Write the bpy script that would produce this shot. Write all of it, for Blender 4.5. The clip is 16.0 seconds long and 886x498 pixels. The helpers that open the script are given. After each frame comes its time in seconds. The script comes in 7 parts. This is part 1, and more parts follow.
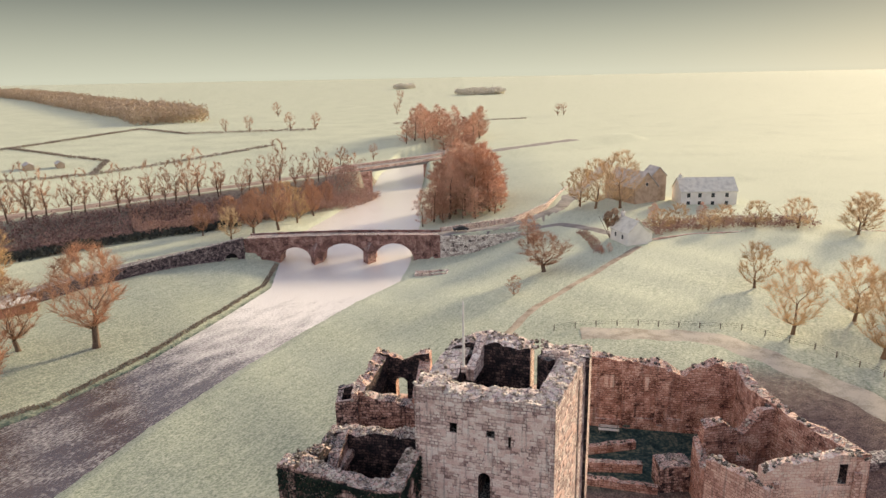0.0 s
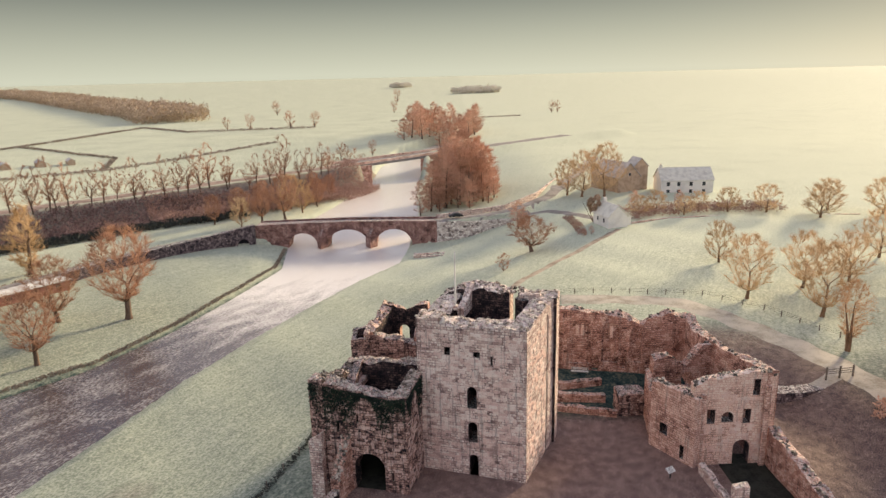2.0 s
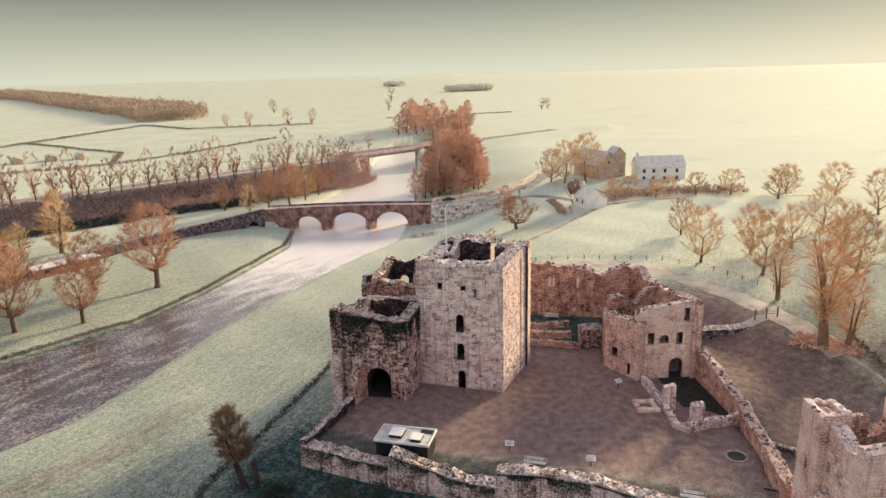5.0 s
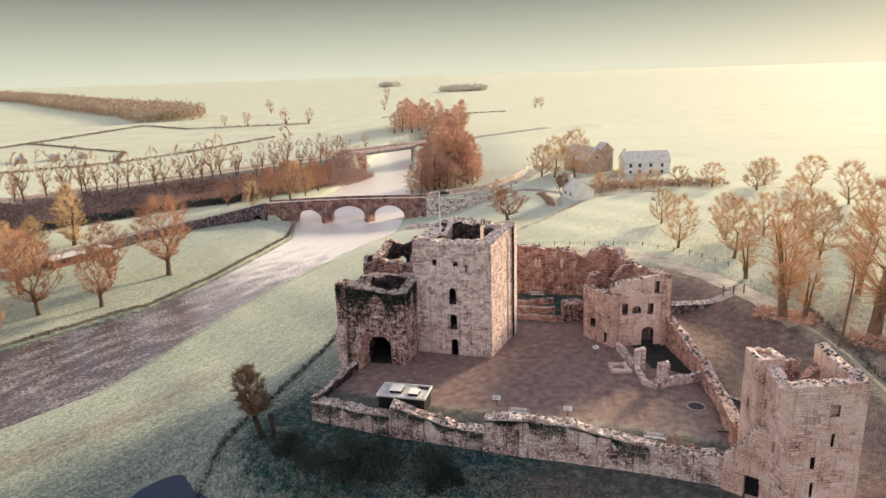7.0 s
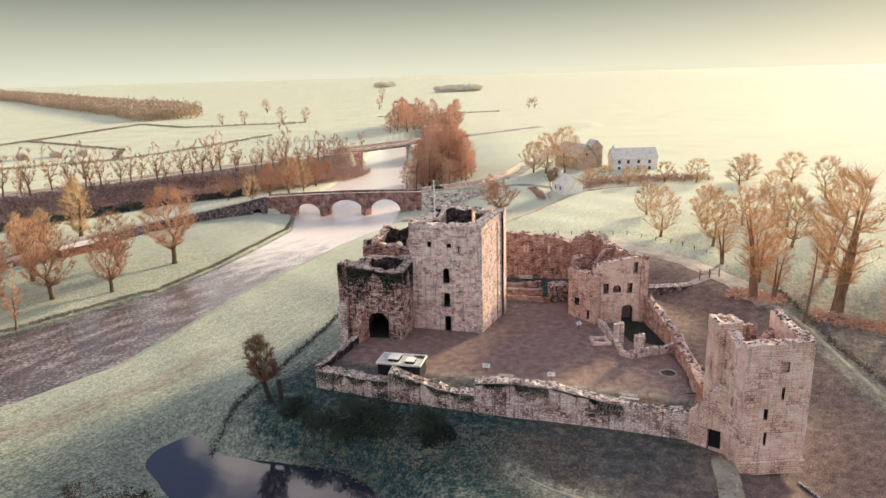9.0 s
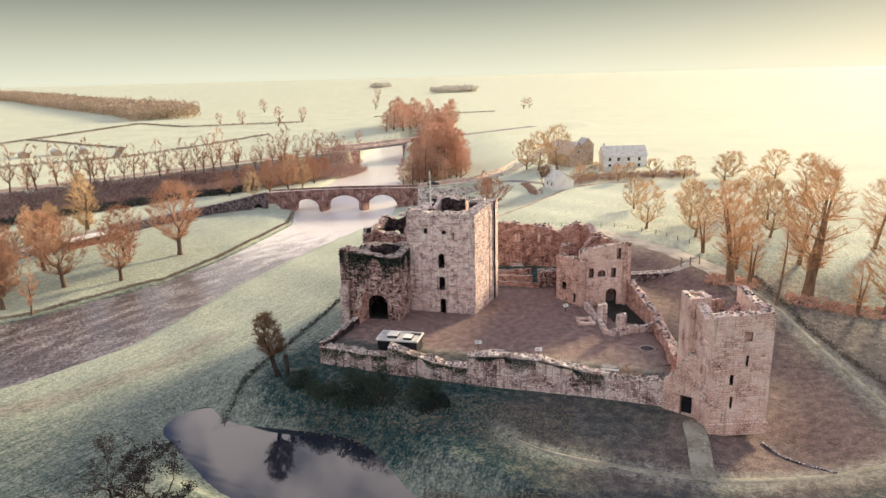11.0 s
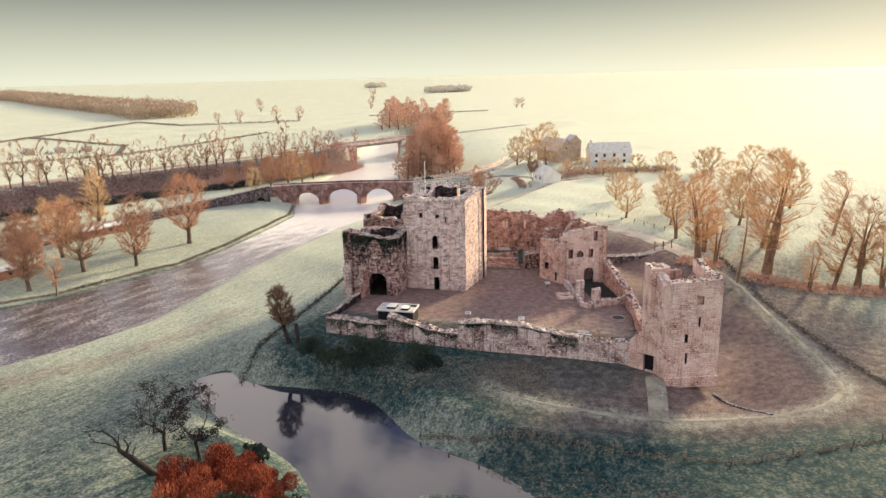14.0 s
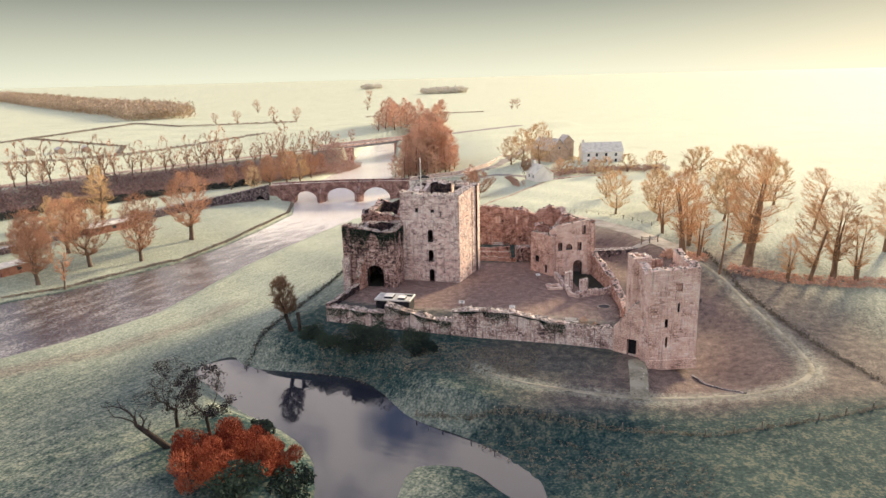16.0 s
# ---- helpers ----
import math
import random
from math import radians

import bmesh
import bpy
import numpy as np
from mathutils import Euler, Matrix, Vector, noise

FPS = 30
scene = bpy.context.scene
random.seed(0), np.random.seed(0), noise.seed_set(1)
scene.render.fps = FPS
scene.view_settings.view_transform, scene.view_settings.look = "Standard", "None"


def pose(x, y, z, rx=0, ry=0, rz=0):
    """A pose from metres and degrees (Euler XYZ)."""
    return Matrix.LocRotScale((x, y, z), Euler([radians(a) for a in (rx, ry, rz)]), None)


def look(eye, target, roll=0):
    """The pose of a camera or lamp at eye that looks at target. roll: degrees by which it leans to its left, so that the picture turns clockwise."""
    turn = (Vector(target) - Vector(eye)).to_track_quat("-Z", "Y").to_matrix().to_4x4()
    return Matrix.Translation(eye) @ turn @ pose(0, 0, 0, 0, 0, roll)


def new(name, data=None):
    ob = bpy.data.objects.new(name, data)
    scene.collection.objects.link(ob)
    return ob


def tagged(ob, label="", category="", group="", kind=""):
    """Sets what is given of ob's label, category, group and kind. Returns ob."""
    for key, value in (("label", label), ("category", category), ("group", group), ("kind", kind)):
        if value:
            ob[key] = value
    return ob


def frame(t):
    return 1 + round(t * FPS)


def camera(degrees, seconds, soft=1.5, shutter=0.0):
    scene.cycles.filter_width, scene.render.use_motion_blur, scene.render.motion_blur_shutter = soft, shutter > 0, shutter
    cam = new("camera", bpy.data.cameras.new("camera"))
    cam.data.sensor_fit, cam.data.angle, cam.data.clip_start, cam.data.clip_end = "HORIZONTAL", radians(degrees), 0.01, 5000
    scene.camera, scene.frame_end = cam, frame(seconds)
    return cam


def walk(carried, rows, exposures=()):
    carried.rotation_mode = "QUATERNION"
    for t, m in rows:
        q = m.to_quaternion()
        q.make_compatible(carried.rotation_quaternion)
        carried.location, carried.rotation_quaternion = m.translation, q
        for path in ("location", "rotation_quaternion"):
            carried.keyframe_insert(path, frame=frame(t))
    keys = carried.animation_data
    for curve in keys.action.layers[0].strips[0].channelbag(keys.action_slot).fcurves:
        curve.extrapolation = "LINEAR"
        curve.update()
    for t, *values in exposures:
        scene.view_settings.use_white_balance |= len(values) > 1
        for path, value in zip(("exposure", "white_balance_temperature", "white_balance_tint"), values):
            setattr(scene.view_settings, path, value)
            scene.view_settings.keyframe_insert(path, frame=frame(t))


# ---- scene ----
cam = camera(66.4, 16.0)
PATH = [
    (0, (-1.106, -45.605, 43.004), (-1.163, -43.67, 42.5), -1.1),
    (0.5, (-0.941, -49.432, 42.974), (-0.997, -47.498, 42.47), -1.3),
    (1, (-0.819, -53.425, 42.945), (-0.873, -51.491, 42.439), -1.3),
    (1.5, (-0.684, -57.336, 42.809), (-0.735, -55.402, 42.303), -1.4),
    (2, (-0.531, -60.874, 42.773), (-0.58, -58.94, 42.266), -1.4),
    (2.5, (-0.481, -64.301, 42.676), (-0.527, -62.367, 42.168), -1.5),
    (3, (-0.43, -67.473, 42.543), (-0.472, -65.539, 42.035), -1.5),
    (3.5, (-0.329, -70.883, 42.355), (-0.368, -68.949, 41.845), -1.6),
    (4, (-0.246, -74.008, 42.192), (-0.283, -72.075, 41.682), -1.6),
    (6.5, (0.176, -87.926, 41.534), (0.154, -85.992, 41.024), -1.7),
    (7, (0.274, -90.291, 41.486), (0.254, -88.357, 40.977), -1.8),
    (7.5, (0.316, -92.643, 41.3), (0.3, -90.709, 40.792), -1.8),
    (8, (0.329, -94.603, 41.139), (0.317, -92.668, 40.632), -1.7),
    (8.5, (0.312, -96.535, 40.895), (0.304, -94.6, 40.388), -1.7),
    (9, (0.318, -98.519, 40.694), (0.314, -96.584, 40.187), -1.6),
    (11.5, (0.311, -107.955, 40.024), (0.322, -106.02, 39.52), -1.5),
    (12, (0.323, -110.018, 39.949), (0.336, -108.083, 39.445), -1.5),
    (12.5, (0.389, -112.32, 39.963), (0.404, -110.385, 39.458), -1.4),
    (13, (0.4, -114.495, 40.056), (0.418, -112.56, 39.551), -1.5),
    (13.5, (0.352, -116.629, 40.038), (0.374, -114.694, 39.533), -1.4),
    (14, (0.365, -118.574, 40.039), (0.39, -116.638, 39.534), -1.4),
    (14.5, (0.384, -120.301, 40.047), (0.412, -118.365, 39.544), -1.4),
    (15, (0.381, -121.836, 39.992), (0.413, -119.9, 39.49), -1.4),
    (15.5, (0.485, -123.272, 39.918), (0.518, -121.336, 39.416), -1.4),
    (16, (0.516, -124.529, 39.947), (0.552, -122.593, 39.446), -1.4),
]
walk(cam, [(t, look(eye, target, roll)) for t, eye, target, roll in PATH], [(0, 0.64, 6650, 13), (7, 0.88, 6650, 13), (16, 1.08, 6650, 13)])

# ---- world, sun, exposure ----
SUN_AZ, SUN_EL = radians(42), radians(15)
world = bpy.data.worlds.new("sky")
scene.world = world
world.use_nodes = True
wn = world.node_tree
sky = wn.nodes.new("ShaderNodeTexSky")
sky.sky_type = "NISHITA"
sky.sun_disc = False
sky.sun_elevation = SUN_EL
sky.sun_rotation = SUN_AZ
sky.air_density, sky.dust_density, sky.ozone_density = 1.0, 1.0, 1.0
bg = wn.nodes["Background"]
bg.inputs["Strength"].default_value = 0.09
haze = wn.nodes.new("ShaderNodeMixRGB")
haze.inputs[0].default_value = 0.97
# cloud band above the view, brightened to fill shade and mirror in the pond
cloud = wn.nodes.new("ShaderNodeTexNoise")
cloud.inputs["Scale"].default_value, cloud.inputs["Detail"].default_value = 6.0, 5
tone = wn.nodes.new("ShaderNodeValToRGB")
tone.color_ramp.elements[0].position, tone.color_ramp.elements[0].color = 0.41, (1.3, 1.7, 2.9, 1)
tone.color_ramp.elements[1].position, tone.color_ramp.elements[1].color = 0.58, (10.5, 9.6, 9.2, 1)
coord = wn.nodes.new("ShaderNodeTexCoord")
wn.links.new(coord.outputs["Generated"], cloud.inputs[0])
wn.links.new(cloud.outputs[0], tone.inputs[0])
split = wn.nodes.new("ShaderNodeSeparateXYZ")
rise = wn.nodes.new("ShaderNodeMapRange")
rise.inputs["From Min"].default_value, rise.inputs["From Max"].default_value = 0.1, 0.28
veil = wn.nodes.new("ShaderNodeMixRGB")
wn.links.new(coord.outputs["Generated"], split.inputs[0])
wn.links.new(split.outputs[2], rise.inputs[0])
mist = wn.nodes.new("ShaderNodeMapRange")
mist.inputs["From Max"].default_value = 0.11
wn.links.new(split.outputs[2], mist.inputs[0])
low = wn.nodes.new("ShaderNodeMixRGB")
low.inputs[1].default_value, low.inputs[2].default_value = (4.5, 4.7, 3.7, 1), (1.35, 1.5, 1.28, 1)
wn.links.new(mist.outputs[0], low.inputs[0])
wn.links.new(low.outputs[0], veil.inputs[1])
wn.links.new(rise.outputs[0], veil.inputs[0])
wn.links.new(tone.outputs[0], veil.inputs[2])
# clear deep blue overhead, out of view, kept dark to lower the ground's fill
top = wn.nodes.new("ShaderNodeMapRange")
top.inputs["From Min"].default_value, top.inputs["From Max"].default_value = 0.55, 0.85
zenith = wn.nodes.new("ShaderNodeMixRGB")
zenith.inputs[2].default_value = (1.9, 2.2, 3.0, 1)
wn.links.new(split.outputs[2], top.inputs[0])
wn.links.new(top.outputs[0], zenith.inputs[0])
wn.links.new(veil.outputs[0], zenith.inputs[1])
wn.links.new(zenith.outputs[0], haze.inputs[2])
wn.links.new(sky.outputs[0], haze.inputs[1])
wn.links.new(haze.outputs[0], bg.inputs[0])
sun = new("sun", bpy.data.lights.new("sun", "SUN"))
sun.data.energy, sun.data.angle, sun.data.color = 4.7, radians(10), (1.0, 0.81, 0.52)
SUN_DIR = Vector((math.sin(SUN_AZ) * math.cos(SUN_EL), math.cos(SUN_AZ) * math.cos(SUN_EL), math.sin(SUN_EL)))
sun.matrix_world = look(SUN_DIR * 200, (0, 0, 0))


# ---- materials ----
def material(name, ramp, scale=1.0, fine=8.0, rough=0.9, bump=0.4, stretch=(1, 1, 1), streak=0.0, frost=0.0, vary=0.0,
             metallic=0.0, grain=0.55, masonry=0.0, pocks=0.035, wander=0.22, block=(0.5, 0.28), broad=1.0, frost_colour=(0.78, 0.78, 0.74)):
    """Two scales of noise drive a colour ramp; frost whitens what faces up; vary: change from piece to piece."""
    m = bpy.data.materials.new(name)
    m.use_nodes = True
    n, l = m.node_tree.nodes, m.node_tree.links
    p = n["Principled BSDF"]
    p.inputs["Roughness"].default_value, p.inputs["Metallic"].default_value = rough, metallic
    p.inputs["Specular IOR Level"].default_value = 0.25
    geo = n.new("ShaderNodeNewGeometry")
    mp = n.new("ShaderNodeMapping")
    mp.inputs["Scale"].default_value = stretch
    l.new(geo.outputs["Position"], mp.inputs[0])
    a, b = n.new("ShaderNodeTexNoise"), n.new("ShaderNodeTexNoise")
    a.inputs["Scale"].default_value, a.inputs["Detail"].default_value = scale, 6
    b.inputs["Scale"].default_value, b.inputs["Detail"].default_value = fine, 4
    l.new(mp.outputs[0], a.inputs[0])
    l.new(geo.outputs["Position"], b.inputs[0])
    add = n.new("ShaderNodeMath")
    add.operation = "MULTIPLY_ADD"
    l.new(b.outputs[0], add.inputs[0])
    add.inputs[1].default_value = grain
    wide = n.new("ShaderNodeMapRange")
    wide.inputs["To Min"].default_value, wide.inputs["To Max"].default_value = 0.5 - broad / 2, 0.5 + broad / 2
    l.new(a.outputs[0], wide.inputs[0])
    l.new(wide.outputs[0], add.inputs[2])
    fac = add.outputs[0]
    sub = n.new("ShaderNodeMath")
    sub.operation = "SUBTRACT"
    l.new(fac, sub.inputs[0])
    sub.inputs[1].default_value = grain / 2
    fac = sub.outputs[0]
    if vary:
        info = n.new("ShaderNodeObjectInfo")
        v = n.new("ShaderNodeMath")
        v.operation = "MULTIPLY_ADD"
        l.new(info.outputs["Random"], v.inputs[0])
        v.inputs[1].default_value = vary
        l.new(fac, v.inputs[2])
        isl = n.new("ShaderNodeMath")
        isl.operation = "MULTIPLY_ADD"
        l.new(geo.outputs["Random Per Island"], isl.inputs[0])
        isl.inputs[1].default_value = vary
        l.new(v.outputs[0], isl.inputs[2])
        off = n.new("ShaderNodeMath")
        off.operation = "SUBTRACT"
        l.new(isl.outputs[0], off.inputs[0])
        off.inputs[1].default_value = vary
        fac = off.outputs[0]
    if masonry:
        # courses of squared stone: along the wall by the side that it faces, and up
        pos, nor = n.new("ShaderNodeSeparateXYZ"), n.new("ShaderNodeSeparateXYZ")
        l.new(geo.outputs["Position"], pos.inputs[0])
        l.new(geo.outputs["True Normal"], nor.inputs[0])
        ax, ay = n.new("ShaderNodeMath"), n.new("ShaderNodeMath")
        side = n.new("ShaderNodeMath")
        ax.operation = ay.operation = "ABSOLUTE"
        side.operation = "GREATER_THAN"
        l.new(nor.outputs[0], ax.inputs[0])
        l.new(nor.outputs[1], ay.inputs[0])
        l.new(ax.outputs[0], side.inputs[0])
        l.new(ay.outputs[0], side.inputs[1])
        along = n.new("ShaderNodeMix")
        l.new(side.outputs[0], along.inputs["Factor"])
        l.new(pos.outputs[0], along.inputs["A"])
        l.new(pos.outputs[1], along.inputs["B"])
        wob = n.new("ShaderNodeTexNoise")
        wob.inputs["Scale"].default_value, wob.inputs["Detail"].default_value = 1.3, 3
        l.new(geo.outputs["Position"], wob.inputs[0])
        up = n.new("ShaderNodeMath")
        up.operation = "MULTIPLY_ADD"
        up.inputs[1].default_value = wander
        l.new(wob.outputs[0], up.inputs[0])
        l.new(pos.outputs[2], up.inputs[2])
        sway = n.new("ShaderNodeSeparateColor")
        l.new(wob.outputs["Color"], sway.inputs[0])
        drift = n.new("ShaderNodeMath")
        drift.operation = "MULTIPLY_ADD"
        drift.inputs[1].default_value = wander * 1.3
        l.new(sway.outputs[1], drift.inputs[0])
        l.new(along.outputs["Result"], drift.inputs[2])
        flat = n.new("ShaderNodeCombineXYZ")
        l.new(drift.outputs[0], flat.inputs[0])
        l.new(up.outputs[0], flat.inputs[1])
        brick = n.new("ShaderNodeTexBrick")
        brick.inputs["Color1"].default_value, brick.inputs["Color2"].default_value = (0, 0, 0, 1), (1, 1, 1, 1)
        brick.inputs["Mortar"].default_value = (0.4, 0.4, 0.4, 1)
        brick.inputs["Scale"].default_value = 1.0
        brick.inputs["Mortar Size"].default_value, brick.inputs["Mortar Smooth"].default_value = 0.036, 0.25
        brick.inputs["Brick Width"].default_value, brick.inputs["Row Height"].default_value = block
        brick.offset, brick.squash, brick.squash_frequency = 0.43, 0.7, 3
        l.new(flat.outputs[0], brick.inputs["Vector"])
        tone = n.new("ShaderNodeSeparateColor")
        l.new(brick.outputs["Color"], tone.inputs[0])
        shift = n.new("ShaderNodeMath")
        shift.operation = "MULTIPLY_ADD"
        l.new(tone.outputs[0], shift.inputs[0])
        shift.inputs[1].default_value = masonry
        l.new(fac, shift.inputs[2])
        joint = n.new("ShaderNodeMapRange")
        joint.inputs["From Min"].default_value, joint.inputs["From Max"].default_value = 1.0, 0.0
        joint.inputs["To Min"].default_value, joint.inputs["To Max"].default_value = -0.21 - masonry / 2, -masonry / 2
        l.new(brick.outputs["Fac"], joint.inputs[0])
        both = n.new("ShaderNodeMath")
        l.new(shift.outputs[0], both.inputs[0])
        l.new(joint.outputs[0], both.inputs[1])
        # a few blackened stones among the pale ones
        black = n.new("ShaderNodeMapRange")
        black.inputs["From Min"].default_value, black.inputs["From Max"].default_value = 1 - 1.3 * pocks, 1 - pocks
        black.inputs["To Min"].default_value, black.inputs["To Max"].default_value = 0.0, -0.18 - masonry * 0.7
        l.new(tone.outputs[1], black.inputs[0])
        worn = n.new("ShaderNodeMath")
        l.new(both.outputs[0], worn.inputs[0])
        l.new(black.outputs[0], worn.inputs[1])
        fac = worn.outputs[0]
    cr = n.new("ShaderNodeValToRGB")
    while len(cr.color_ramp.elements) < len(ramp):
        cr.color_ramp.elements.new(0.5)
    for e, (pos, col) in zip(cr.color_ramp.elements, ramp):
        e.position, e.color = pos, (*col, 1)
    l.new(fac, cr.inputs[0])
    col = cr.outputs[0]
    if streak:
        sm = n.new("ShaderNodeMapping")
        sm.inputs["Scale"].default_value = (3.6, 3.6, 0.2)
        st = n.new("ShaderNodeTexNoise")
        st.inputs["Scale"].default_value, st.inputs["Detail"].default_value = 1.0, 5
        l.new(geo.outputs["Position"], sm.inputs[0])
        l.new(sm.outputs[0], st.inputs[0])
        sr = n.new("ShaderNodeMapRange")
        sr.inputs["From Min"].default_value, sr.inputs["From Max"].default_value = 0.54, 0.70
        l.new(st.outputs[0], sr.inputs[0])
        sx = n.new("ShaderNodeMath")
        sx.operation = "MULTIPLY"
        sx.inputs[1].default_value = streak
        l.new(sr.outputs[0], sx.inputs[0])
        mx = n.new("ShaderNodeMixRGB")
        mx.inputs[2].default_value = (0.035, 0.032, 0.035, 1)
        l.new(sx.outputs[0], mx.inputs[0])
        l.new(col, mx.inputs[1])
        col = mx.outputs[0]
    if frost:
        sp = n.new("ShaderNodeSeparateXYZ")
        l.new(geo.outputs["Normal"], sp.inputs[0])
        fr = n.new("ShaderNodeMapRange")
        fr.inputs["From Min"].default_value, fr.inputs["From Max"].default_value = 0.35, 0.9
        l.new(sp.outputs[2], fr.inputs[0])
        sn = n.new("ShaderNodeMapRange")
        sn.inputs["From Min"].default_value, sn.inputs["From Max"].default_value = 0.45, 0.62
        l.new(b.outputs[0], sn.inputs[0])
        fm = n.new("ShaderNodeMath")
        fm.operation = "MULTIPLY"
        l.new(fr.outputs[0], fm.inputs[0])
        l.new(sn.outputs[0], fm.inputs[1])
        fk = n.new("ShaderNodeMath")
        fk.operation = "MULTIPLY"
        fk.inputs[1].default_value = frost
        l.new(fm.outputs[0], fk.inputs[0])
        mx = n.new("ShaderNodeMixRGB")
        mx.inputs[2].default_value = (*frost_colour, 1)
        l.new(fk.outputs[0], mx.inputs[0])
        l.new(col, mx.inputs[1])
        col = mx.outputs[0]
    l.new(col, p.inputs["Base Color"])
    if bump:
        bp = n.new("ShaderNodeBump")
        bp.inputs["Strength"].default_value = bump
        bp.inputs["Distance"].default_value = 0.12
        l.new(fac, bp.inputs["Height"])
        l.new(bp.outputs[0], p.inputs["Normal"])
    return m


STONE = material("sandstone", [(0.12, (0.10, 0.07, 0.075)), (0.30, (0.52, 0.36, 0.33)), (0.46, (0.78, 0.62, 0.555)), (0.64, (0.93, 0.84, 0.78))],
                 0.8, 9.0, bump=1.0, streak=0.55, frost=0.5, grain=0.45, masonry=0.36, broad=0.6)
STONE_BLOCK = material("sandstone_block", [(0.1, (0.10, 0.07, 0.075)), (0.26, (0.55, 0.38, 0.345)), (0.44, (0.80, 0.61, 0.555)), (0.64, (0.94, 0.85, 0.79))],
                       0.8, 9.0, bump=0.9, streak=0.5, frost=0.5, vary=0.2, grain=0.5, broad=0.6)
TOWER_BLOCK = material("pink_sandstone_block", [(0.1, (0.40, 0.24, 0.205)), (0.3, (0.66, 0.44, 0.38)), (0.48, (0.81, 0.59, 0.515)), (0.7, (0.92, 0.78, 0.705))],
                       0.7, 9.0, bump=0.9, streak=0.3, frost=0.5, vary=0.2, grain=0.5, broad=0.6)
RED_STONE = material("red_sandstone", [(0.14, (0.09, 0.05, 0.045)), (0.32, (0.43, 0.215, 0.165)), (0.52, (0.64, 0.38, 0.305)), (0.72, (0.79, 0.58, 0.49))],
                     0.7, 8.0, bump=1.0, streak=0.5, frost=0.6, grain=0.5, masonry=0.36, broad=0.9, wander=0.5)
GATE_STONE = material("blackened_sandstone", [(0.18, (0.022, 0.02, 0.026)), (0.36, (0.27, 0.16, 0.14)), (0.52, (0.58, 0.37, 0.315)), (0.74, (0.80, 0.62, 0.55))],
                      1.0, 8.0, bump=1.0, streak=0.95, frost=0.6, grain=0.6, masonry=0.38, broad=0.9, pocks=0.09, wander=0.45)
LANE_STONE = material("dark_lane_stone", [(0.2, (0.02, 0.02, 0.026)), (0.4, (0.10, 0.078, 0.088)), (0.58, (0.25, 0.19, 0.195)), (0.76, (0.52, 0.45, 0.43))],
                      1.2, 4.0, bump=0.8, frost=0.7, grain=0.8, masonry=0.2)
GATE_BLOCK = material("blackened_block", [(0.1, (0.06, 0.045, 0.05)), (0.28, (0.31, 0.20, 0.185)), (0.48, (0.59, 0.41, 0.365)), (0.75, (0.80, 0.64, 0.58))],
                      1.0, 8.0, bump=0.9, streak=0.9, frost=0.5, vary=0.26, grain=0.6, broad=0.8)
# far woods: distance haze is put into these pale base colours
FAR_WOOD = material("haze_paled_wood", [(0.3, (0.50, 0.385, 0.27)), (0.7, (0.74, 0.61, 0.46))], 0.05, 1.0, bump=0, vary=0.3)
HAZE_WOOD = material("haze_painted_wood", [(0.3, (0.66, 0.61, 0.50)), (0.7, (0.82, 0.77, 0.66))], 0.05, 1.0, bump=0, vary=0.3)
# dark stone for inner faces: their shade is painted into the colour
SHADE_STONE = material("shade_dark_inner_stone", [(0.24, (0.010, 0.010, 0.014)), (0.44, (0.045, 0.034, 0.038)), (0.62, (0.15, 0.095, 0.088)), (0.8, (0.34, 0.235, 0.205))],
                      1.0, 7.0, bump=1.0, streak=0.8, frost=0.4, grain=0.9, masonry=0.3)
PALE_STONE = material("pink_sandstone", [(0.08, (0.16, 0.09, 0.08)), (0.26, (0.60, 0.375, 0.305)), (0.44, (0.83, 0.575, 0.475)), (0.68, (0.94, 0.80, 0.70))],
                      0.35, 8.0, bump=0.9, streak=0.35, frost=0.5, grain=0.45, masonry=0.2, broad=1.05, wander=0.4)
PINK_STONE = material("rosy_sandstone", [(0.1, (0.14, 0.08, 0.07)), (0.28, (0.50, 0.29, 0.235)), (0.46, (0.72, 0.48, 0.40)), (0.7, (0.86, 0.68, 0.59))],
                      0.6, 8.0, bump=0.9, streak=0.4, frost=0.5, grain=0.5, masonry=0.36, broad=0.7)
CURTAIN_STONE = material("lime_streaked_stone", [(0.06, (0.07, 0.05, 0.052)), (0.24, (0.42, 0.285, 0.255)), (0.42, (0.72, 0.54, 0.48)), (0.62, (0.92, 0.82, 0.76))],
                         0.5, 7.0, bump=1.0, streak=0.8, frost=0.4, grain=0.6, masonry=0.38, broad=1.1, pocks=0.07, wander=0.7, block=(0.46, 0.32))
FIELD_STONE = material("pale_dry_stone", [(0.14, (0.08, 0.065, 0.065)), (0.32, (0.46, 0.39, 0.36)), (0.5, (0.76, 0.70, 0.65)), (0.7, (0.93, 0.90, 0.86))],
                       0.8, 6.0, bump=1.0, frost=0.6, grain=0.6, masonry=0.42, broad=0.7, pocks=0.08, wander=0.8, block=(0.8, 0.5))
RUBBLE = material("lichen_rubble", [(0.22, (0.06, 0.052, 0.045)), (0.42, (0.19, 0.155, 0.13)), (0.6, (0.46, 0.39, 0.335)), (0.8, (0.74, 0.68, 0.61))],
                  1.5, 7.0, bump=0.5, frost=0.35, vary=0.4)
DRESSED = material("dressed_stone", [(0.3, (0.28, 0.20, 0.17)), (0.6, (0.48, 0.40, 0.34))], 1.0, 6.0, bump=0.3)
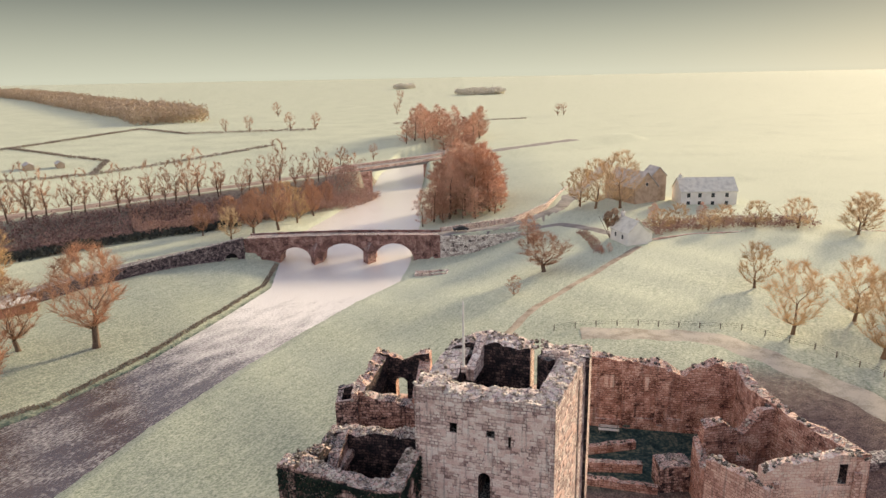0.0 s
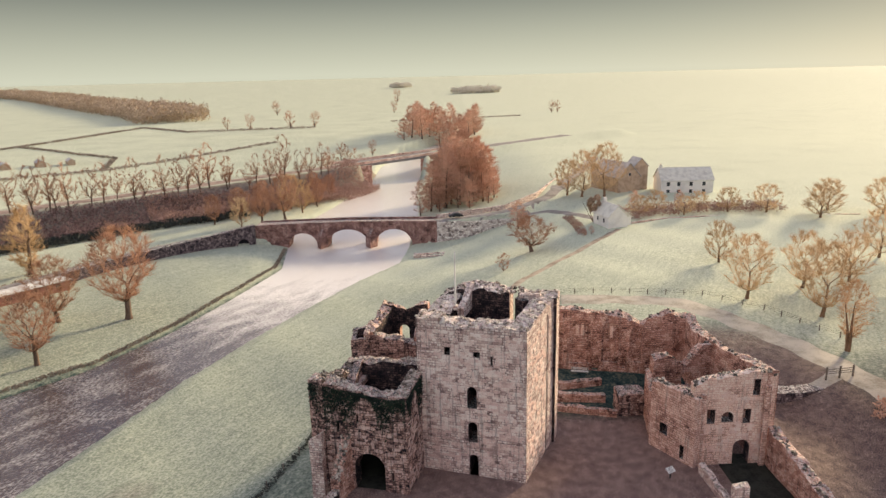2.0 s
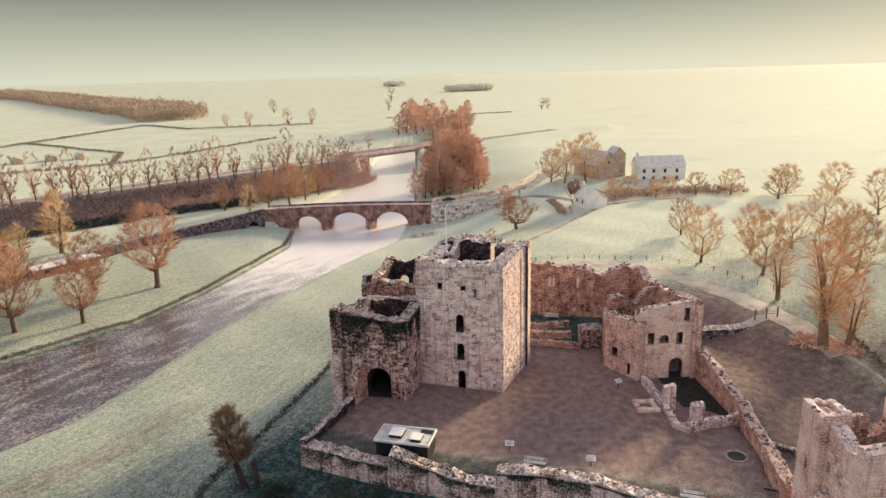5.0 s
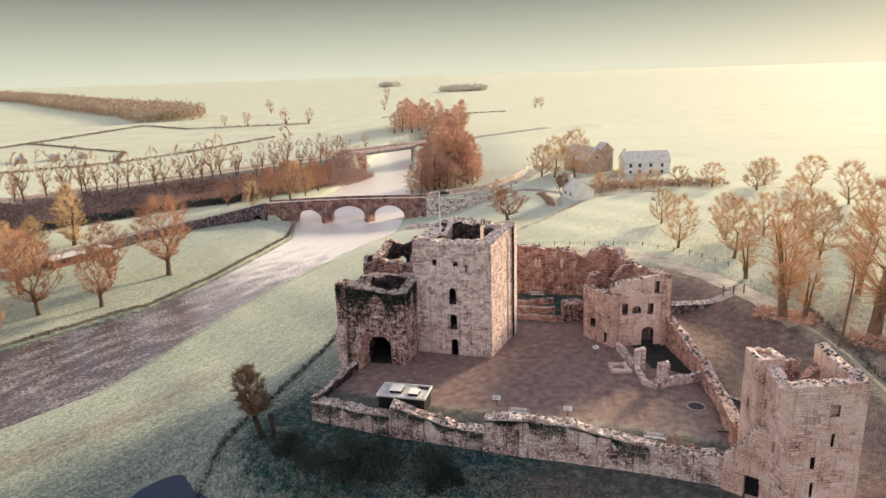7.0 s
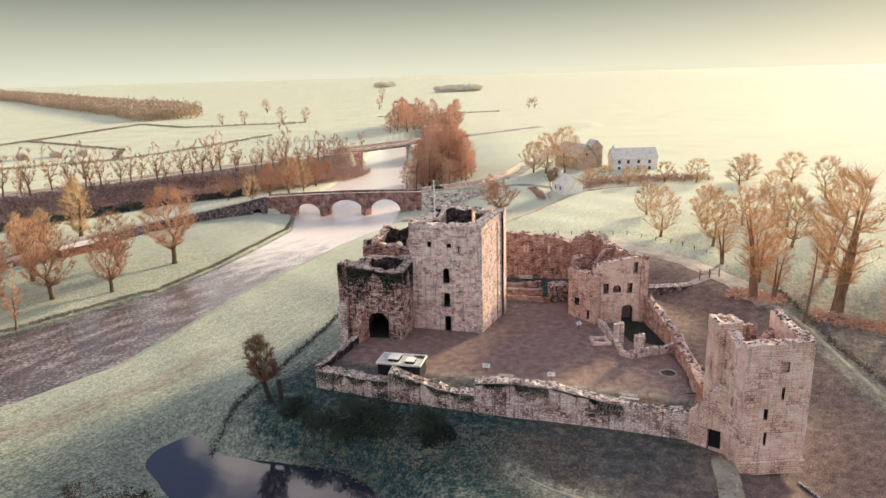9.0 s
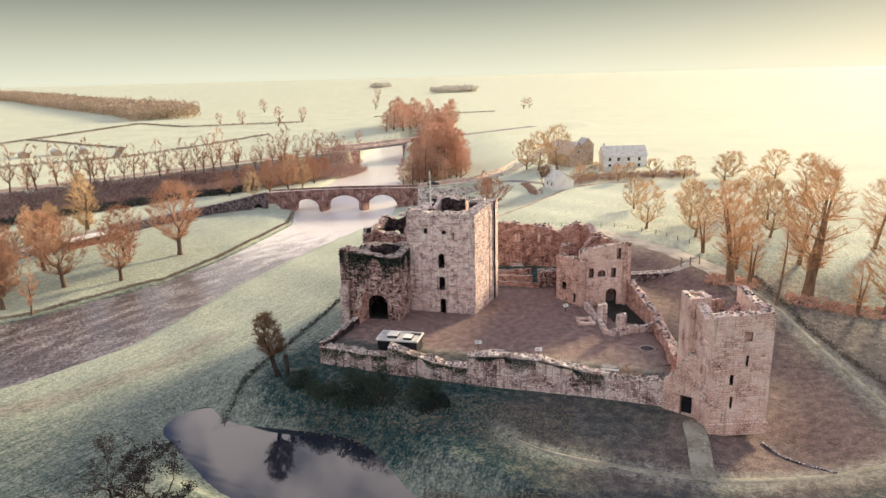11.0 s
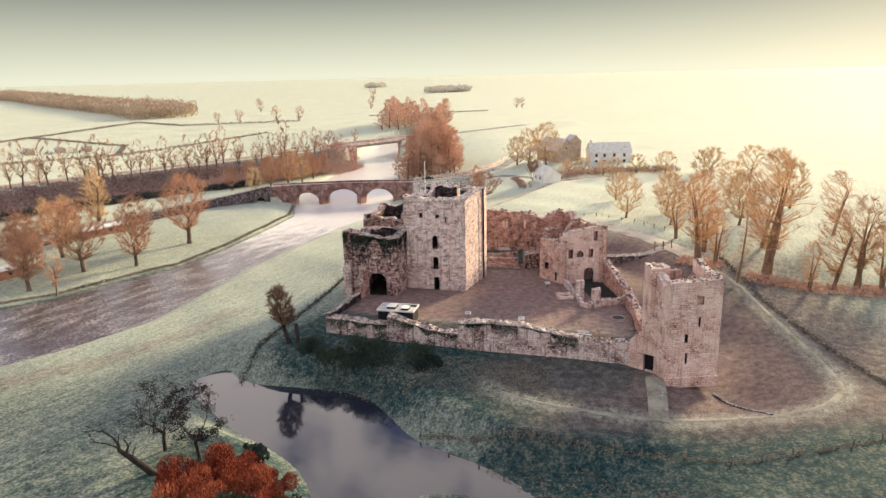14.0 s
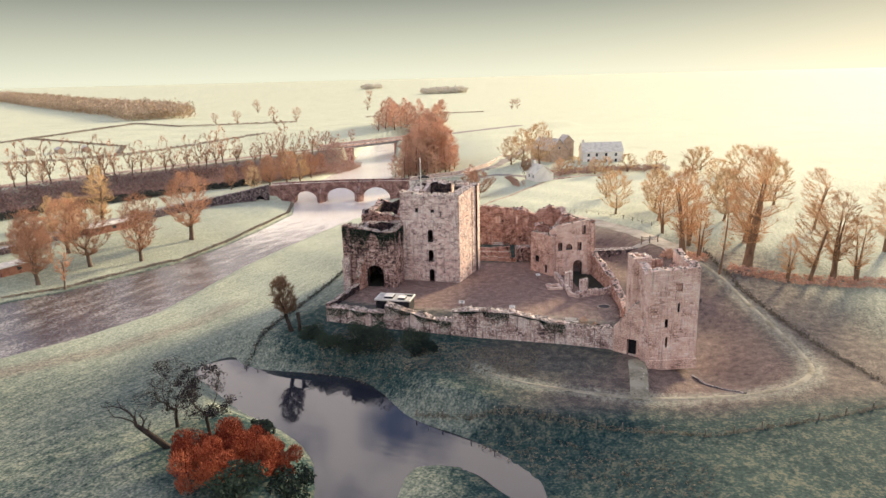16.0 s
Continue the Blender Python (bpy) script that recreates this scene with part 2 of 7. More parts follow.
# lighter copy of BARK: low sun on the east trees is in its colour
BARK_PALE = material("sunlit_bark", [(0.3, (0.13, 0.085, 0.055)), (0.6, (0.28, 0.185, 0.12))], 1.5, 9.0, bump=0.5, stretch=(1, 1, 0.3))
BARK_DARK = material("wet_black_bark", [(0.3, (0.02, 0.016, 0.015)), (0.6, (0.06, 0.048, 0.042))], 1.5, 9.0, bump=0.5, stretch=(1, 1, 0.3))
BARK = material("bark", [(0.3, (0.075, 0.052, 0.04)), (0.6, (0.18, 0.13, 0.10))], 1.5, 9.0, bump=0.5, stretch=(1, 1, 0.3))
TWIG = material("bare_twigs", [(0.3, (0.30, 0.165, 0.105)), (0.6, (0.56, 0.335, 0.22))], 0.3, 3.0, bump=0, vary=0.3)
# willow gold; on the east trees it also stands in for backlight
TWIG_GOLD = material("golden_twigs", [(0.3, (0.46, 0.315, 0.17)), (0.6, (0.76, 0.575, 0.36))], 0.3, 3.0, bump=0, vary=0.3)
TWIG_AMBER = material("amber_twigs", [(0.3, (0.40, 0.24, 0.12)), (0.6, (0.70, 0.46, 0.26))], 0.3, 3.0, bump=0, vary=0.3)
SHOOTS = material("brown_shoots", [(0.3, (0.22, 0.135, 0.085)), (0.6, (0.40, 0.265, 0.17))], 0.3, 3.0, bump=0, vary=0.4)
TWIG_RED = material("russet_twigs", [(0.3, (0.45, 0.26, 0.18)), (0.6, (0.72, 0.47, 0.345))], 0.1, 2.0, bump=0, vary=0.3)
LEAF_ORANGE = material("orange_leaves", [(0.3, (0.15, 0.028, 0.016)), (0.5, (0.31, 0.068, 0.032)), (0.7, (0.46, 0.14, 0.07))], 0.9, 3.0, bump=0, vary=0.5)
LEAF_DARK = material("dark_evergreen_leaves", [(0.3, (0.012, 0.022, 0.02)), (0.7, (0.05, 0.075, 0.05))], 0.6, 3.0, bump=0, vary=0.4)
ALDER = material("dark_cone_twigs", [(0.3, (0.010, 0.010, 0.014)), (0.7, (0.055, 0.045, 0.05))], 0.6, 3.0, bump=0, vary=0.4)
CONIFER = material("far_conifer", [(0.3, (0.36, 0.25, 0.17)), (0.7, (0.58, 0.44, 0.31))], 0.3, 2.0, bump=0, vary=0.4)
SCRUB = material("dark_scrub", [(0.3, (0.02, 0.028, 0.03)), (0.6, (0.075, 0.08, 0.07))], 0.3, 2.0, bump=0, vary=0.3)
DEAD_GRASS = material("dead_grass", [(0.3, (0.09, 0.08, 0.06)), (0.6, (0.26, 0.23, 0.17))], 0.3, 2.0, bump=0, vary=0.3)
BANK_GRASS = material("brown_bank_grass", [(0.3, (0.10, 0.075, 0.06)), (0.6, (0.34, 0.28, 0.22))], 0.3, 2.0, bump=0, vary=0.5)
BRAMBLE = material("purple_brown_scrub", [(0.3, (0.17, 0.105, 0.10)), (0.6, (0.40, 0.27, 0.24))], 0.12, 2.0, bump=0, vary=0.4)
RUSSET_SCRUB = material("brown_scrub", [(0.3, (0.24, 0.145, 0.115)), (0.6, (0.47, 0.31, 0.25))], 0.12, 2.0, bump=0, vary=0.3)
HEDGE = material("hedge_twigs", [(0.3, (0.25, 0.21, 0.17)), (0.6, (0.50, 0.43, 0.36))], 0.3, 2.0, bump=0, vary=0.3)
TRACK = material("worn_frosted_grass", [(0.3, (0.19, 0.18, 0.13)), (0.6, (0.38, 0.36, 0.285))], 0.35, 3.0, bump=0.3)
PATH_MAT = material("frosted_gravel", [(0.3, (0.30, 0.27, 0.22)), (0.6, (0.52, 0.48, 0.41))], 0.4, 4.0, bump=0.3)
# near-black floor colour that stands in for shade inside the roofless rooms
SHADE_FLOOR = material("shade_black_floor", [(0.3, (0.012, 0.014, 0.012)), (0.6, (0.04, 0.042, 0.034))], 0.8, 5.0, bump=0.3)
DIRT = material("worn_turf", [(0.3, (0.24, 0.19, 0.14)), (0.6, (0.46, 0.39, 0.31))], 0.5, 5.0, bump=0.3)
ROAD_MAT = material("road_tarmac", [(0.3, (0.16, 0.145, 0.14)), (0.6, (0.30, 0.28, 0.27))], 0.3, 4.0, bump=0.15)
BRIDGE_STONE = material("dark_red_bridge_stone", [(0.14, (0.05, 0.03, 0.03)), (0.34, (0.22, 0.115, 0.10)), (0.54, (0.40, 0.235, 0.205)), (0.74, (0.60, 0.43, 0.385))],
                        0.5, 6.0, bump=1.0, streak=0.5, frost=0.9, grain=0.6, masonry=0.3, broad=0.9)
HUT_BRICK = material("red_brown_boards", [(0.3, (0.22, 0.095, 0.07)), (0.6, (0.38, 0.19, 0.145))], 0.8, 5.0, bump=0.2)
TRACKBED = material("brown_trackbed", [(0.3, (0.17, 0.12, 0.105)), (0.6, (0.36, 0.275, 0.24))], 0.4, 4.0, bump=0.3, stretch=(1, 1, 1))
WHITE = material("white_paint", [(0.3, (0.70, 0.69, 0.66)), (0.6, (0.84, 0.83, 0.80))], 0.5, 5.0, bump=0.1)
SLATE = material("frosted_slate", [(0.3, (0.36, 0.35, 0.345)), (0.6, (0.58, 0.565, 0.55))], 0.8, 5.0, bump=0.2)
# frosted roof paled further: the glow over the farm is in its colour
FROST_GLOW_ROOF = material("hoar_and_glow_slate", [(0.3, (0.60, 0.59, 0.53)), (0.6, (0.80, 0.79, 0.71))], 0.8, 5.0, bump=0.2)
BARN = material("barn_stone", [(0.3, (0.40, 0.29, 0.21)), (0.6, (0.58, 0.45, 0.34))], 0.8, 5.0, bump=0.2)
GLASS = material("dark_glass", [(0.3, (0.03, 0.035, 0.04)), (0.6, (0.06, 0.07, 0.08))], 0.5, 2.0, rough=0.15, bump=0)
TIMBER = material("grey_timber", [(0.3, (0.10, 0.085, 0.07)), (0.6, (0.24, 0.21, 0.18))], 2.0, 12.0, bump=0.3, frost=0.8)
FROSTED_TIMBER = material("frosted_timber", [(0.3, (0.48, 0.47, 0.45)), (0.6, (0.78, 0.77, 0.74))], 2.0, 12.0, bump=0.3)
DARK_TIMBER = material("dark_timber", [(0.3, (0.007, 0.008, 0.011)), (0.6, (0.02, 0.021, 0.026))], 2.0, 12.0, bump=0.3)
PANEL_WHITE = material("white_panel", [(0.3, (0.66, 0.66, 0.63)), (0.6, (0.82, 0.82, 0.78))], 1.0, 6.0, rough=0.5, bump=0.05)
ROOF_FELT = material("pale_roof_felt", [(0.3, (0.46, 0.45, 0.43)), (0.6, (0.66, 0.65, 0.62))], 1.0, 6.0, bump=0.1)
IRON = material("dark_iron", [(0.3, (0.02, 0.02, 0.02)), (0.6, (0.05, 0.05, 0.05))], 2.0, 9.0, rough=0.6, bump=0.1)
CAR_PAINT = material("dark_car_paint", [(0.3, (0.02, 0.022, 0.03)), (0.6, (0.035, 0.04, 0.05))], 1.0, 6.0, rough=0.3, bump=0)
RUBBER = material("black_rubber", [(0.3, (0.015, 0.015, 0.015)), (0.6, (0.03, 0.03, 0.03))], 3.0, 9.0, bump=0)


def ground_material():
    """Grass with hoar frost: the attribute frost gives how much of it has settled, earth how bare the turf is."""
    m = bpy.data.materials.new("frosted_grass")
    m.use_nodes = True
    n, l = m.node_tree.nodes, m.node_tree.links
    p = n["Principled BSDF"]
    p.inputs["Roughness"].default_value = 0.95
    p.inputs["Specular IOR Level"].default_value = 0.15
    geo = n.new("ShaderNodeNewGeometry")

    def tex(scale, detail, stretch=None):
        t = n.new("ShaderNodeTexNoise")
        t.inputs["Scale"].default_value, t.inputs["Detail"].default_value = scale, detail
        if stretch:
            mp = n.new("ShaderNodeMapping")
            mp.vector_type = "TEXTURE"
            mp.inputs["Rotation"].default_value = (0, 0, radians(63))
            mp.inputs["Scale"].default_value = stretch
            l.new(geo.outputs["Position"], mp.inputs[0])
            l.new(mp.outputs[0], t.inputs[0])
        else:
            l.new(geo.outputs["Position"], t.inputs[0])
        return t.outputs[0]

    def ramp(fac, stops):
        r = n.new("ShaderNodeValToRGB")
        while len(r.color_ramp.elements) < len(stops):
            r.color_ramp.elements.new(0.5)
        for e, (pos, c) in zip(r.color_ramp.elements, stops):
            e.position, e.color = pos, (*c, 1)
        l.new(fac, r.inputs[0])
        return r.outputs[0]

    def mix(f, a, b):
        x = n.new("ShaderNodeMixRGB")
        l.new(f, x.inputs[0])
        l.new(a, x.inputs[1])
        l.new(b, x.inputs[2])
        return x.outputs[0]

    def math_node(op, a, b):
        x = n.new("ShaderNodeMath")
        x.operation = op
        x.use_clamp = False
        for i, v in enumerate((a, b)):
            if isinstance(v, float):
                x.inputs[i].default_value = v
            else:
                l.new(v, x.inputs[i])
        return x.outputs[0]

    def attribute(name):
        a = n.new("ShaderNodeAttribute")
        a.attribute_name = name
        return a.outputs["Fac"]

    big, mid, small, grit, ridge = tex(0.04, 5), tex(0.9, 8), tex(3.0, 6), tex(9.0, 5), tex(0.9, 6, (4.0, 0.5, 1))
    grass = ramp(math_node("ADD", math_node("MULTIPLY", small, 0.55), math_node("MULTIPLY", mid, 0.45)), [(0.36, (0.006, 0.026, 0.031)), (0.5, (0.032, 0.068, 0.066)), (0.62, (0.145, 0.155, 0.115))])
    earth = ramp(math_node("ADD", math_node("MULTIPLY", grit, 0.75), math_node("MULTIPLY", mid, 0.25)), [(0.37, (0.085, 0.056, 0.055)), (0.5, (0.215, 0.142, 0.126)), (0.63, (0.47, 0.345, 0.30))])
    white = ramp(small, [(0.3, (0.38, 0.44, 0.32)), (0.5, (0.54, 0.585, 0.46)), (0.7, (0.67, 0.705, 0.59))])
    base = mix(attribute("earth"), grass, earth)
    f = math_node("MULTIPLY", math_node("SUBTRACT", math_node("ADD", math_node("ADD", math_node("MULTIPLY", mid, 0.4), math_node("MULTIPLY", ridge, 0.8)), math_node("MULTIPLY", small, 0.8)), 1.0), 0.62)
    f = math_node("ADD", attribute("frost"), math_node("MULTIPLY", f, 1.0))
    f = math_node("ADD", f, math_node("MULTIPLY", math_node("SUBTRACT", big, 0.5), 0.55))
    f = math_node("MULTIPLY", f, math_node("MINIMUM", math_node("MULTIPLY", attribute("frost"), 5.0), 1.0))
    f = math_node("MINIMUM", math_node("MAXIMUM", f, 0.0), 1.0)
    l.new(mix(f, base, white), p.inputs["Base Color"])
    bp = n.new("ShaderNodeBump")
    bp.inputs["Strength"].default_value, bp.inputs["Distance"].default_value = 0.4, 0.12
    l.new(math_node("ADD", math_node("MULTIPLY", ridge, 0.5), math_node("MULTIPLY", small, 0.5)), bp.inputs["Height"])
    l.new(bp.outputs[0], p.inputs["Normal"])
    return m


GROUND = ground_material()


def water_material(name, colour, ripple, scale, rough, stretch, ior, foam_glare=None):
    m = bpy.data.materials.new(name)
    m.use_nodes = True
    n, l = m.node_tree.nodes, m.node_tree.links
    p = n["Principled BSDF"]
    p.inputs["Base Color"].default_value = (*colour, 1)
    p.inputs["Roughness"].default_value = rough
    p.inputs["IOR"].default_value = ior
    geo = n.new("ShaderNodeNewGeometry")

    def noise_map(size, detail, factors):
        mp = n.new("ShaderNodeMapping")
        mp.vector_type = "TEXTURE"
        mp.inputs["Rotation"].default_value = (0, 0, radians(60))
        mp.inputs["Scale"].default_value = factors
        t = n.new("ShaderNodeTexNoise")
        t.inputs["Scale"].default_value, t.inputs["Detail"].default_value = size, detail
        l.new(geo.outputs["Position"], mp.inputs[0])
        l.new(mp.outputs[0], t.inputs[0])
        return t.outputs[0]

    fine = noise_map(scale, 6, stretch)
    if foam_glare:
        broad = noise_map(0.35, 7, (2.6, 1.0, 1))
        both = n.new("ShaderNodeMath")
        both.operation = "MULTIPLY_ADD"
        l.new(fine, both.inputs[0])
        both.inputs[1].default_value = 0.75
        weak = n.new("ShaderNodeMath")
        weak.operation = "MULTIPLY"
        weak.inputs[1].default_value = 0.55
        l.new(broad, weak.inputs[0])
        l.new(weak.outputs[0], both.inputs[2])
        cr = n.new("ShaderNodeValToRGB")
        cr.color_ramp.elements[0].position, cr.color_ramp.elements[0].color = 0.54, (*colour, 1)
        cr.color_ramp.elements[1].position, cr.color_ramp.elements[1].color = 1.05, (*foam_glare, 1)
        # whiter towards the bridge: broken water, with sky reflection painted in
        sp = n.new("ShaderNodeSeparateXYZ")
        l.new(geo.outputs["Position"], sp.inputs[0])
        sky_glare = n.new("ShaderNodeMapRange")
        sky_glare.inputs["From Min"].default_value, sky_glare.inputs["From Max"].default_value = 55, 140
        sky_glare.inputs["To Min"].default_value, sky_glare.inputs["To Max"].default_value = -0.09, 0.85
        l.new(sp.outputs[1], sky_glare.inputs[0])
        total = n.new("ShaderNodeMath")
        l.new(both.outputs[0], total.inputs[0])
        l.new(sky_glare.outputs[0], total.inputs[1])
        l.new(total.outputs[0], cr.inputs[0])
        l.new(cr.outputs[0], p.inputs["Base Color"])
    bp = n.new("ShaderNodeBump")
    bp.inputs["Strength"].default_value, bp.inputs["Distance"].default_value = ripple, 0.3
    l.new(fine, bp.inputs["Height"])
    l.new(bp.outputs[0], p.inputs["Normal"])
    return m


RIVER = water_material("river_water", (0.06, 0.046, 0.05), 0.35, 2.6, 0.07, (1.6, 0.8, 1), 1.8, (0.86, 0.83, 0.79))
POND = water_material("still_water", (0.02, 0.024, 0.036), 0.03, 0.5, 0.03, (1.0, 2.6, 1), 1.65)


# ---- helpers of this scene ----
def part(name, bm, mat, parent=None, label="", kind=""):
    me = bpy.data.meshes.new(name)
    bm.to_mesh(me)
    bm.free()
    me.materials.append(mat)
    ob = new(name, me)
    if parent:
        ob.parent = parent
    return tagged(ob, label, kind=kind)


def mesh_part(name, verts, faces, mat, parent=None, label="", kind=""):
    me = bpy.data.meshes.new(name)
    me.from_pydata(verts, [], faces)
    me.materials.append(mat)
    ob = new(name, me)
    if parent:
        ob.parent = parent
    return tagged(ob, label, kind=kind)


def thing(name, label, category, group="", m=None):
    ob = new(name)
    ob.empty_display_size = 0.3
    if m is not None:
        ob.matrix_world = m
    return tagged(ob, label, category, group)


def add_box(bm, x0, x1, y0, y1, z0, z1, bevel=0.0, m=None):
    vs = bmesh.ops.create_cube(bm, size=1)["verts"]
    for v in vs:
        v.co = Vector(((x0 + x1) / 2 + v.co.x * (x1 - x0), (y0 + y1) / 2 + v.co.y * (y1 - y0), (z0 + z1) / 2 + v.co.z * (z1 - z0)))
    if bevel:
        es = list({e for v in vs for e in v.link_edges})
        vs = list({v for f in bmesh.ops.bevel(bm, geom=es, offset=bevel, segments=1, affect="EDGES")["faces"] for v in f.verts} | {v for v in vs if v.is_valid})
    if m is not None:
        bmesh.ops.transform(bm, matrix=m, verts=vs)
    return vs


def box(x0, x1, y0, y1, z0, z1, bevel=0.0, m=None):
    bm = bmesh.new()
    add_box(bm, x0, x1, y0, y1, z0, z1, bevel, m)
    return bm


def cylinder(r0, r1, z0, z1, sides=12, m=None, bm=None):
    bm = bm or bmesh.new()
    made = bmesh.ops.create_cone(bm, cap_ends=True, segments=sides, radius1=r0, radius2=r1, depth=z1 - z0)["verts"]
    bmesh.ops.translate(bm, verts=made, vec=(0, 0, (z0 + z1) / 2))
    if m is not None:
        bmesh.ops.transform(bm, matrix=m, verts=made)
    return bm


def smooth(a, b, x):
    t = np.clip((x - a) / (b - a), 0, 1)
    return t * t * (3 - 2 * t)


def line_distance(X, Y, pts):
    """Distance to a polyline, and the place along it as segment number plus fraction."""
    best, where = np.full(X.shape, 1e9), np.zeros(X.shape)
    for i, ((x0, y0), (x1, y1)) in enumerate(zip(pts, pts[1:])):
        dx, dy = x1 - x0, y1 - y0
        t = np.clip(((X - x0) * dx + (Y - y0) * dy) / (dx * dx + dy * dy), 0, 1)
        d = np.hypot(X - x0 - t * dx, Y - y0 - t * dy)
        where = np.where(d < best, i + t, where)
        best = np.minimum(best, d)
    return best, where


def inside(X, Y, poly):
    res = np.zeros(X.shape, bool)
    for (x0, y0), (x1, y1) in zip(poly, poly[1:] + poly[:1]):
        if y0 != y1:
            res ^= ((Y < y0) != (Y < y1)) & (X < (x1 - x0) * (Y - y0) / (y1 - y0) + x0)
    return res


# ---- the lie of the land ----
WATER = -6.2
BANK_RIGHT = [(-170, -75), (-110, -42), (-80, -18), (-66, -5), (-56, 8), (-52, 22), (-47, 42), (-41, 59), (-33, 79), (-25, 97), (-16.5, 112),
              (-15, 131), (-15, 175), (-18, 212), (-19, 280), (-13, 350), (10, 430), (15, 520)]
BANK_LEFT = [(-190, -45), (-130, -8), (-93, 17), (-84, 24), (-76, 34), (-66, 46), (-58, 64), (-52, 86), (-47, 108), (-50.5, 129), (-55, 155), (-48, 190),
             (-41, 246), (-42, 300), (-36, 350), (-5, 440), (2, 520)]
RIVER_POLY = BANK_RIGHT + BANK_LEFT[::-1]
POND_POLY = [(-34, -14), (-30.5, -20.8), (-18.6, -23.3), (-12, -25.5), (-8.6, -29), (-6.0, -33.6), (-3.6, -38.2), (-1.4, -40.6), (3.0, -43.6), (7.4, -47.4), (10.6, -51.9), (13, -56), (13, -62),
             (7, -57), (4, -52.2), (1, -51), (-2.5, -51.5), (-4, -56), (-4.5, -66), (-12.5, -66), (-13.8, -56), (-14.6, -50.5), (-17, -45.5), (-21.5, -40.5), (-27, -36.5), (-34, -28), (-40, -21)]
for _ in range(2):
    POND_POLY = [(a[0] * (1 - k) + b[0] * k, a[1] * (1 - k) + b[1] * k) for a, b in zip(POND_POLY, POND_POLY[1:] + POND_POLY[:1]) for k in (0.25, 0.75)]
COURT = [(-17.5, -8.9), (-7.1, -14.1), (4, -17.4), (13.3, -20.0), (22, -23.0), (30, -25.8), (32.6, -24), (33.4, -8), (33.2, 7), (31.5, 28), (12, 31), (-4, 25), (-13, 22), (-14.5, 8), (-14.5, 2.5)]
ROAD_LEFT = [(-57, 133.5), (-63, 133.2), (-77, 126), (-93, 111), (-108, 88), (-122, 60), (-150, 0)]
ROAD_LEFT_Z = [-0.2, -0.8, -2.2, -3.2, -4.0, -4.6, -4.8]
ROAD_RIGHT = [(-9, 133.9), (0, 136), (15, 144), (29, 164), (47, 213), (66, 268)]
ROAD_RIGHT_Z = [0.4, 0.5, 0.8, 1.2, 1.2, 1.2]
LOOP = [(7, -31), (11, -36), (18.5, -39.2), (25.6, -41.7), (32.6, -43), (40.6, -42.2), (48.8, -41), (53.5, -38.5), (56.2, -33.5), (57.4, -25), (57.5, -16), (58, 2), (56, 12)]
RAIL = [(-330, -46), (-130, 160), (40, 335), (100, 395)]


def height(X, Y):
    X, Y = np.asarray(X, float), np.asarray(Y, float)
    dr, _ = line_distance(X, Y, BANK_RIGHT)
    dl, _ = line_distance(X, Y, BANK_LEFT)
    wet = inside(X, Y, RIVER_POLY)
    north = smooth(-32, 32, Y)
    right = -5.7 + (3.0 + 4.2 * north) * smooth(0, 58, dr) + 0.8 * smooth(30, 160, Y) * smooth(20, 80, dr)
    left = -5.5 + 5.5 * smooth(70, 260, dl) + 0.9 * smooth(92, 126, Y) * smooth(1, 9, dl) * (1 - smooth(150, 190, Y))
    z = np.where(dl < dr, left, right)
    far = smooth(260, 420, Y)
    z = z * (1 - far) + 0.0 * far
    # gentle swells
    near = 1 - smooth(120, 260, np.hypot(X, Y))
    z = z + near * (0.18 * np.sin(X * 0.11 + 1.3) * np.sin(Y * 0.09) + 0.08 * np.sin(X * 0.31 + Y * 0.23))
    # the ditch beyond the east curtain
    d, _ = line_distance(X, Y, [(39, 26), (45, 4), (46, -18), (40, -34)])
    z = z - 1.7 * np.exp(-((d / 6.0) ** 2))
    # embankment of the new road
    d, _ = line_distance(X, Y, RAIL)
    w = 1 - smooth(7, 19, d)
    z = np.where(Y < 560, z * (1 - w) + np.maximum(z, 3.2) * w, z)
    for pts, zs, hw in ((ROAD_LEFT, ROAD_LEFT_Z, 2.3), (ROAD_RIGHT, ROAD_RIGHT_Z, 2.4)):
        d, s = line_distance(X, Y, pts)
        w = 1 - smooth(hw, hw + 0.7, d)
        z = z * (1 - w) + np.interp(s, range(len(zs)), zs) * w
    z = np.where(inside(X, Y, COURT), 0.0 + 0.8 * smooth(14, 30, Y), z)
    # low rise beyond the fields
    z = z + 16 * smooth(900, 2600, np.hypot(X, Y))
    dp, _ = line_distance(X, Y, POND_POLY + POND_POLY[:1])
    pond = inside(X, Y, POND_POLY)
    w = 1 - smooth(0.0, 1.0, dp / (5.0 + 16.0 * smooth(-44, -50, Y) * smooth(-8, 0, X)))
    z = np.where(pond, WATER - 1.2 * smooth(-0.5, 4, dp), np.where(inside(X, Y, COURT), z, z * (1 - w) + np.minimum(z, WATER + 0.05) * w))
    db = np.minimum(dr, dl)
    w = 1 - smooth(0.0, 2.2, db)
    z = np.where(wet, WATER - 1.2 * smooth(-0.5, 4, db), z * (1 - w) + np.minimum(z, WATER + 0.05) * w)
    return z


def ground_at(x, y):
    return float(height(np.array([x]), np.array([y]))[0])


def axis(pieces):
    out = []
    for a, b, step in pieces:
        out.extend(np.arange(a, b, step))
    return np.array(out + [pieces[-1][1]])


GX = axis([(-3600, -1200, 200), (-1200, -400, 50), (-400, -130, 9), (-130, -62, 1.7), (-62, 66, 1.0), (66, 130, 2.5), (130, 420, 10), (420, 1200, 60), (1200, 3600, 200)])
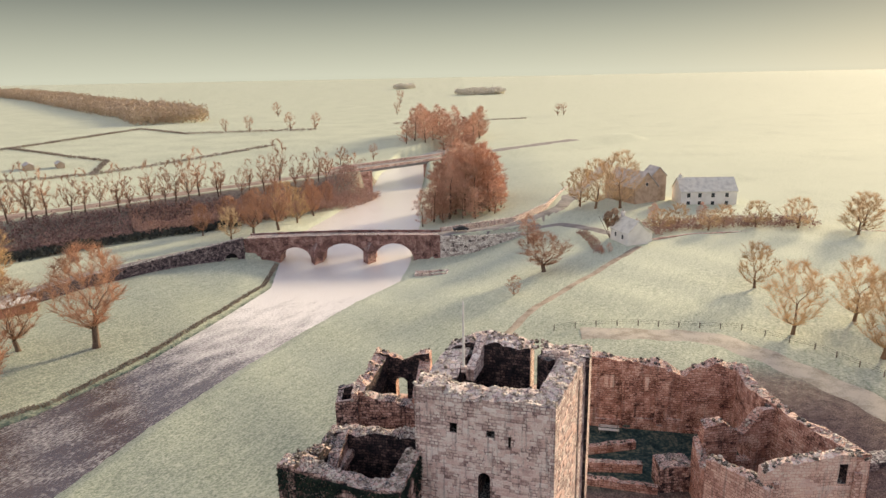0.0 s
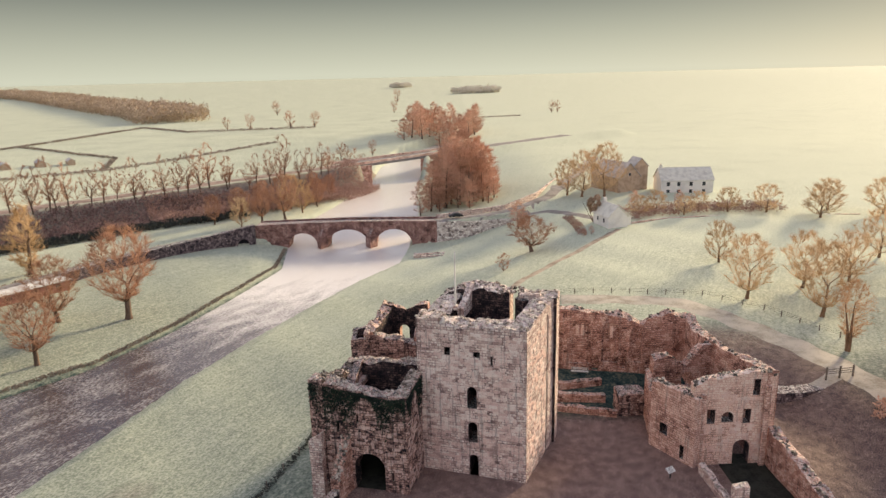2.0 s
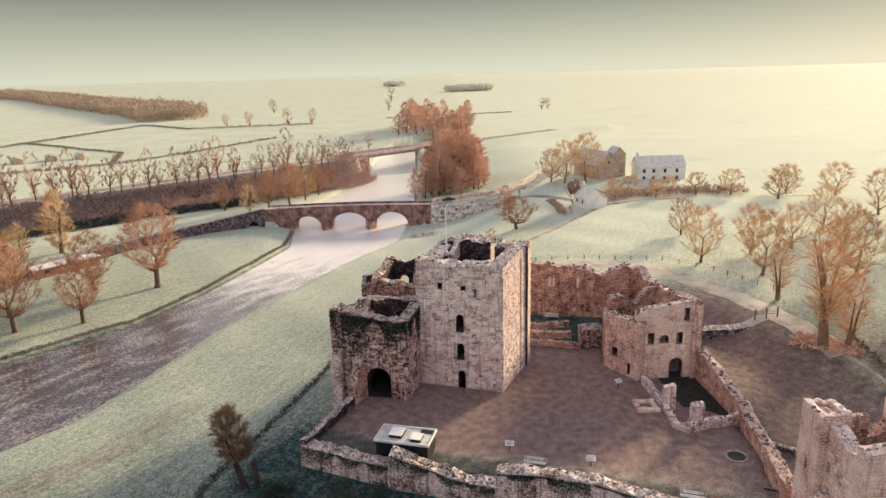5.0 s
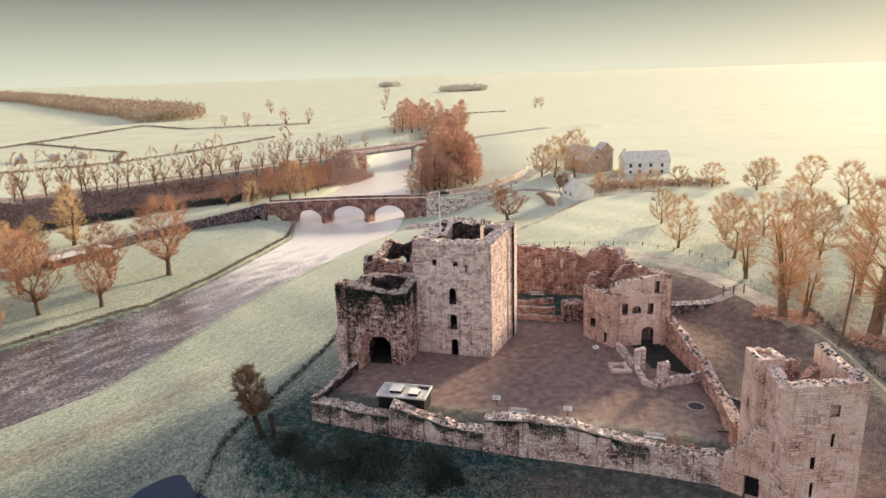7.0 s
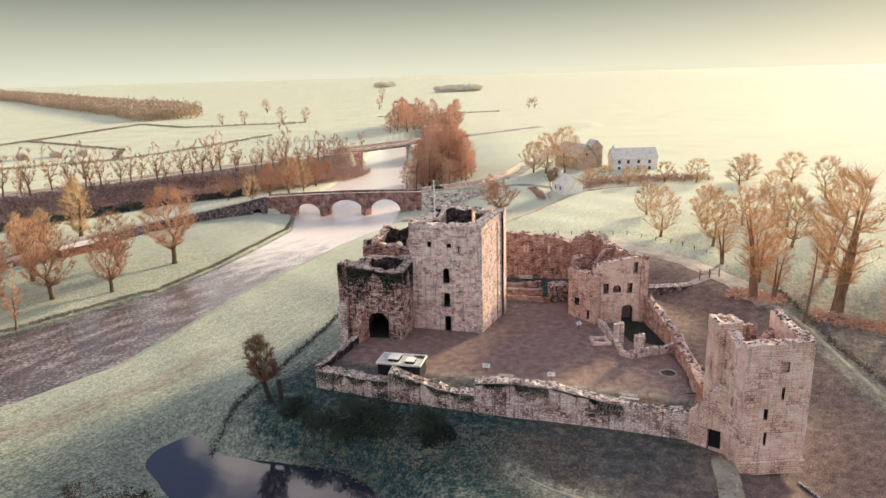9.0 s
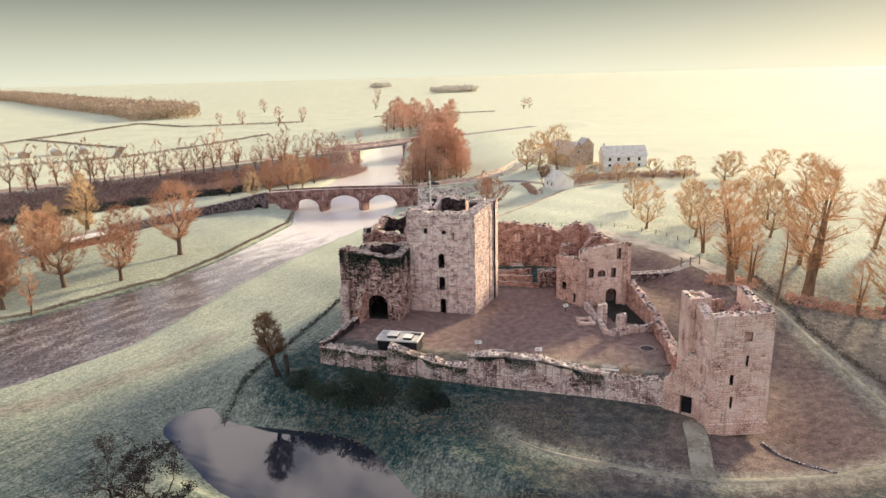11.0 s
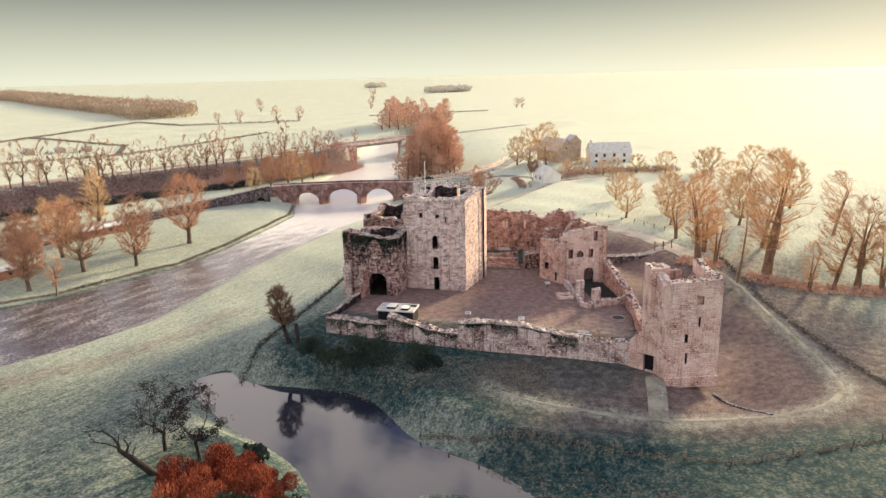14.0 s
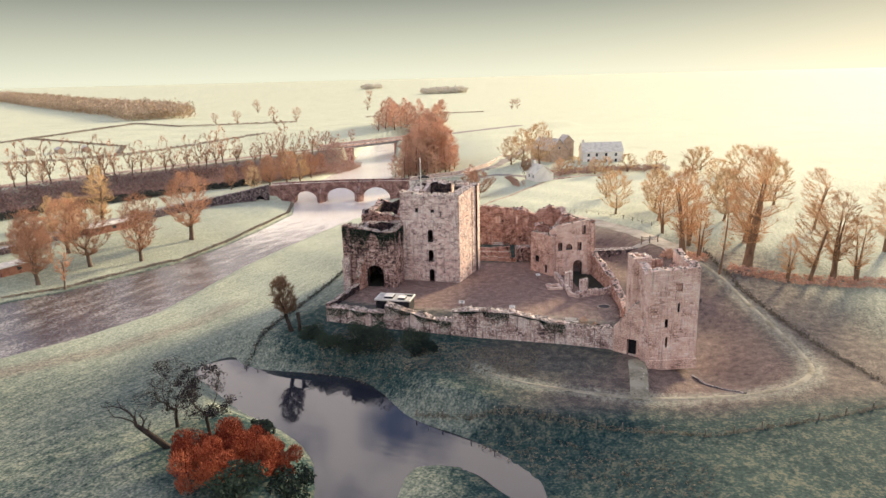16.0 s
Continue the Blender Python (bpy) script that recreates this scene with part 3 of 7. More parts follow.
GY = axis([(-400, -130, 30), (-130, -80, 5), (-80, 150, 1.0), (150, 290, 3.5), (290, 600, 10), (600, 1300, 50), (1300, 4000, 200)])
MX, MY = np.meshgrid(GX, GY, indexing="ij")
MZ = height(MX.ravel(), MY.ravel()).reshape(MX.shape)
nx, ny = MX.shape
verts = np.stack([MX, MY, MZ], -1).reshape(-1, 3)
ids = np.arange(nx * ny).reshape(nx, ny)
faces = np.stack([ids[:-1, :-1], ids[1:, :-1], ids[1:, 1:], ids[:-1, 1:]], -1).reshape(-1, 4)
me = bpy.data.meshes.new("ground")
me.from_pydata(verts.tolist(), [], faces.tolist())
me.materials.append(GROUND)
me.polygons.foreach_set("use_smooth", np.ones(len(me.polygons), bool))
fx, fy = MX.ravel(), MY.ravel()
court = inside(fx, fy, COURT)
d_court, _ = line_distance(fx, fy, COURT + COURT[:1])
d_wet, _ = line_distance(fx, fy, BANK_RIGHT)
north = smooth(-60, 90, fy)
d_bl, _ = line_distance(fx, fy, BANK_LEFT)
# frost whitens northward; part of that stands in for distance haze
frost = 0.40 + 0.36 * north + 0.42 * smooth(60, 150, fy) + 0.1 * smooth(20, 60, fx)
frost = np.where((d_bl < d_wet), 0.5 + 0.42 * smooth(40, 150, fy), frost)
# sheltered banks below the curtain and in the ditch keep little frost
d_bank, _ = line_distance(fx, fy, [(-16, -14), (-6, -22), (6, -25), (16, -29), (26, -33)])
frost -= 0.5 * (1 - smooth(4, 17, d_bank))
d_e, _ = line_distance(fx, fy, [(41, 34), (45, 4), (46, -18), (44, -34), (36, -36)])
frost -= 0.6 * (1 - smooth(6, 15, d_e))
d_w, _ = line_distance(fx, fy, [(-17, 8), (-20.5, 2), (-21, -6), (-20, -14)])
frost -= 0.22 * (1 - smooth(1.5, 8, d_w))
d_s, _ = line_distance(fx, fy, [(30, -46), (44, -44), (56, -34), (58, -16), (56, 6)])
frost -= 0.5 * (1 - smooth(8, 36, d_s))
d_m, _ = line_distance(fx, fy, [(-24, -50), (-18, -60)])
frost -= 0.4 * (1 - smooth(4, 14, d_m))
frost -= 0.40 * smooth(-40, -54, fy) * smooth(-10, 15, fx)
# less frost at the near left, partly standing in for vignette darkening
frost -= 0.2 * smooth(0, -40, fy) * smooth(-20, -40, fx)
d_f, _ = line_distance(fx, fy, [(-19, 20), (-20.6, 12.5), (-27.2, -7), (-31.5, -23)])
frost -= 0.14 * (1 - smooth(0.4, 1.6, d_f))
d_loop, _ = line_distance(fx, fy, LOOP)
frost = np.maximum(frost, 0.27 * (1 - smooth(0.6, 3.2, d_loop)))
d_post, _ = line_distance(fx, fy, [(31, -31), (28.2, -42)])
frost = np.maximum(frost, 0.22 * (1 - smooth(0.6, 2.2, d_post)))
frost = np.where(court, 0.03 + 0.1 * smooth(-8, -20, fy), frost)
d_lawn, _ = line_distance(fx, fy, [(-18.4, -10.2), (-7.6, -15.4), (3.7, -18.6), (13, -21.2), (21.6, -24.2), (30.2, -27.2)])
earth = np.where(court, (1 - 0.97 * smooth(15, 19, fy)) * (0.3 + 0.7 * smooth(4.6, 5.6, d_lawn)), 0.0)
frost = np.where(court, np.maximum(frost - 0.08 * (1 - smooth(4.5, 5.5, d_lawn)), 0) + 0.16 * np.exp(-((d_lawn - 5.4) / 0.5) ** 2), frost)
earth = np.maximum(earth, 0.75 * (1 - smooth(6, 14, d_e)))
earth = np.maximum(earth, 0.5 * (1 - smooth(8, 26, d_s)) * smooth(-48, -42, fy))
d_t, _ = line_distance(fx, fy, [(14, -29.5), (22, -33), (32, -38)])
earth = np.maximum(earth, 0.3 * (1 - smooth(5, 12, d_t)))
d_gravel, _ = line_distance(fx, fy, [(-112, -52), (-84, -28), (-68, -20), (-55, -12), (-45, -2), (-40, 8)])
earth = np.maximum(earth, 0.45 * (1 - smooth(0.8, 4.5, d_gravel)))
frost -= 0.16 * (1 - smooth(0.8, 4.5, d_gravel))
d_rail, _ = line_distance(fx, fy, RAIL)
slope = (1 - smooth(17, 22, d_rail)) * smooth(5, 7, d_rail) * (fx < -28) * (fy < 275)
frost -= 0.75 * slope
earth = np.maximum(earth, 0.7 * slope)
d_lb, _ = line_distance(fx, fy, BANK_LEFT)
frost -= 0.5 * (1 - smooth(0.2, 1.3, d_lb)) * (fy < 130)
for name, values in (("frost", np.clip(frost, 0, 1)), ("earth", np.clip(earth, 0, 1))):
    at = me.attributes.new(name, "FLOAT", "POINT")
    at.data.foreach_set("value", values.astype(np.float32))
ground = tagged(new("ground", me), "meadow grass white with hoar frost, bare turf inside the ruin", "ground", kind="structure")


def sheet(name, poly, z, mat, label, category):
    bm = bmesh.new()
    f = bm.faces.new([bm.verts.new((x, y, z)) for x, y in poly])
    bmesh.ops.triangulate(bm, faces=[f])
    if f.is_valid and f.normal.z < 0:
        bmesh.ops.reverse_faces(bm, faces=bm.faces[:])
    ob = part(name, bm, mat)
    for p in ob.data.polygons:
        if p.normal.z < 0:
            p.flip()
    return tagged(ob, label, category, kind="structure")


def offset_poly(poly, d):
    cx, cy = sum(p[0] for p in poly) / len(poly), sum(p[1] for p in poly) / len(poly)
    return [(cx + (x - cx) * (1 + d / max(1, math.hypot(x - cx, y - cy))), cy + (y - cy) * (1 + d / max(1, math.hypot(x - cx, y - cy)))) for x, y in poly]


def widened():
    right = [(x + 2.2, y - 1.2) for x, y in BANK_RIGHT]
    left = [(x - 2.2, y + 1.2) for x, y in BANK_LEFT]
    return right + left[::-1]


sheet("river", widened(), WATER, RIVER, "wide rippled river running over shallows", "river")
sheet("pond", offset_poly(POND_POLY, 1.5), WATER - 0.05, POND, "still dark pond reflecting the sky", "pond")


def strip(name, pts, width, mat, label, category, lift=0.07, step=1.0, taper=0):
    """A band of ground laid along a line."""
    line = []
    for i, ((x0, y0), (x1, y1)) in enumerate(zip(pts, pts[1:])):
        k = max(1, int(math.hypot(x1 - x0, y1 - y0) / step))
        line += [(x0 + (x1 - x0) * j / k, y0 + (y1 - y0) * j / k) for j in range(k)]
    line.append(pts[-1])
    sm = np.array(line)
    for _ in range(12):
        sm[1:-1] = (sm[:-2] + 2 * sm[1:-1] + sm[2:]) / 4
    d = np.gradient(sm, axis=0)
    d /= np.linalg.norm(d, axis=1)[:, None] + 1e-9
    nrm = np.stack([-d[:, 1], d[:, 0]], 1)
    rows = np.linspace(-0.5, 0.5, 5)
    wide = width * np.clip((np.arange(len(sm)) + 1) / taper, 0.1, 1)[:, None] if taper else width
    P = np.stack([sm + nrm * wide * r * (1 + 0.12 * np.sin(np.arange(len(sm)) * 0.9 + r * 5))[:, None] for r in rows], 1)
    Z = height(P[..., 0].ravel(), P[..., 1].ravel()).reshape(P.shape[:2]) + lift
    Z[:, 0] -= lift * 1.6
    Z[:, -1] -= lift * 1.6
    vs = np.concatenate([P, Z[..., None]], -1).reshape(-1, 3)
    k = len(rows)
    fs = [(i * k + j + 1, i * k + j, (i + 1) * k + j, (i + 1) * k + j + 1) for i in range(len(sm) - 1) for j in range(k - 1)]
    ob = mesh_part(name, vs.tolist(), fs, mat)
    ob.data.polygons.foreach_set("use_smooth", np.ones(len(fs), bool))
    return tagged(ob, label, category, kind="structure")


strip("path", LOOP, 1.1, TRACK, "pale frosted footpath round the ditch", "path", taper=14)
strip("path", [(56, 11), (53.5, 24), (50, 36), (44, 48), (38, 56), (18, 58)], 6.0, PATH_MAT, "wide frosted track behind the ruin", "path")
strip("path", [(46, 22.4), (50, 24.5), (53.5, 28)], 2.6, PATH_MAT, "pale path off the causeway", "path")
strip("path", [(41, 112), (30, 98), (24.5, 91), (11.2, 72), (5.6, 60), (3, 50), (2.5, 36)], 2.0, DIRT, "grassy track across the meadow", "path")
strip("road", ROAD_LEFT, 5.2, ROAD_MAT, "frosted country lane", "road", lift=0.12, step=2)
strip("road", ROAD_RIGHT, 5.6, ROAD_MAT, "frosted country lane", "road", lift=0.12, step=2)
strip("road", [(14, 144.6), (27, 146), (37, 128), (39.5, 121)], 4.2, ROAD_MAT, "short frosted lane to the cottage", "road", lift=0.1)
strip("road", RAIL[:2] + [(-47, 245.5)], 9.5, TRACKBED, "brown unfrosted track along the embankment", "track", lift=0.15, step=4)
strip("road", [(-12, 281.5), (40, 335), (66, 361)], 9.5, ROAD_MAT, "main road along the embankment", "road", lift=0.15, step=4)


# ---- ruined masonry ----
def ruin_wall(name, a, b, thick, z0, tops, mat, parent=None, label="", jag=0.5, seed=0, cell=0.5, rough=0.07, kind=""):
    """A wall from a to b (its outer face), thick to the left of that way, with a broken top: heights tops at even steps."""
    ax, ay = a
    bx, by = b
    length = math.hypot(bx - ax, by - ay)
    ux, uy = (bx - ax) / length, (by - ay) / length
    wx, wy = -uy, ux
    n = max(2, int(length / cell))
    zmin = min(tops)
    m = max(3, int((max(tops) - z0) / (cell * 1.4)))
    k = max(2, int(thick / 0.6))
    verts, index = [], {}

    def top_at(s, q):
        base = np.interp(s / length, np.linspace(0, 1, len(tops)), tops)
        p = Vector((ax + ux * s + wx * q, ay + uy * s + wy * q, seed * 3.7))
        return base + jag * (noise.noise(p * 0.55) * 0.9 + noise.noise(p * 1.7) * 0.45) - 0.12 * abs(q / thick - 0.5)

    def vert(i, j, f):
        """i along, j up, f across (0 outer face, k inner face)."""
        key = (i, j, f)
        if key not in index:
            s, q = length * i / n, thick * f / k
            t = top_at(s, q)
            z = z0 + (t - z0) * j / m
            p = Vector((ax + ux * s + wx * q, ay + uy * s + wy * q, z))
            d = noise.noise_vector(p * 0.9 + Vector((seed, 0, 0))) * rough + noise.noise_vector(p * 2.6) * rough * 0.7
            if j == 0:
                d = Vector((0, 0, 0))
            elif i in (0, n):
                d *= 0.5
            index[key] = len(verts)
            verts.append(p + d)
        return index[key]

    faces = []
    for i in range(n):
        for j in range(m):
            faces.append((vert(i, j, 0), vert(i + 1, j, 0), vert(i + 1, j + 1, 0), vert(i, j + 1, 0)))
            faces.append((vert(i + 1, j, k), vert(i, j, k), vert(i, j + 1, k), vert(i + 1, j + 1, k)))
        for f in range(k):
            faces.append((vert(i, m, f), vert(i + 1, m, f), vert(i + 1, m, f + 1), vert(i, m, f + 1)))
            faces.append((vert(i + 1, 0, f), vert(i, 0, f), vert(i, 0, f + 1), vert(i + 1, 0, f + 1)))
    for j in range(m):
        for f in range(k):
            faces.append((vert(0, j, f + 1), vert(0, j, f), vert(0, j + 1, f), vert(0, j + 1, f + 1)))
            faces.append((vert(n, j, f), vert(n, j, f + 1), vert(n, j + 1, f + 1), vert(n, j + 1, f)))
    ob = mesh_part(name, [tuple(v) for v in verts], faces, mat, parent, label, kind)
    ob["wall"] = (ax, ay, ux, uy, wx, wy, length, thick)
    return ob


def shade_inside(wall, openings=(), mat=None):
    """Shade painted in dark stone on a roofless wall's inner face and openings."""
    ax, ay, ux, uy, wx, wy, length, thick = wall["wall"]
    wall.data.materials.append(mat or SHADE_STONE)
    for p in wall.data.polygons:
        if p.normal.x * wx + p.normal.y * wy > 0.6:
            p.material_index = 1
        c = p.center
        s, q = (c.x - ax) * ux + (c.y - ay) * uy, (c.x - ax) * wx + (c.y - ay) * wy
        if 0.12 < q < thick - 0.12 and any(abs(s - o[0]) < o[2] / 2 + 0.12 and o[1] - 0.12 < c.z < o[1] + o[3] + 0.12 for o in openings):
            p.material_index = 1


def profile(s, z, w, h, arched):
    """The outline of an opening: centre s, sill z, width, height."""
    if not arched:
        return [(s - w / 2, z), (s + w / 2, z), (s + w / 2, z + h), (s - w / 2, z + h)]
    r = w / 2
    if not isinstance(arched, bool):
        return [(s - r, z), (s + r, z)] + [(s + r * math.cos(t), z + h - arched + arched * math.sin(t)) for t in np.linspace(0, math.pi, 15)]
    return [(s - r, z), (s + r, z)] + [(s + r * math.cos(t), z + h - r + r * math.sin(t)) for t in np.linspace(0, math.pi, 9)]


def carve(ob, openings, deep=None, start=-0.6):
    """Cut openings (s, z, w, h, arched) through the wall."""
    ax, ay, ux, uy, wx, wy, length, thick = ob["wall"]
    bm = bmesh.new()
    for s, z, w, h, arched in openings:
        ring = profile(s, z, w, h, arched)
        lo, hi = start, (deep or thick + 0.6)
        one = [bm.verts.new((ax + ux * p + wx * lo, ay + uy * p + wy * lo, q)) for p, q in ring]
        two = [bm.verts.new((ax + ux * p + wx * hi, ay + uy * p + wy * hi, q)) for p, q in ring]
        bm.faces.new(one)
        bm.faces.new(two[::-1])
        for i in range(len(ring)):
            j = (i + 1) % len(ring)
            bm.faces.new((one[j], one[i], two[i], two[j]))
    bmesh.ops.recalc_face_normals(bm, faces=bm.faces[:])
    me = bpy.data.meshes.new("cutter")
    bm.to_mesh(me)
    bm.free()
    cut = new("cutter", me)
    mod = ob.modifiers.new("cut", "BOOLEAN")
    mod.operation, mod.object, mod.solver = "DIFFERENCE", cut, "EXACT"
    bpy.context.view_layer.update()
    done = bpy.data.meshes.new_from_object(ob.evaluated_get(bpy.context.evaluated_depsgraph_get()))
    ob.modifiers.clear()
    ob.data = done
    bpy.data.objects.remove(cut)


def rubble(parent, a, b, thick, tops, seed, count, size=0.3, spread=1.0, name="loose_rubble"):
    """Broken stones along a wall's top."""
    rnd = random.Random(seed)
    ax, ay = a
    bx, by = b
    length = math.hypot(bx - ax, by - ay)
    ux, uy = (bx - ax) / length, (by - ay) / length
    vs, fs = [], []
    for _ in range(count):
        s, q = rnd.uniform(0, length), rnd.uniform(0.05, 0.95) * thick
        z = np.interp(s / length, np.linspace(0, 1, len(tops)), tops)
        p = Vector((ax + ux * s - uy * q, ay + uy * s + ux * q, seed * 3.7))
        z += spread * (noise.noise(p * 0.55) * 0.9 + noise.noise(p * 1.7) * 0.45) - 0.12 * abs(q / thick - 0.5)
        r = size * rnd.uniform(0.4, 1.0)
        m = pose(p.x, p.y, z + r * 0.15, rnd.uniform(-25, 25), rnd.uniform(-25, 25), rnd.uniform(0, 180))
        k = len(vs)
        for cx, cy, cz in ((-1, -1, -1), (1, -1, -1), (1, 1, -1), (-1, 1, -1), (-0.8, -0.8, 0.6), (0.7, -0.8, 0.7), (0.8, 0.7, 0.5), (-0.7, 0.8, 0.7)):
            vs.append(tuple(m @ Vector((cx * r * rnd.uniform(0.6, 1), cy * r * rnd.uniform(0.4, 0.8), cz * r * 0.6))))
        fs += [tuple(k + i for i in f) for f in ((0, 3, 2, 1), (4, 5, 6, 7), (0, 1, 5, 4), (1, 2, 6, 5), (2, 3, 7, 6), (3, 0, 4, 7))]
    return mesh_part(name, vs, fs, RUBBLE, parent, "lichened broken capping stones", "stuff")


def run_wall(parent, pts, thick, z0, tops, mat, seed, jag=0.5, stones=2.2, size=0.28, name="wall", cuts=None, cell=0.5, deep=None):
    """A chain of walls under one thing; tops: two heights a stretch."""
    made = []
    for i, (a, b) in enumerate(zip(pts, pts[1:])):
        length = math.hypot(b[0] - a[0], b[1] - a[1])
        base = z0[i] if isinstance(z0, (list, tuple)) else z0
        w = ruin_wall(name, a, b, thick, base, tops[i], mat, parent, jag=jag, seed=seed + i, cell=cell)
        if cuts and i in cuts:
            carve(w, cuts[i], deep)
        rubble(parent, a, b, thick, tops[i], seed + i, int(length * thick * stones), size, jag)
        made.append(w)
    return made


def frame_axes(origin, yaw):
    c, s = math.cos(radians(yaw)), math.sin(radians(yaw))
    return lambda u, v: (origin[0] + c * u - s * v, origin[1] + s * u + c * v)


# ---- the keep ----
keep = thing("castle_keep", "square roofless sandstone keep, tall and weathered", "castle keep")
K = frame_axes((-5.3, 6.3), -16.6)
KW, KD = 11.9, 11.3
KBR = (10.9, 13.5)
TOPS_F, TOPS_R, TOPS_B, TOPS_L = [17.9, 17.5, 17.2, 17.3, 17.6, 17.2], [17.1, 17.7, 17.9, 18.0, 18.0], [18.1, 17.9, 18.0, 18.4, 18.7, 18.4, 17.1], [17.3, 17.6, 17.2, 17.8]
front = ruin_wall("wall", K(0, 0), K(KW, 0), 2.5, -0.6, TOPS_F, STONE, keep, "front wall of squared sandstone", 0.45, 11, 0.4, 0.05)
KEEP_CUTS = [(6.2, 0.0, 1.0, 2.5, True), (6.1, 4.0, 1.0, 2.4, True), (6.05, 8.0, 1.05, 2.5, True), (3.4, 13.9, 0.62, 0.85, False),
              (6.6, 13.9, 0.7, 0.6, False), (8.2, 13.2, 0.22, 1.0, False)]
carve(front, KEEP_CUTS)
right = ruin_wall("wall", K(KW, 0.02), KBR, 2.1, -0.6, TOPS_R, STONE, keep, "side wall of cream sandstone", 0.4, 14, 0.45, 0.04)
carve(right, [(8.6, 11.5, 0.9, 3.0, True)])
back = ruin_wall("wall", KBR, K(0, KD), 2.4, -0.6, TOPS_B, STONE, keep, "back wall with a raised broken turret", 0.6, 17, 0.45, 0.08)
carve(back, [(4.9, 13.6, 1.0, 9.0, False)])
left = ruin_wall("wall", K(0, KD), K(0, 0.02), 2.5, -0.6, TOPS_L, STONE, keep, "side wall towards the gatehouse", 0.5, 19, 0.45, 0.07)
for i, (p, q, t) in enumerate(((K(2.3, 3.5), K(3.5, 2.3), [17.2, 17.2]), (K(8.8, 2.3), K(10.0, 3.5), [17.1, 17.3]), (K(10.0, 7.6), K(8.8, 8.9), [17.8, 17.9]), (K(3.5, 8.9), K(2.3, 7.6), [17.6, 17.5]))):
    ruin_wall("squinch", q, p, 0.7, 3.4, t, SHADE_STONE, keep, "", 0.3, 30 + i, 0.5, 0.06)
part("floor_slab", box(2.0, 10.0, 2.0, 9.3, 3.2, 3.5, 0, Matrix.Translation((-5.3, 6.3, 0)) @ pose(0, 0, 0, 0, 0, -16.6)), SHADE_FLOOR, keep, "inner floor blackened for the shade inside")
for i, (a, b, tops, thick) in enumerate(((K(0, 0), K(KW, 0), TOPS_F, 2.5), (K(KW, 0), KBR, TOPS_R, 2.1), (KBR, K(0, KD), TOPS_B, 2.4), (K(0, KD), K(0, 0), TOPS_L, 2.5))):
    rubble(keep, a, b, thick, tops, (11, 14, 17, 19)[i], 190, 0.26, (0.45, 0.4, 0.6, 0.5)[i])
# turret stub on the back corner, little rooms in the wall head
ruin_wall("turret_wall", K(2.9, 10.6), K(2.9, 5.6), 0.8, 16.0, [18.7, 18.4, 17.8, 17.3], STONE, keep, "broken turret wall", 0.4, 41, 0.4, 0.08)
ruin_wall("turret_wall", K(9.3, 8.6), K(11.7, 8.6), 0.7, 16.6, [18.3, 18.5], STONE, keep, "broken turret wall", 0.3, 43, 0.4, 0.06)
# joints standing proud down the sunlit side
PIPE = Matrix.Translation((*K(KW, 0), 0)) @ pose(0, 0, 0, 0, 0, math.degrees(math.atan2(KBR[1] - K(KW, 0)[1], KBR[0] - K(KW, 0)[0])))
part("drain_pipe", cylinder(0.03, 0.03, 0.0, 16.8, 8, PIPE @ Matrix.Translation((6.8, -0.08, 0))), IRON, keep, "dark upright pipe")
part("buttress", box(7.4, 11.3, -0.05, 0.1, -0.6, 16.6, 0.05, PIPE), STONE, keep, "shallow flat buttress")
pole = thing("flagpole", "slim white flagpole on the keep", "flagpole")
px, py = (-1.1, 10.0)
part("mast", cylinder(0.12, 0.08, 17.6, 23.7, 8, Matrix.Translation((px, py, 0))), WHITE, pole)
part("finial", cylinder(0.09, 0.02, 23.7, 23.9, 8, Matrix.Translation((px, py, 0))), WHITE, pole)
part("mast_foot", box(-0.25, 0.25, -0.25, 0.25, 17.2, 17.75, 0.03, Matrix.Translation((px, py, 0))), STONE, pole)

shade_inside(front, KEEP_CUTS)
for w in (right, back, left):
    shade_inside(w)

# ---- the gatehouse ----
gate = thing("gatehouse", "roofless ivy-streaked sandstone gatehouse with an arched passage", "gatehouse")
G = frame_axes((-16.5, 3.2), -12)
GW = 10.5
gf = ruin_wall("wall", G(0, 0), G(GW, 0), 1.7, -3.6, [12.2, 11.9, 11.6, 11.3, 11.0, 11.2], GATE_STONE, gate, "front wall blackened by damp", 0.5, 51, 0.4, 0.1)
GATE_CUTS = [(6.3, -0.2, 3.3, 4.6, True), (3.0, 6.6, 0.3, 1.2, False), (8.8, 1.4, 0.2, 1.0, False), (5.2, 7.8, 0.25, 0.9, False), (1.2, 4.0, 0.25, 0.9, False)]
carve(gf, GATE_CUTS)
gr = ruin_wall("wall", G(GW, 0.02), G(GW + 0.2, 5.3), 1.4, -1.0, [11.1, 11.3, 11.5], GATE_STONE, gate, "", 0.45, 53, 0.45, 0.08)
carve(gr, [(2.8, 4.5, 0.3, 1.2, False)])
gl = ruin_wall("wall", G(1.0, 9.6), G(0.0, 0.02), 1.6, -4.0, [10.6, 10.2, 11.6, 12.1], GATE_STONE, gate, "", 0.7, 55, 0.45, 0.1)
gb = ruin_wall("wall", G(9.6, 9.8), G(1.0, 9.4), 1.5, -1.0, [11.2, 11.0, 10.8], GATE_STONE, gate, "", 0.5, 57, 0.45, 0.1)
ruin_wall("wall", G(3.4, 4.0), G(3.0, 8.4), 1.0, -1.0, [9.8, 10.4, 10.9], GATE_STONE, gate, "", 0.6, 58, 0.45, 0.1)
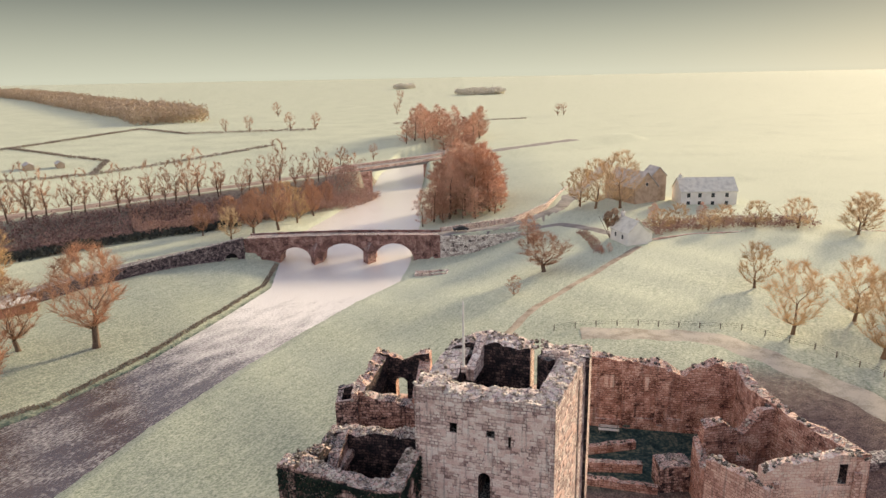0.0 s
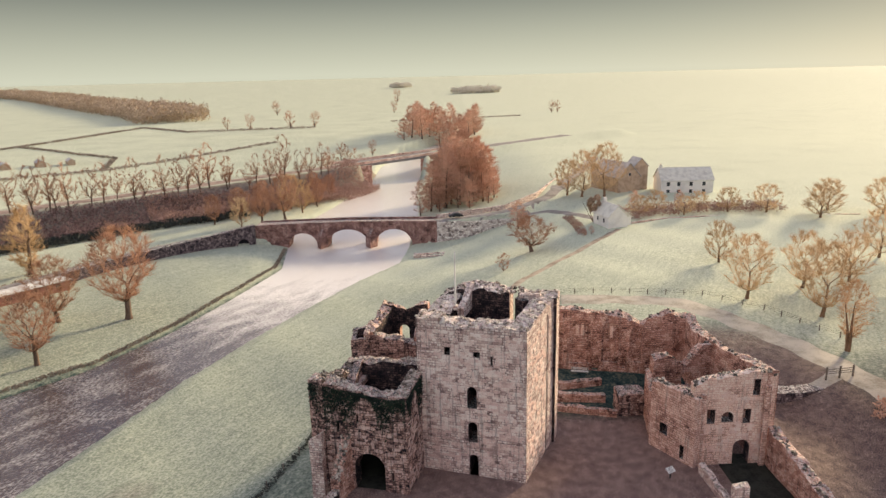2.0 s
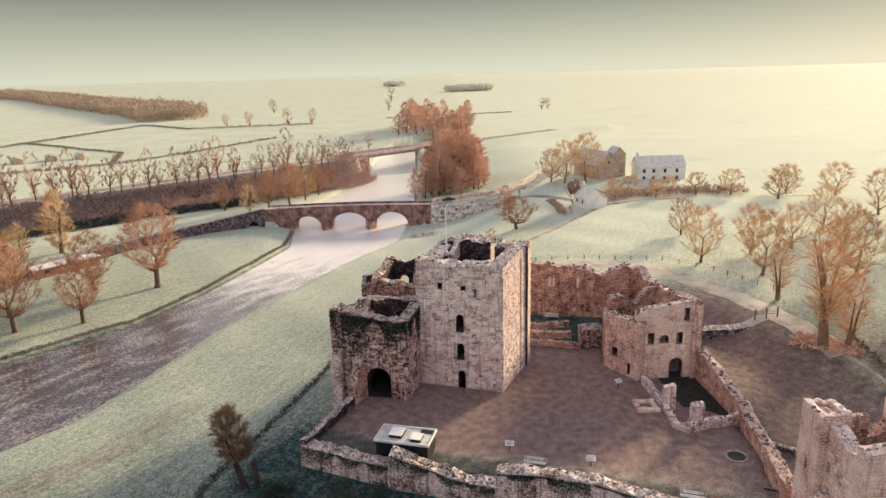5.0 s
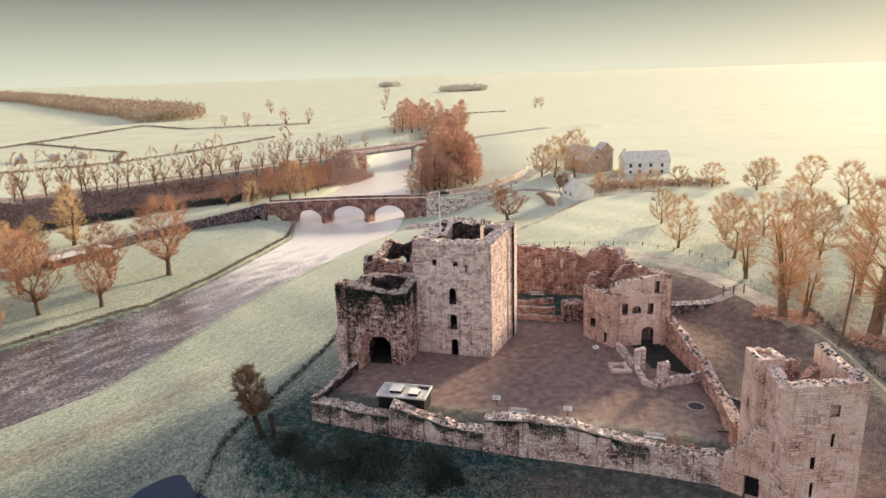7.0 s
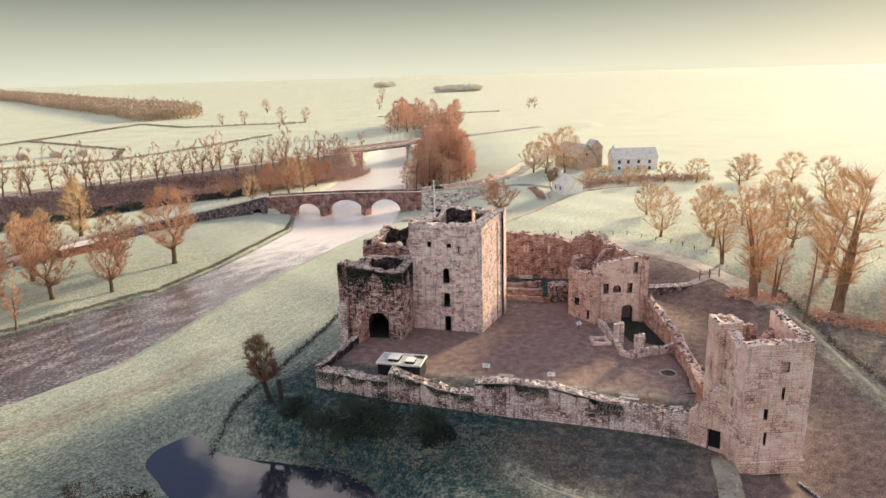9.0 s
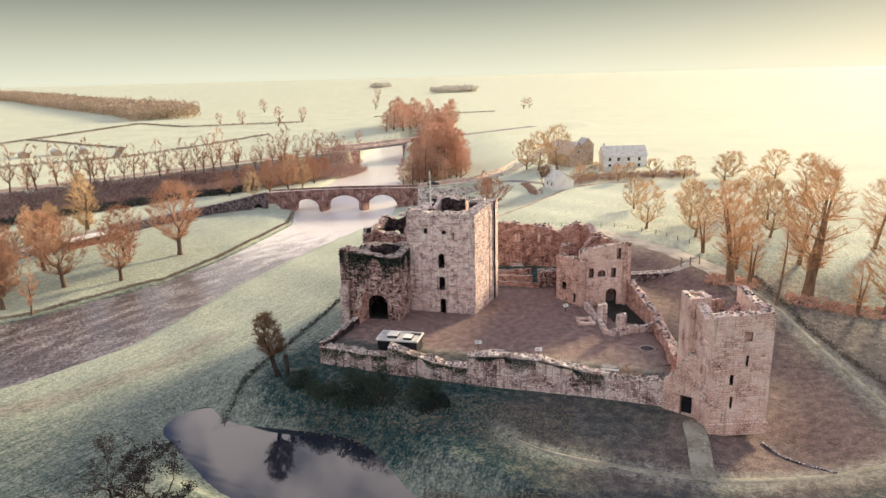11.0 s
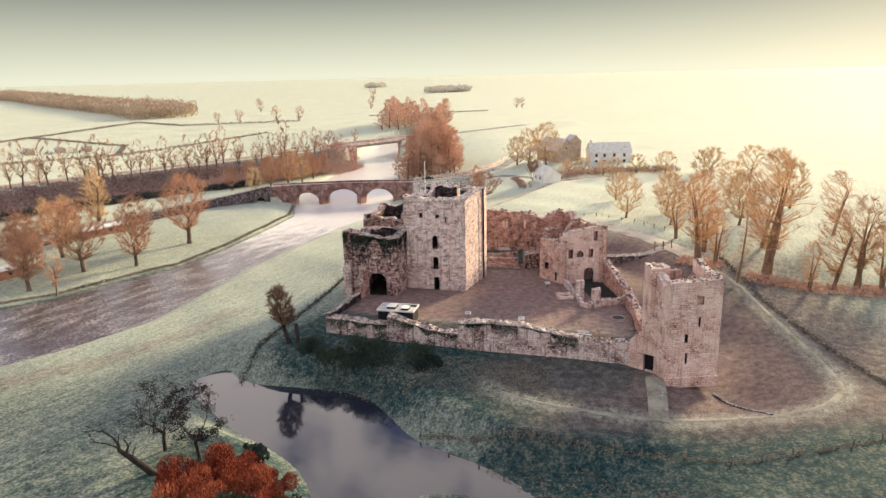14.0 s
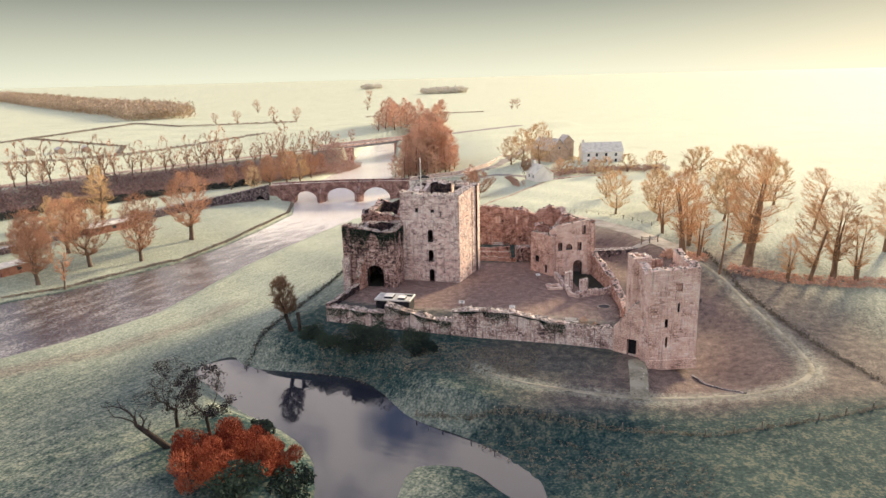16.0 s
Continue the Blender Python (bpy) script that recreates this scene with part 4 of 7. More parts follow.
for i, (a, b, t, th, sd, jg) in enumerate(((G(0, 0), G(GW, 0), [12.2, 11.9, 11.6, 11.3, 11.0, 11.2], 1.7, 51, 0.5), (G(GW, 0.02), G(GW + 0.2, 5.3), [11.1, 11.3, 11.5], 1.4, 53, 0.45),
                                           (G(1.0, 9.6), G(0, 0), [10.6, 10.2, 11.6, 12.1], 1.6, 55, 0.7), (G(9.6, 9.8), G(1.0, 9.4), [11.2, 11.0, 10.8], 1.5, 57, 0.5))):
    rubble(gate, a, b, th, t, sd, 120, 0.26, jg)
shade_inside(gf, GATE_CUTS)
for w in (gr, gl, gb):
    shade_inside(w)
# the wall-walk that closes the left half of the front block
part("wall_head", box(1.4, 3.6, 1.5, 8.0, 8.6, 9.4, 0.1, Matrix.Translation((-16.5, 3.2, 0)) @ pose(0, 0, 0, 0, 0, -12)), GATE_STONE, gate)
# slab added over the passage to block daylight and keep the arch dark
part("vault", box(3.6, GW - 1.2, 1.5, 9.0, 5.2, 5.8, 0.1, Matrix.Translation((-16.5, 3.2, 0)) @ pose(0, 0, 0, 0, 0, -12)), SHADE_FLOOR, gate, "dark slab added to shut light out of the passage")
part("passage_floor", box(0.2, GW - 0.2, 0.3, 9.2, -0.5, 0.05, 0, Matrix.Translation((-16.5, 3.2, 0)) @ pose(0, 0, 0, 0, 0, -12)), SHADE_FLOOR, gate, "passage floor darkened for the shade inside")
# stub of the barbican beside the arch
stub = thing("barbican_stub", "overgrown stub of broken barbican wall", "ruined wall")
ruin_wall("pier", G(3.9, -2.6), G(4.4, 0.1), 1.1, -1.5, [2.2, 4.6, 6.4], RED_STONE, stub, "", 0.7, 61, 0.4, 0.14)
rubble(stub, G(3.9, -2.6), G(4.4, 0.1), 1.1, [2.2, 4.6, 6.4], 61, 60, 0.25, 0.7)
ruin_wall("pier", G(0.0, -0.9), G(1.4, -0.9), 0.9, -4.0, [5.5, 6.5], STONE, stub, "", 0.4, 63, 0.4, 0.1)

inner = thing("inner_gatehouse", "ruined inner gatehouse block with red broken walls", "gatehouse")
inner_walls = run_wall(inner, [(-12.2, 15.6), (-5.8, 15.0)], 1.3, -1.0, [[12.3, 11.6, 11.2]], GATE_STONE, 71, 0.6)
inner_walls += run_wall(inner, [(-5.0, 15.6), (-4.6, 23.6), (-10.6, 24.6), (-12.4, 15.8)], 1.3, -1.0, [[11.6, 12.0, 13.2], [13.4, 12.6, 13.6], [13.4, 12.4, 12.6]], RED_STONE, 73, 0.8, cuts={0: [(4.0, 8.5, 1.2, 2.2, True)], 1: [(3.2, 8.0, 1.3, 2.6, True)]})
inner_walls += run_wall(inner, [(-13.8, 14.8), (-11.6, 14.8), (-11.6, 17.2), (-13.8, 17.2), (-13.8, 14.8)], 0.6, -2.0, [[11.8, 12.2], [12.6, 12.8], [12.8, 12.4], [12.4, 11.8]], GATE_STONE, 78, 0.4)
inner_walls += run_wall(inner, [(-4.4, 13.6), (-5.6, 11.0)], 1.2, -1.0, [[13.8, 12.2]], GATE_STONE, 84, 0.7)
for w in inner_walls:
    shade_inside(w)

# ---- the curtain to the south and west ----
south = thing("south_curtain_wall", "long low broken curtain wall, pale and lichened", "castle wall")
sw = run_wall(south, [(-18.4, -10.2), (-7.6, -15.4), (3.7, -18.6), (13, -21.2), (21.6, -24.2), (30.2, -27.2)], 1.6, -3.9,
         [[0.5, 0.7, 0.6, 0.9], [2.4, 1.4, 0.4, 0.2], [1.9, 2.3, 2.4, 2.3], [2.3, 1.9, 1.5, 1.2], [1.0, 0.9, 1.0, 1.2]], CURTAIN_STONE, 91, 0.45, 9.0, 0.24)
west = thing("west_curtain_wall", "low dark broken curtain wall beside the gatehouse", "castle wall")
for w in run_wall(west, [(-13.6, 1.6), (-18.4, -10.0)], 0.9, -4.2, [[1.6, 1.2, 1.0, 1.0]], GATE_STONE, 101, 0.35, 7.0, 0.22):
    shade_inside(w)
east = thing("east_curtain_wall", "ruined curtain wall stepping down beside the ditch", "castle wall")
run_wall(east, [(32.0, -23.8), (33.9, -15.5), (34.8, -6), (33.9, 6)], 1.3, -3.0, [[3.2, 2.4, 2.0], [1.9, 2.0, 2.6], [2.6, 3.6, 4.6]], RED_STONE, 111, 0.45, 3.0, 0.28)

cause = thing("causeway", "pale stone causeway across the ditch", "causeway")
run_wall(cause, [(34.5, 20.8), (44, 21.2), (53, 23.4)], 2.2, -3.2, [[0.9, 0.9], [0.9, 1.0]], LANE_STONE, 116, 0.1, 0.6, 0.16, cell=0.8)
bankw = thing("low_wall", "low retaining wall curving through the ditch", "low wall")
run_wall(bankw, [(36.0, -9.5), (40, -11.5), (45, -9.0), (50, -7.5)], 0.7, -4.0, [[-0.9, -1.2], [-1.2, -1.3], [-1.3, -1.2]], LANE_STONE, 119, 0.15, 1.5, 0.2, cell=0.8)

# black sheet laid as the deep shade inside the east range
floor = mesh_part("earth_floor", [(x, y, 0.06) for x, y in ((27.6, 8.4), (27.7, 2.5), (28.3, -2.2), (30.5, -3.0), (33.4, -5.4), (33.2, 0), (32.8, 8.0))], [(0, 1, 2, 3, 4, 5, 6)], SHADE_FLOOR)
tagged(floor, "black sheet for the shade on the east range floor", "floor", kind="structure")

# ---- the corner tower ----
tower = thing("corner_tower", "square sandstone corner tower with slit windows, roofless", "castle tower")
T = frame_axes((31.9, -32.7), 3)
TW, TD = 7.3, 7.0
tf = ruin_wall("wall", T(0, 0), T(TW, 0), 1.3, -3.2, [12.0, 12.2, 12.1, 12.3], PALE_STONE, tower, "front wall", 0.3, 121, 0.4, 0.04)
TOWER_CUTS = [(4.2, 8.8, 1.0, 1.2, False), (4.3, 5.6, 0.3, 1.4, False), (2.6, 3.3, 0.45, 1.3, False), (2.75, 0.2, 0.3, 1.6, False)]
carve(tf, TOWER_CUTS)
shade_inside(tf, TOWER_CUTS)
ruin_wall("wall", T(TW, 0.02), T(TW, TD), 1.3, -3.2, [12.4, 12.6, 13.2], PALE_STONE, tower, "", 0.5, 124, 0.45, 0.05)
ruin_wall("wall", T(TW, TD), T(0, TD), 1.3, -3.2, [12.8, 10.2, 9.6, 11.6], RED_STONE, tower, "", 0.6, 126, 0.45, 0.07)
tl = ruin_wall("wall", T(0, TD), T(0, 0.02), 1.3, -3.2, [12.3, 11.8, 11.0, 12.0], PALE_STONE, tower, "", 0.4, 128, 0.45, 0.05)
carve(tl, [(4.6, 3.8, 0.6, 1.2, True), (2.4, 7.2, 0.5, 1.3, False)])
TM = Matrix.Translation((31.9, -32.7, 0)) @ pose(0, 0, 0, 0, 0, 3)
part("blocked_window", box(3.68, 4.72, 0.22, 0.5, 8.78, 10.02, 0.02, TM), RED_STONE, tower, "red stone filling a blocked window")
part("tower_floor", box(1.0, TW - 1.0, 1.0, TD - 1.0, 6.4, 6.8, 0, Matrix.Translation((31.9, -32.7, 0)) @ pose(0, 0, 0, 0, 0, 3)), SHADE_FLOOR, tower, "inner floor darkened for the shade inside")
for i, (a, b, t, sd, jg) in enumerate(((T(0, 0), T(TW, 0), [12.0, 12.2, 12.1, 12.3], 121, 0.3), (T(TW, 0), T(TW, TD), [12.4, 12.6, 13.2], 124, 0.5), (T(TW, TD), T(0, TD), [12.8, 10.2, 9.6, 11.6], 126, 0.6), (T(0, TD), T(0, 0), [12.3, 11.8, 11.0, 12.0], 128, 0.4))):
    rubble(tower, a, b, 1.3, t, sd, 60, 0.22, jg)
run_wall(tower, [(30.9, -27.6), (33.6, -27.4), (33.6, -24.4), (30.9, -24.4), (30.9, -27.6)], 0.65, -3.0, [[12.4, 12.7], [12.7, 12.5], [12.4, 12.6], [12.6, 12.4]], PALE_STONE, 131, 0.2, name="turret_wall",
         cuts={3: [(1.6, 6.4, 0.4, 1.3, False)]})
run_wall(tower, [(33.6, -26.9), (35.6, -26.6), (35.6, -24.6)], 0.6, 6.0, [[12.2, 12.0], [12.0, 11.2]], RED_STONE, 136, 0.3, name="turret_wall")
part("plinth", box(-0.18, TW + 0.18, -0.22, 0.1, -3.3, -1.7, 0.08, Matrix.Translation((31.9, -32.7, 0)) @ pose(0, 0, 0, 0, 0, 3)), PALE_STONE, tower, "sloping stone plinth")
porch = thing("postern_wall", "sloping broken wall with a dark postern doorway", "castle wall")
pw = ruin_wall("wall", (28.4, -27.0), (32.0, -29.6), 1.2, -3.4, [1.6, 3.4, 5.6, 6.4], PALE_STONE, porch, "", 0.35, 141, 0.4, 0.06)
carve(pw, [(2.9, -2.6, 1.5, 2.6, False)])
rubble(porch, (28.4, -27.0), (32.0, -29.6), 1.2, [1.6, 3.4, 5.6, 6.4], 141, 50, 0.25, 0.35)
part("door", box(2.2, 3.6, 0.75, 0.85, -2.6, 0.0, 0, Matrix.Translation((28.4, -27.0, 0)) @ pose(0, 0, 0, 0, 0, math.degrees(math.atan2(-2.6, 3.6)))), DARK_TIMBER, porch, "dark boarded door")

ramp = thing("ramp", "raised grassy ramp down from the postern", "ramp")
run_wall(ramp, [(29.7, -30.9), (28.3, -36.4), (26.7, -42.3)], 2.5, -6.0, [[ground_at(30.8, -31) + 0.5, ground_at(29.5, -36.5) + 0.55], [ground_at(29.5, -36.5) + 0.55, ground_at(28, -42) + 0.15]], TRACK, 145, 0.12, 0.4, 0.14, "bank", cell=0.7)
edging = thing("stone_edging", "curved low stone edging beside the tower", "low wall")
run_wall(edging, [(38.6, -33.0), (39.3, -36.2), (40.5, -39.0), (42.6, -41.6)], 0.35, -6.0, [[ground_at(38.6, -33) + 0.2, ground_at(39.3, -36.2) + 0.22], [ground_at(39.3, -36.2) + 0.22, ground_at(40.5, -39) + 0.2], [ground_at(40.5, -39) + 0.2, ground_at(42.6, -41.6) + 0.12]], LANE_STONE, 148, 0.1, 1.0, 0.14, cell=0.6)

# ---- the eastern ranges ----
chapel = thing("east_range", "ruined two-storey range of red and pale sandstone", "ruined building")
wA = ruin_wall("wall", (21.2, 10.6), (24.6, 5.4), 1.1, -0.5, [8.1, 8.4, 8.3, 8.2], PINK_STONE, chapel, "", 0.4, 151, 0.4, 0.08)
carve(wA, [(2.0, 2.2, 1.1, 1.3, False), (4.6, 0.4, 0.5, 1.6, False)])
shade_inside(wA, [(2.0, 2.2, 1.1, 1.3), (4.6, 0.4, 0.5, 1.6)])
wB = ruin_wall("wall", (24.4, 6.0), (33.2, 6.3), 1.2, -0.8, [9.4, 10.3, 10.7, 10.9, 11.0, 10.8], PALE_STONE, chapel, "patched pale south wall", 0.35, 153, 0.4, 0.07)
EAST_CUTS = [(2.0, 5.0, 0.85, 1.7, False), (3.8, 5.2, 1.3, 1.2, True), (5.9, 5.0, 0.8, 1.7, False), (6.7, 8.3, 0.7, 1.9, False), (5.6, -0.3, 1.8, 3.3, True)]
carve(wB, EAST_CUTS)
shade_inside(wB, EAST_CUTS)
for s0, s1, top in ((0.75, 1.25, 8.6), (7.5, 8.1, 9.6)):
    part("buttress", box(24.4 + s0, 24.4 + s1, 5.72, 6.12, -0.5, top, 0.06), PINK_STONE, chapel, "shallow red stone buttress")
rubble(chapel, (24.4, 6.0), (33.2, 6.3), 1.2, [9.4, 10.3, 10.7, 10.9, 11.0, 10.8], 153, 80, 0.28, 0.35)
rubble(chapel, (21.2, 10.6), (24.6, 5.4), 1.1, [8.1, 8.4, 8.3, 8.2], 151, 60, 0.28, 0.4)
run_wall(chapel, [(33.4, 6.4), (32.6, 12.5), (31.0, 19.0), (31.6, 27.6)], 1.3, -2.0, [[10.9, 10.6, 10.2], [10.2, 9.8, 10.1], [10.0, 9.0, 9.6]], RED_STONE, 157, 0.5)
run_wall(chapel, [(30.8, 18.2), (22.8, 17.2)], 1.1, -0.5, [[9.8, 9.4, 7.0, 8.8, 8.2]], RED_STONE, 163, 0.6, cuts={0: [(3.6, 4.0, 1.6, 2.2, True)]})
run_wall(chapel, [(22.4, 17.6), (21.4, 10.4)], 1.0, -0.5, [[6.4, 5.0, 7.2]], RED_STONE, 166, 0.7)
hall = thing("hall_wall", "tall red broken back wall of the great hall", "ruined wall")
hw = run_wall(hall, [(31.6, 28.2), (11.6, 31.6)], 1.4, -1.0, [[9.2, 9.9, 8.4, 9.4, 9.6, 10.1, 9.2]], RED_STONE, 171, 0.7)
carve(hw[0], [(15.2, 1.8, 3.0, 6.6, True), (11.0, 2.2, 2.4, 6.0, True), (18.5, 1.6, 1.8, 6.4, True), (7.6, 2.4, 1.6, 5.2, True), (13.0, 0.9, 0.9, 1.7, True), (9.2, 1.4, 0.8, 2.0, False), (5.0, 1.2, 0.9, 2.2, True)], None, 1.0)
HM2 = Matrix.Translation((31.6, 28.2, 0)) @ pose(0, 0, 0, 0, 0, math.degrees(math.atan2(31.6 - 28.2, 11.6 - 31.6)))
for s in (14.9, 15.6, 10.9):
    part("blocked_light", box(s - 0.22, s + 0.22, 0.9, 1.12, 5.8, 7.5, 0.04, HM2), PALE_STONE, hall, "pale stone filling a blocked window")
low = [([(11.4, 23.2), (18.6, 24.6)], [[1.7, 1.5]]), ([(11.4, 20.6), (18.2, 20.2)], [[1.5, 1.4]]), ([(11.2, 18.4), (18.9, 16.6)], [[1.1, 1.0]])]
for i, (pts, t) in enumerate(low):
    lw = thing("low_wall", "low stub of a ruined cross wall", "low wall", "stubs in the hall")
    run_wall(lw, pts, 0.8, 0.0, t, RED_STONE, 181 + i * 3, 0.25, 4.0, 0.25)
nook = thing("wall_stub", "broken end of a red stone wall", "ruined wall")
run_wall(nook, [(19.2, 17.0), (22.6, 17.2)], 2.6, -0.2, [[2.9, 3.2, 3.0]], GATE_STONE, 191, 0.25)
foot = thing("low_wall", "low foundation walls of a vanished range", "low wall", "foundations in the court")
run_wall(foot, [(24.9, 4.6), (25.6, -2.4), (25.5, -7.2), (26.8, -8.4), (33.8, -6.6)], 0.7, -0.3, [[1.2, 0.8], [0.9, 0.8], [0.7, 0.9], [1.1, 1.3]], STONE, 195, 0.3, 4.0, 0.25)
foot2 = thing("low_wall", "square stone foundation in the turf", "low wall", "foundations in the court")
run_wall(foot2, [(22.4, -0.6), (22.3, -3.4), (25.2, -3.4), (25.0, -0.5), (22.4, -0.6)], 0.55, -0.3, [[0.45, 0.4]] * 4, PALE_STONE, 201, 0.15, 3.0, 0.2)
for i, (x, y, w, h) in enumerate(((26.4, -3.0, 1.4, 3.4), (28.2, -7.8, 1.4, 3.2))):
    pl = thing("stone_pillar", "stump of a masonry pillar in the ruin", "pillar", "stumps of pillars")
    run_wall(pl, [(x - w / 2, y), (x + w / 2, y)], 1.0, -0.3, [[h - 0.2, h]], STONE, 211 + i, 0.25, 6.0, 0.22, cell=0.35)


# ---- the old bridge ----
bridge = thing("stone_bridge", "three-arched red sandstone bridge over the river", "bridge")
body = ruin_wall("body", (-60, 130.4), (-7, 130.4), 6.2, -7.6, [0.3, 0.55, 0.75, 0.8, 0.75, 0.65, 0.5], BRIDGE_STONE, bridge, "arched body of red sandstone", 0.06, 221, 1.0, 0.05)
carve(body, [(13.7, -8.0, 8.6, 6.1, 3.7), (27.0, -8.0, 11.9, 7.05, 4.5), (40.4, -8.0, 10.6, 6.9, 4.5)], 7.0)
for y in (130.35, 136.3):
    run_wall(bridge, [(-60, y), (-33, y), (-7, y)], 0.42, -1.0, [[0.7, 1.15, 1.4], [1.4, 1.3, 1.1]], BRIDGE_STONE, 225 + int(y) % 7, 0.08, 2.0, 0.2, "parapet", cell=1.2)
for x, w in ((-40.6, 1.6), (-26.2, 1.8)):
    bm = bmesh.new()
    ring = [(-w, 0.3), (0, -2.6), (w, 0.3)]
    lo = [bm.verts.new((x + p, 130.3 + q, -7.6)) for p, q in ring]
    hi = [bm.verts.new((x + p * 0.9, 130.3 + q * 0.9, -2.6)) for p, q in ring]
    tip = [bm.verts.new((x + p * 0.5, 130.5 + max(q, -0.2), -0.6)) for p, q in ring]
    for A, B in ((lo, hi), (hi, tip)):
        for i in range(2):
            bm.faces.new((A[i], A[i + 1], B[i + 1], B[i]))
        bm.faces.new((A[2], A[0], B[0], B[2]))
    bm.faces.new(tip)
    bm.faces.new(lo[::-1])
    bmesh.ops.recalc_face_normals(bm, faces=bm.faces[:])
    part("cutwater", bm, BRIDGE_STONE, bridge, "pointed cutwater of a pier")
approach = thing("retaining_wall", "stone retaining wall of the lane with a culvert", "wall")
run_wall(approach, [(-118.0, 58.2), (-104.3, 85.4), (-89.8, 107.6), (-74.5, 122.0), (-59.9, 129.9)], 1.7, -6.8, [[-3.9, -3.2], [-3.2, -2.3], [-2.3, -1.2], [-1.2, 1.0]], LANE_STONE, 231, 0.12, 1.5, 0.22, cuts={3: [(13.1, -5.4, 3.4, 2.5, True)]}, deep=1.3, cell=0.9)
# black slab set in the recess as the darkness inside the culvert
part("culvert", box(11.2, 15.0, 1.15, 1.25, -5.6, -2.7, 0, Matrix.Translation((-74.5, 122.0, 0)) @ pose(0, 0, 0, 0, 0, math.degrees(math.atan2(7.9, 14.6)))), DARK_TIMBER, approach, "black slab standing in for the shade in a culvert")
app2 = thing("field_wall", "pale dry stone wall beside the lane", "wall")
run_wall(app2, [(-7, 130.6), (3.2, 132.6), (17.0, 140.8)], 0.7, -5.4, [[0.7, 0.2], [0.2, -0.9]], FIELD_STONE, 237, 0.15, 2.0, 0.26, cell=0.9)
nw = thing("field_wall", "dry stone wall along the far side of the lane", "wall")
run_wall(nw, [(-7, 137), (14, 148.5), (26, 168), (43, 216), (62, 272)], 0.5, -0.5, [[1.6, 1.8], [1.8, 2.1], [2.1, 2.1], [2.1, 2.1]], STONE, 241, 0.15, 1.0, 0.25, cell=1.5)

# ---- the road bridge beyond ----
far_bridge = thing("road_bridge", "flat road bridge on stone abutments far up the river", "bridge")
M = Matrix.Translation((-29.5, 263.5, 0)) @ pose(0, 0, 0, 0, 0, 45.8)
part("deck", box(-27, 27, -6.2, 6.2, 2.3, 3.4, 0.1, M), ROAD_MAT, far_bridge)
for y in (-6.2, 6.0):
    part("parapet", box(-34, 34, y, y + 0.35, 3.4, 4.5, 0.03, M), PALE_STONE, far_bridge)
for x0, x1 in ((-44, -21.5), (21.5, 32)):
    part("abutment", box(x0, x1, -7.2, 7.2, -7.5, 2.9, 0.1, M), RED_STONE, far_bridge, "dark stone abutment")


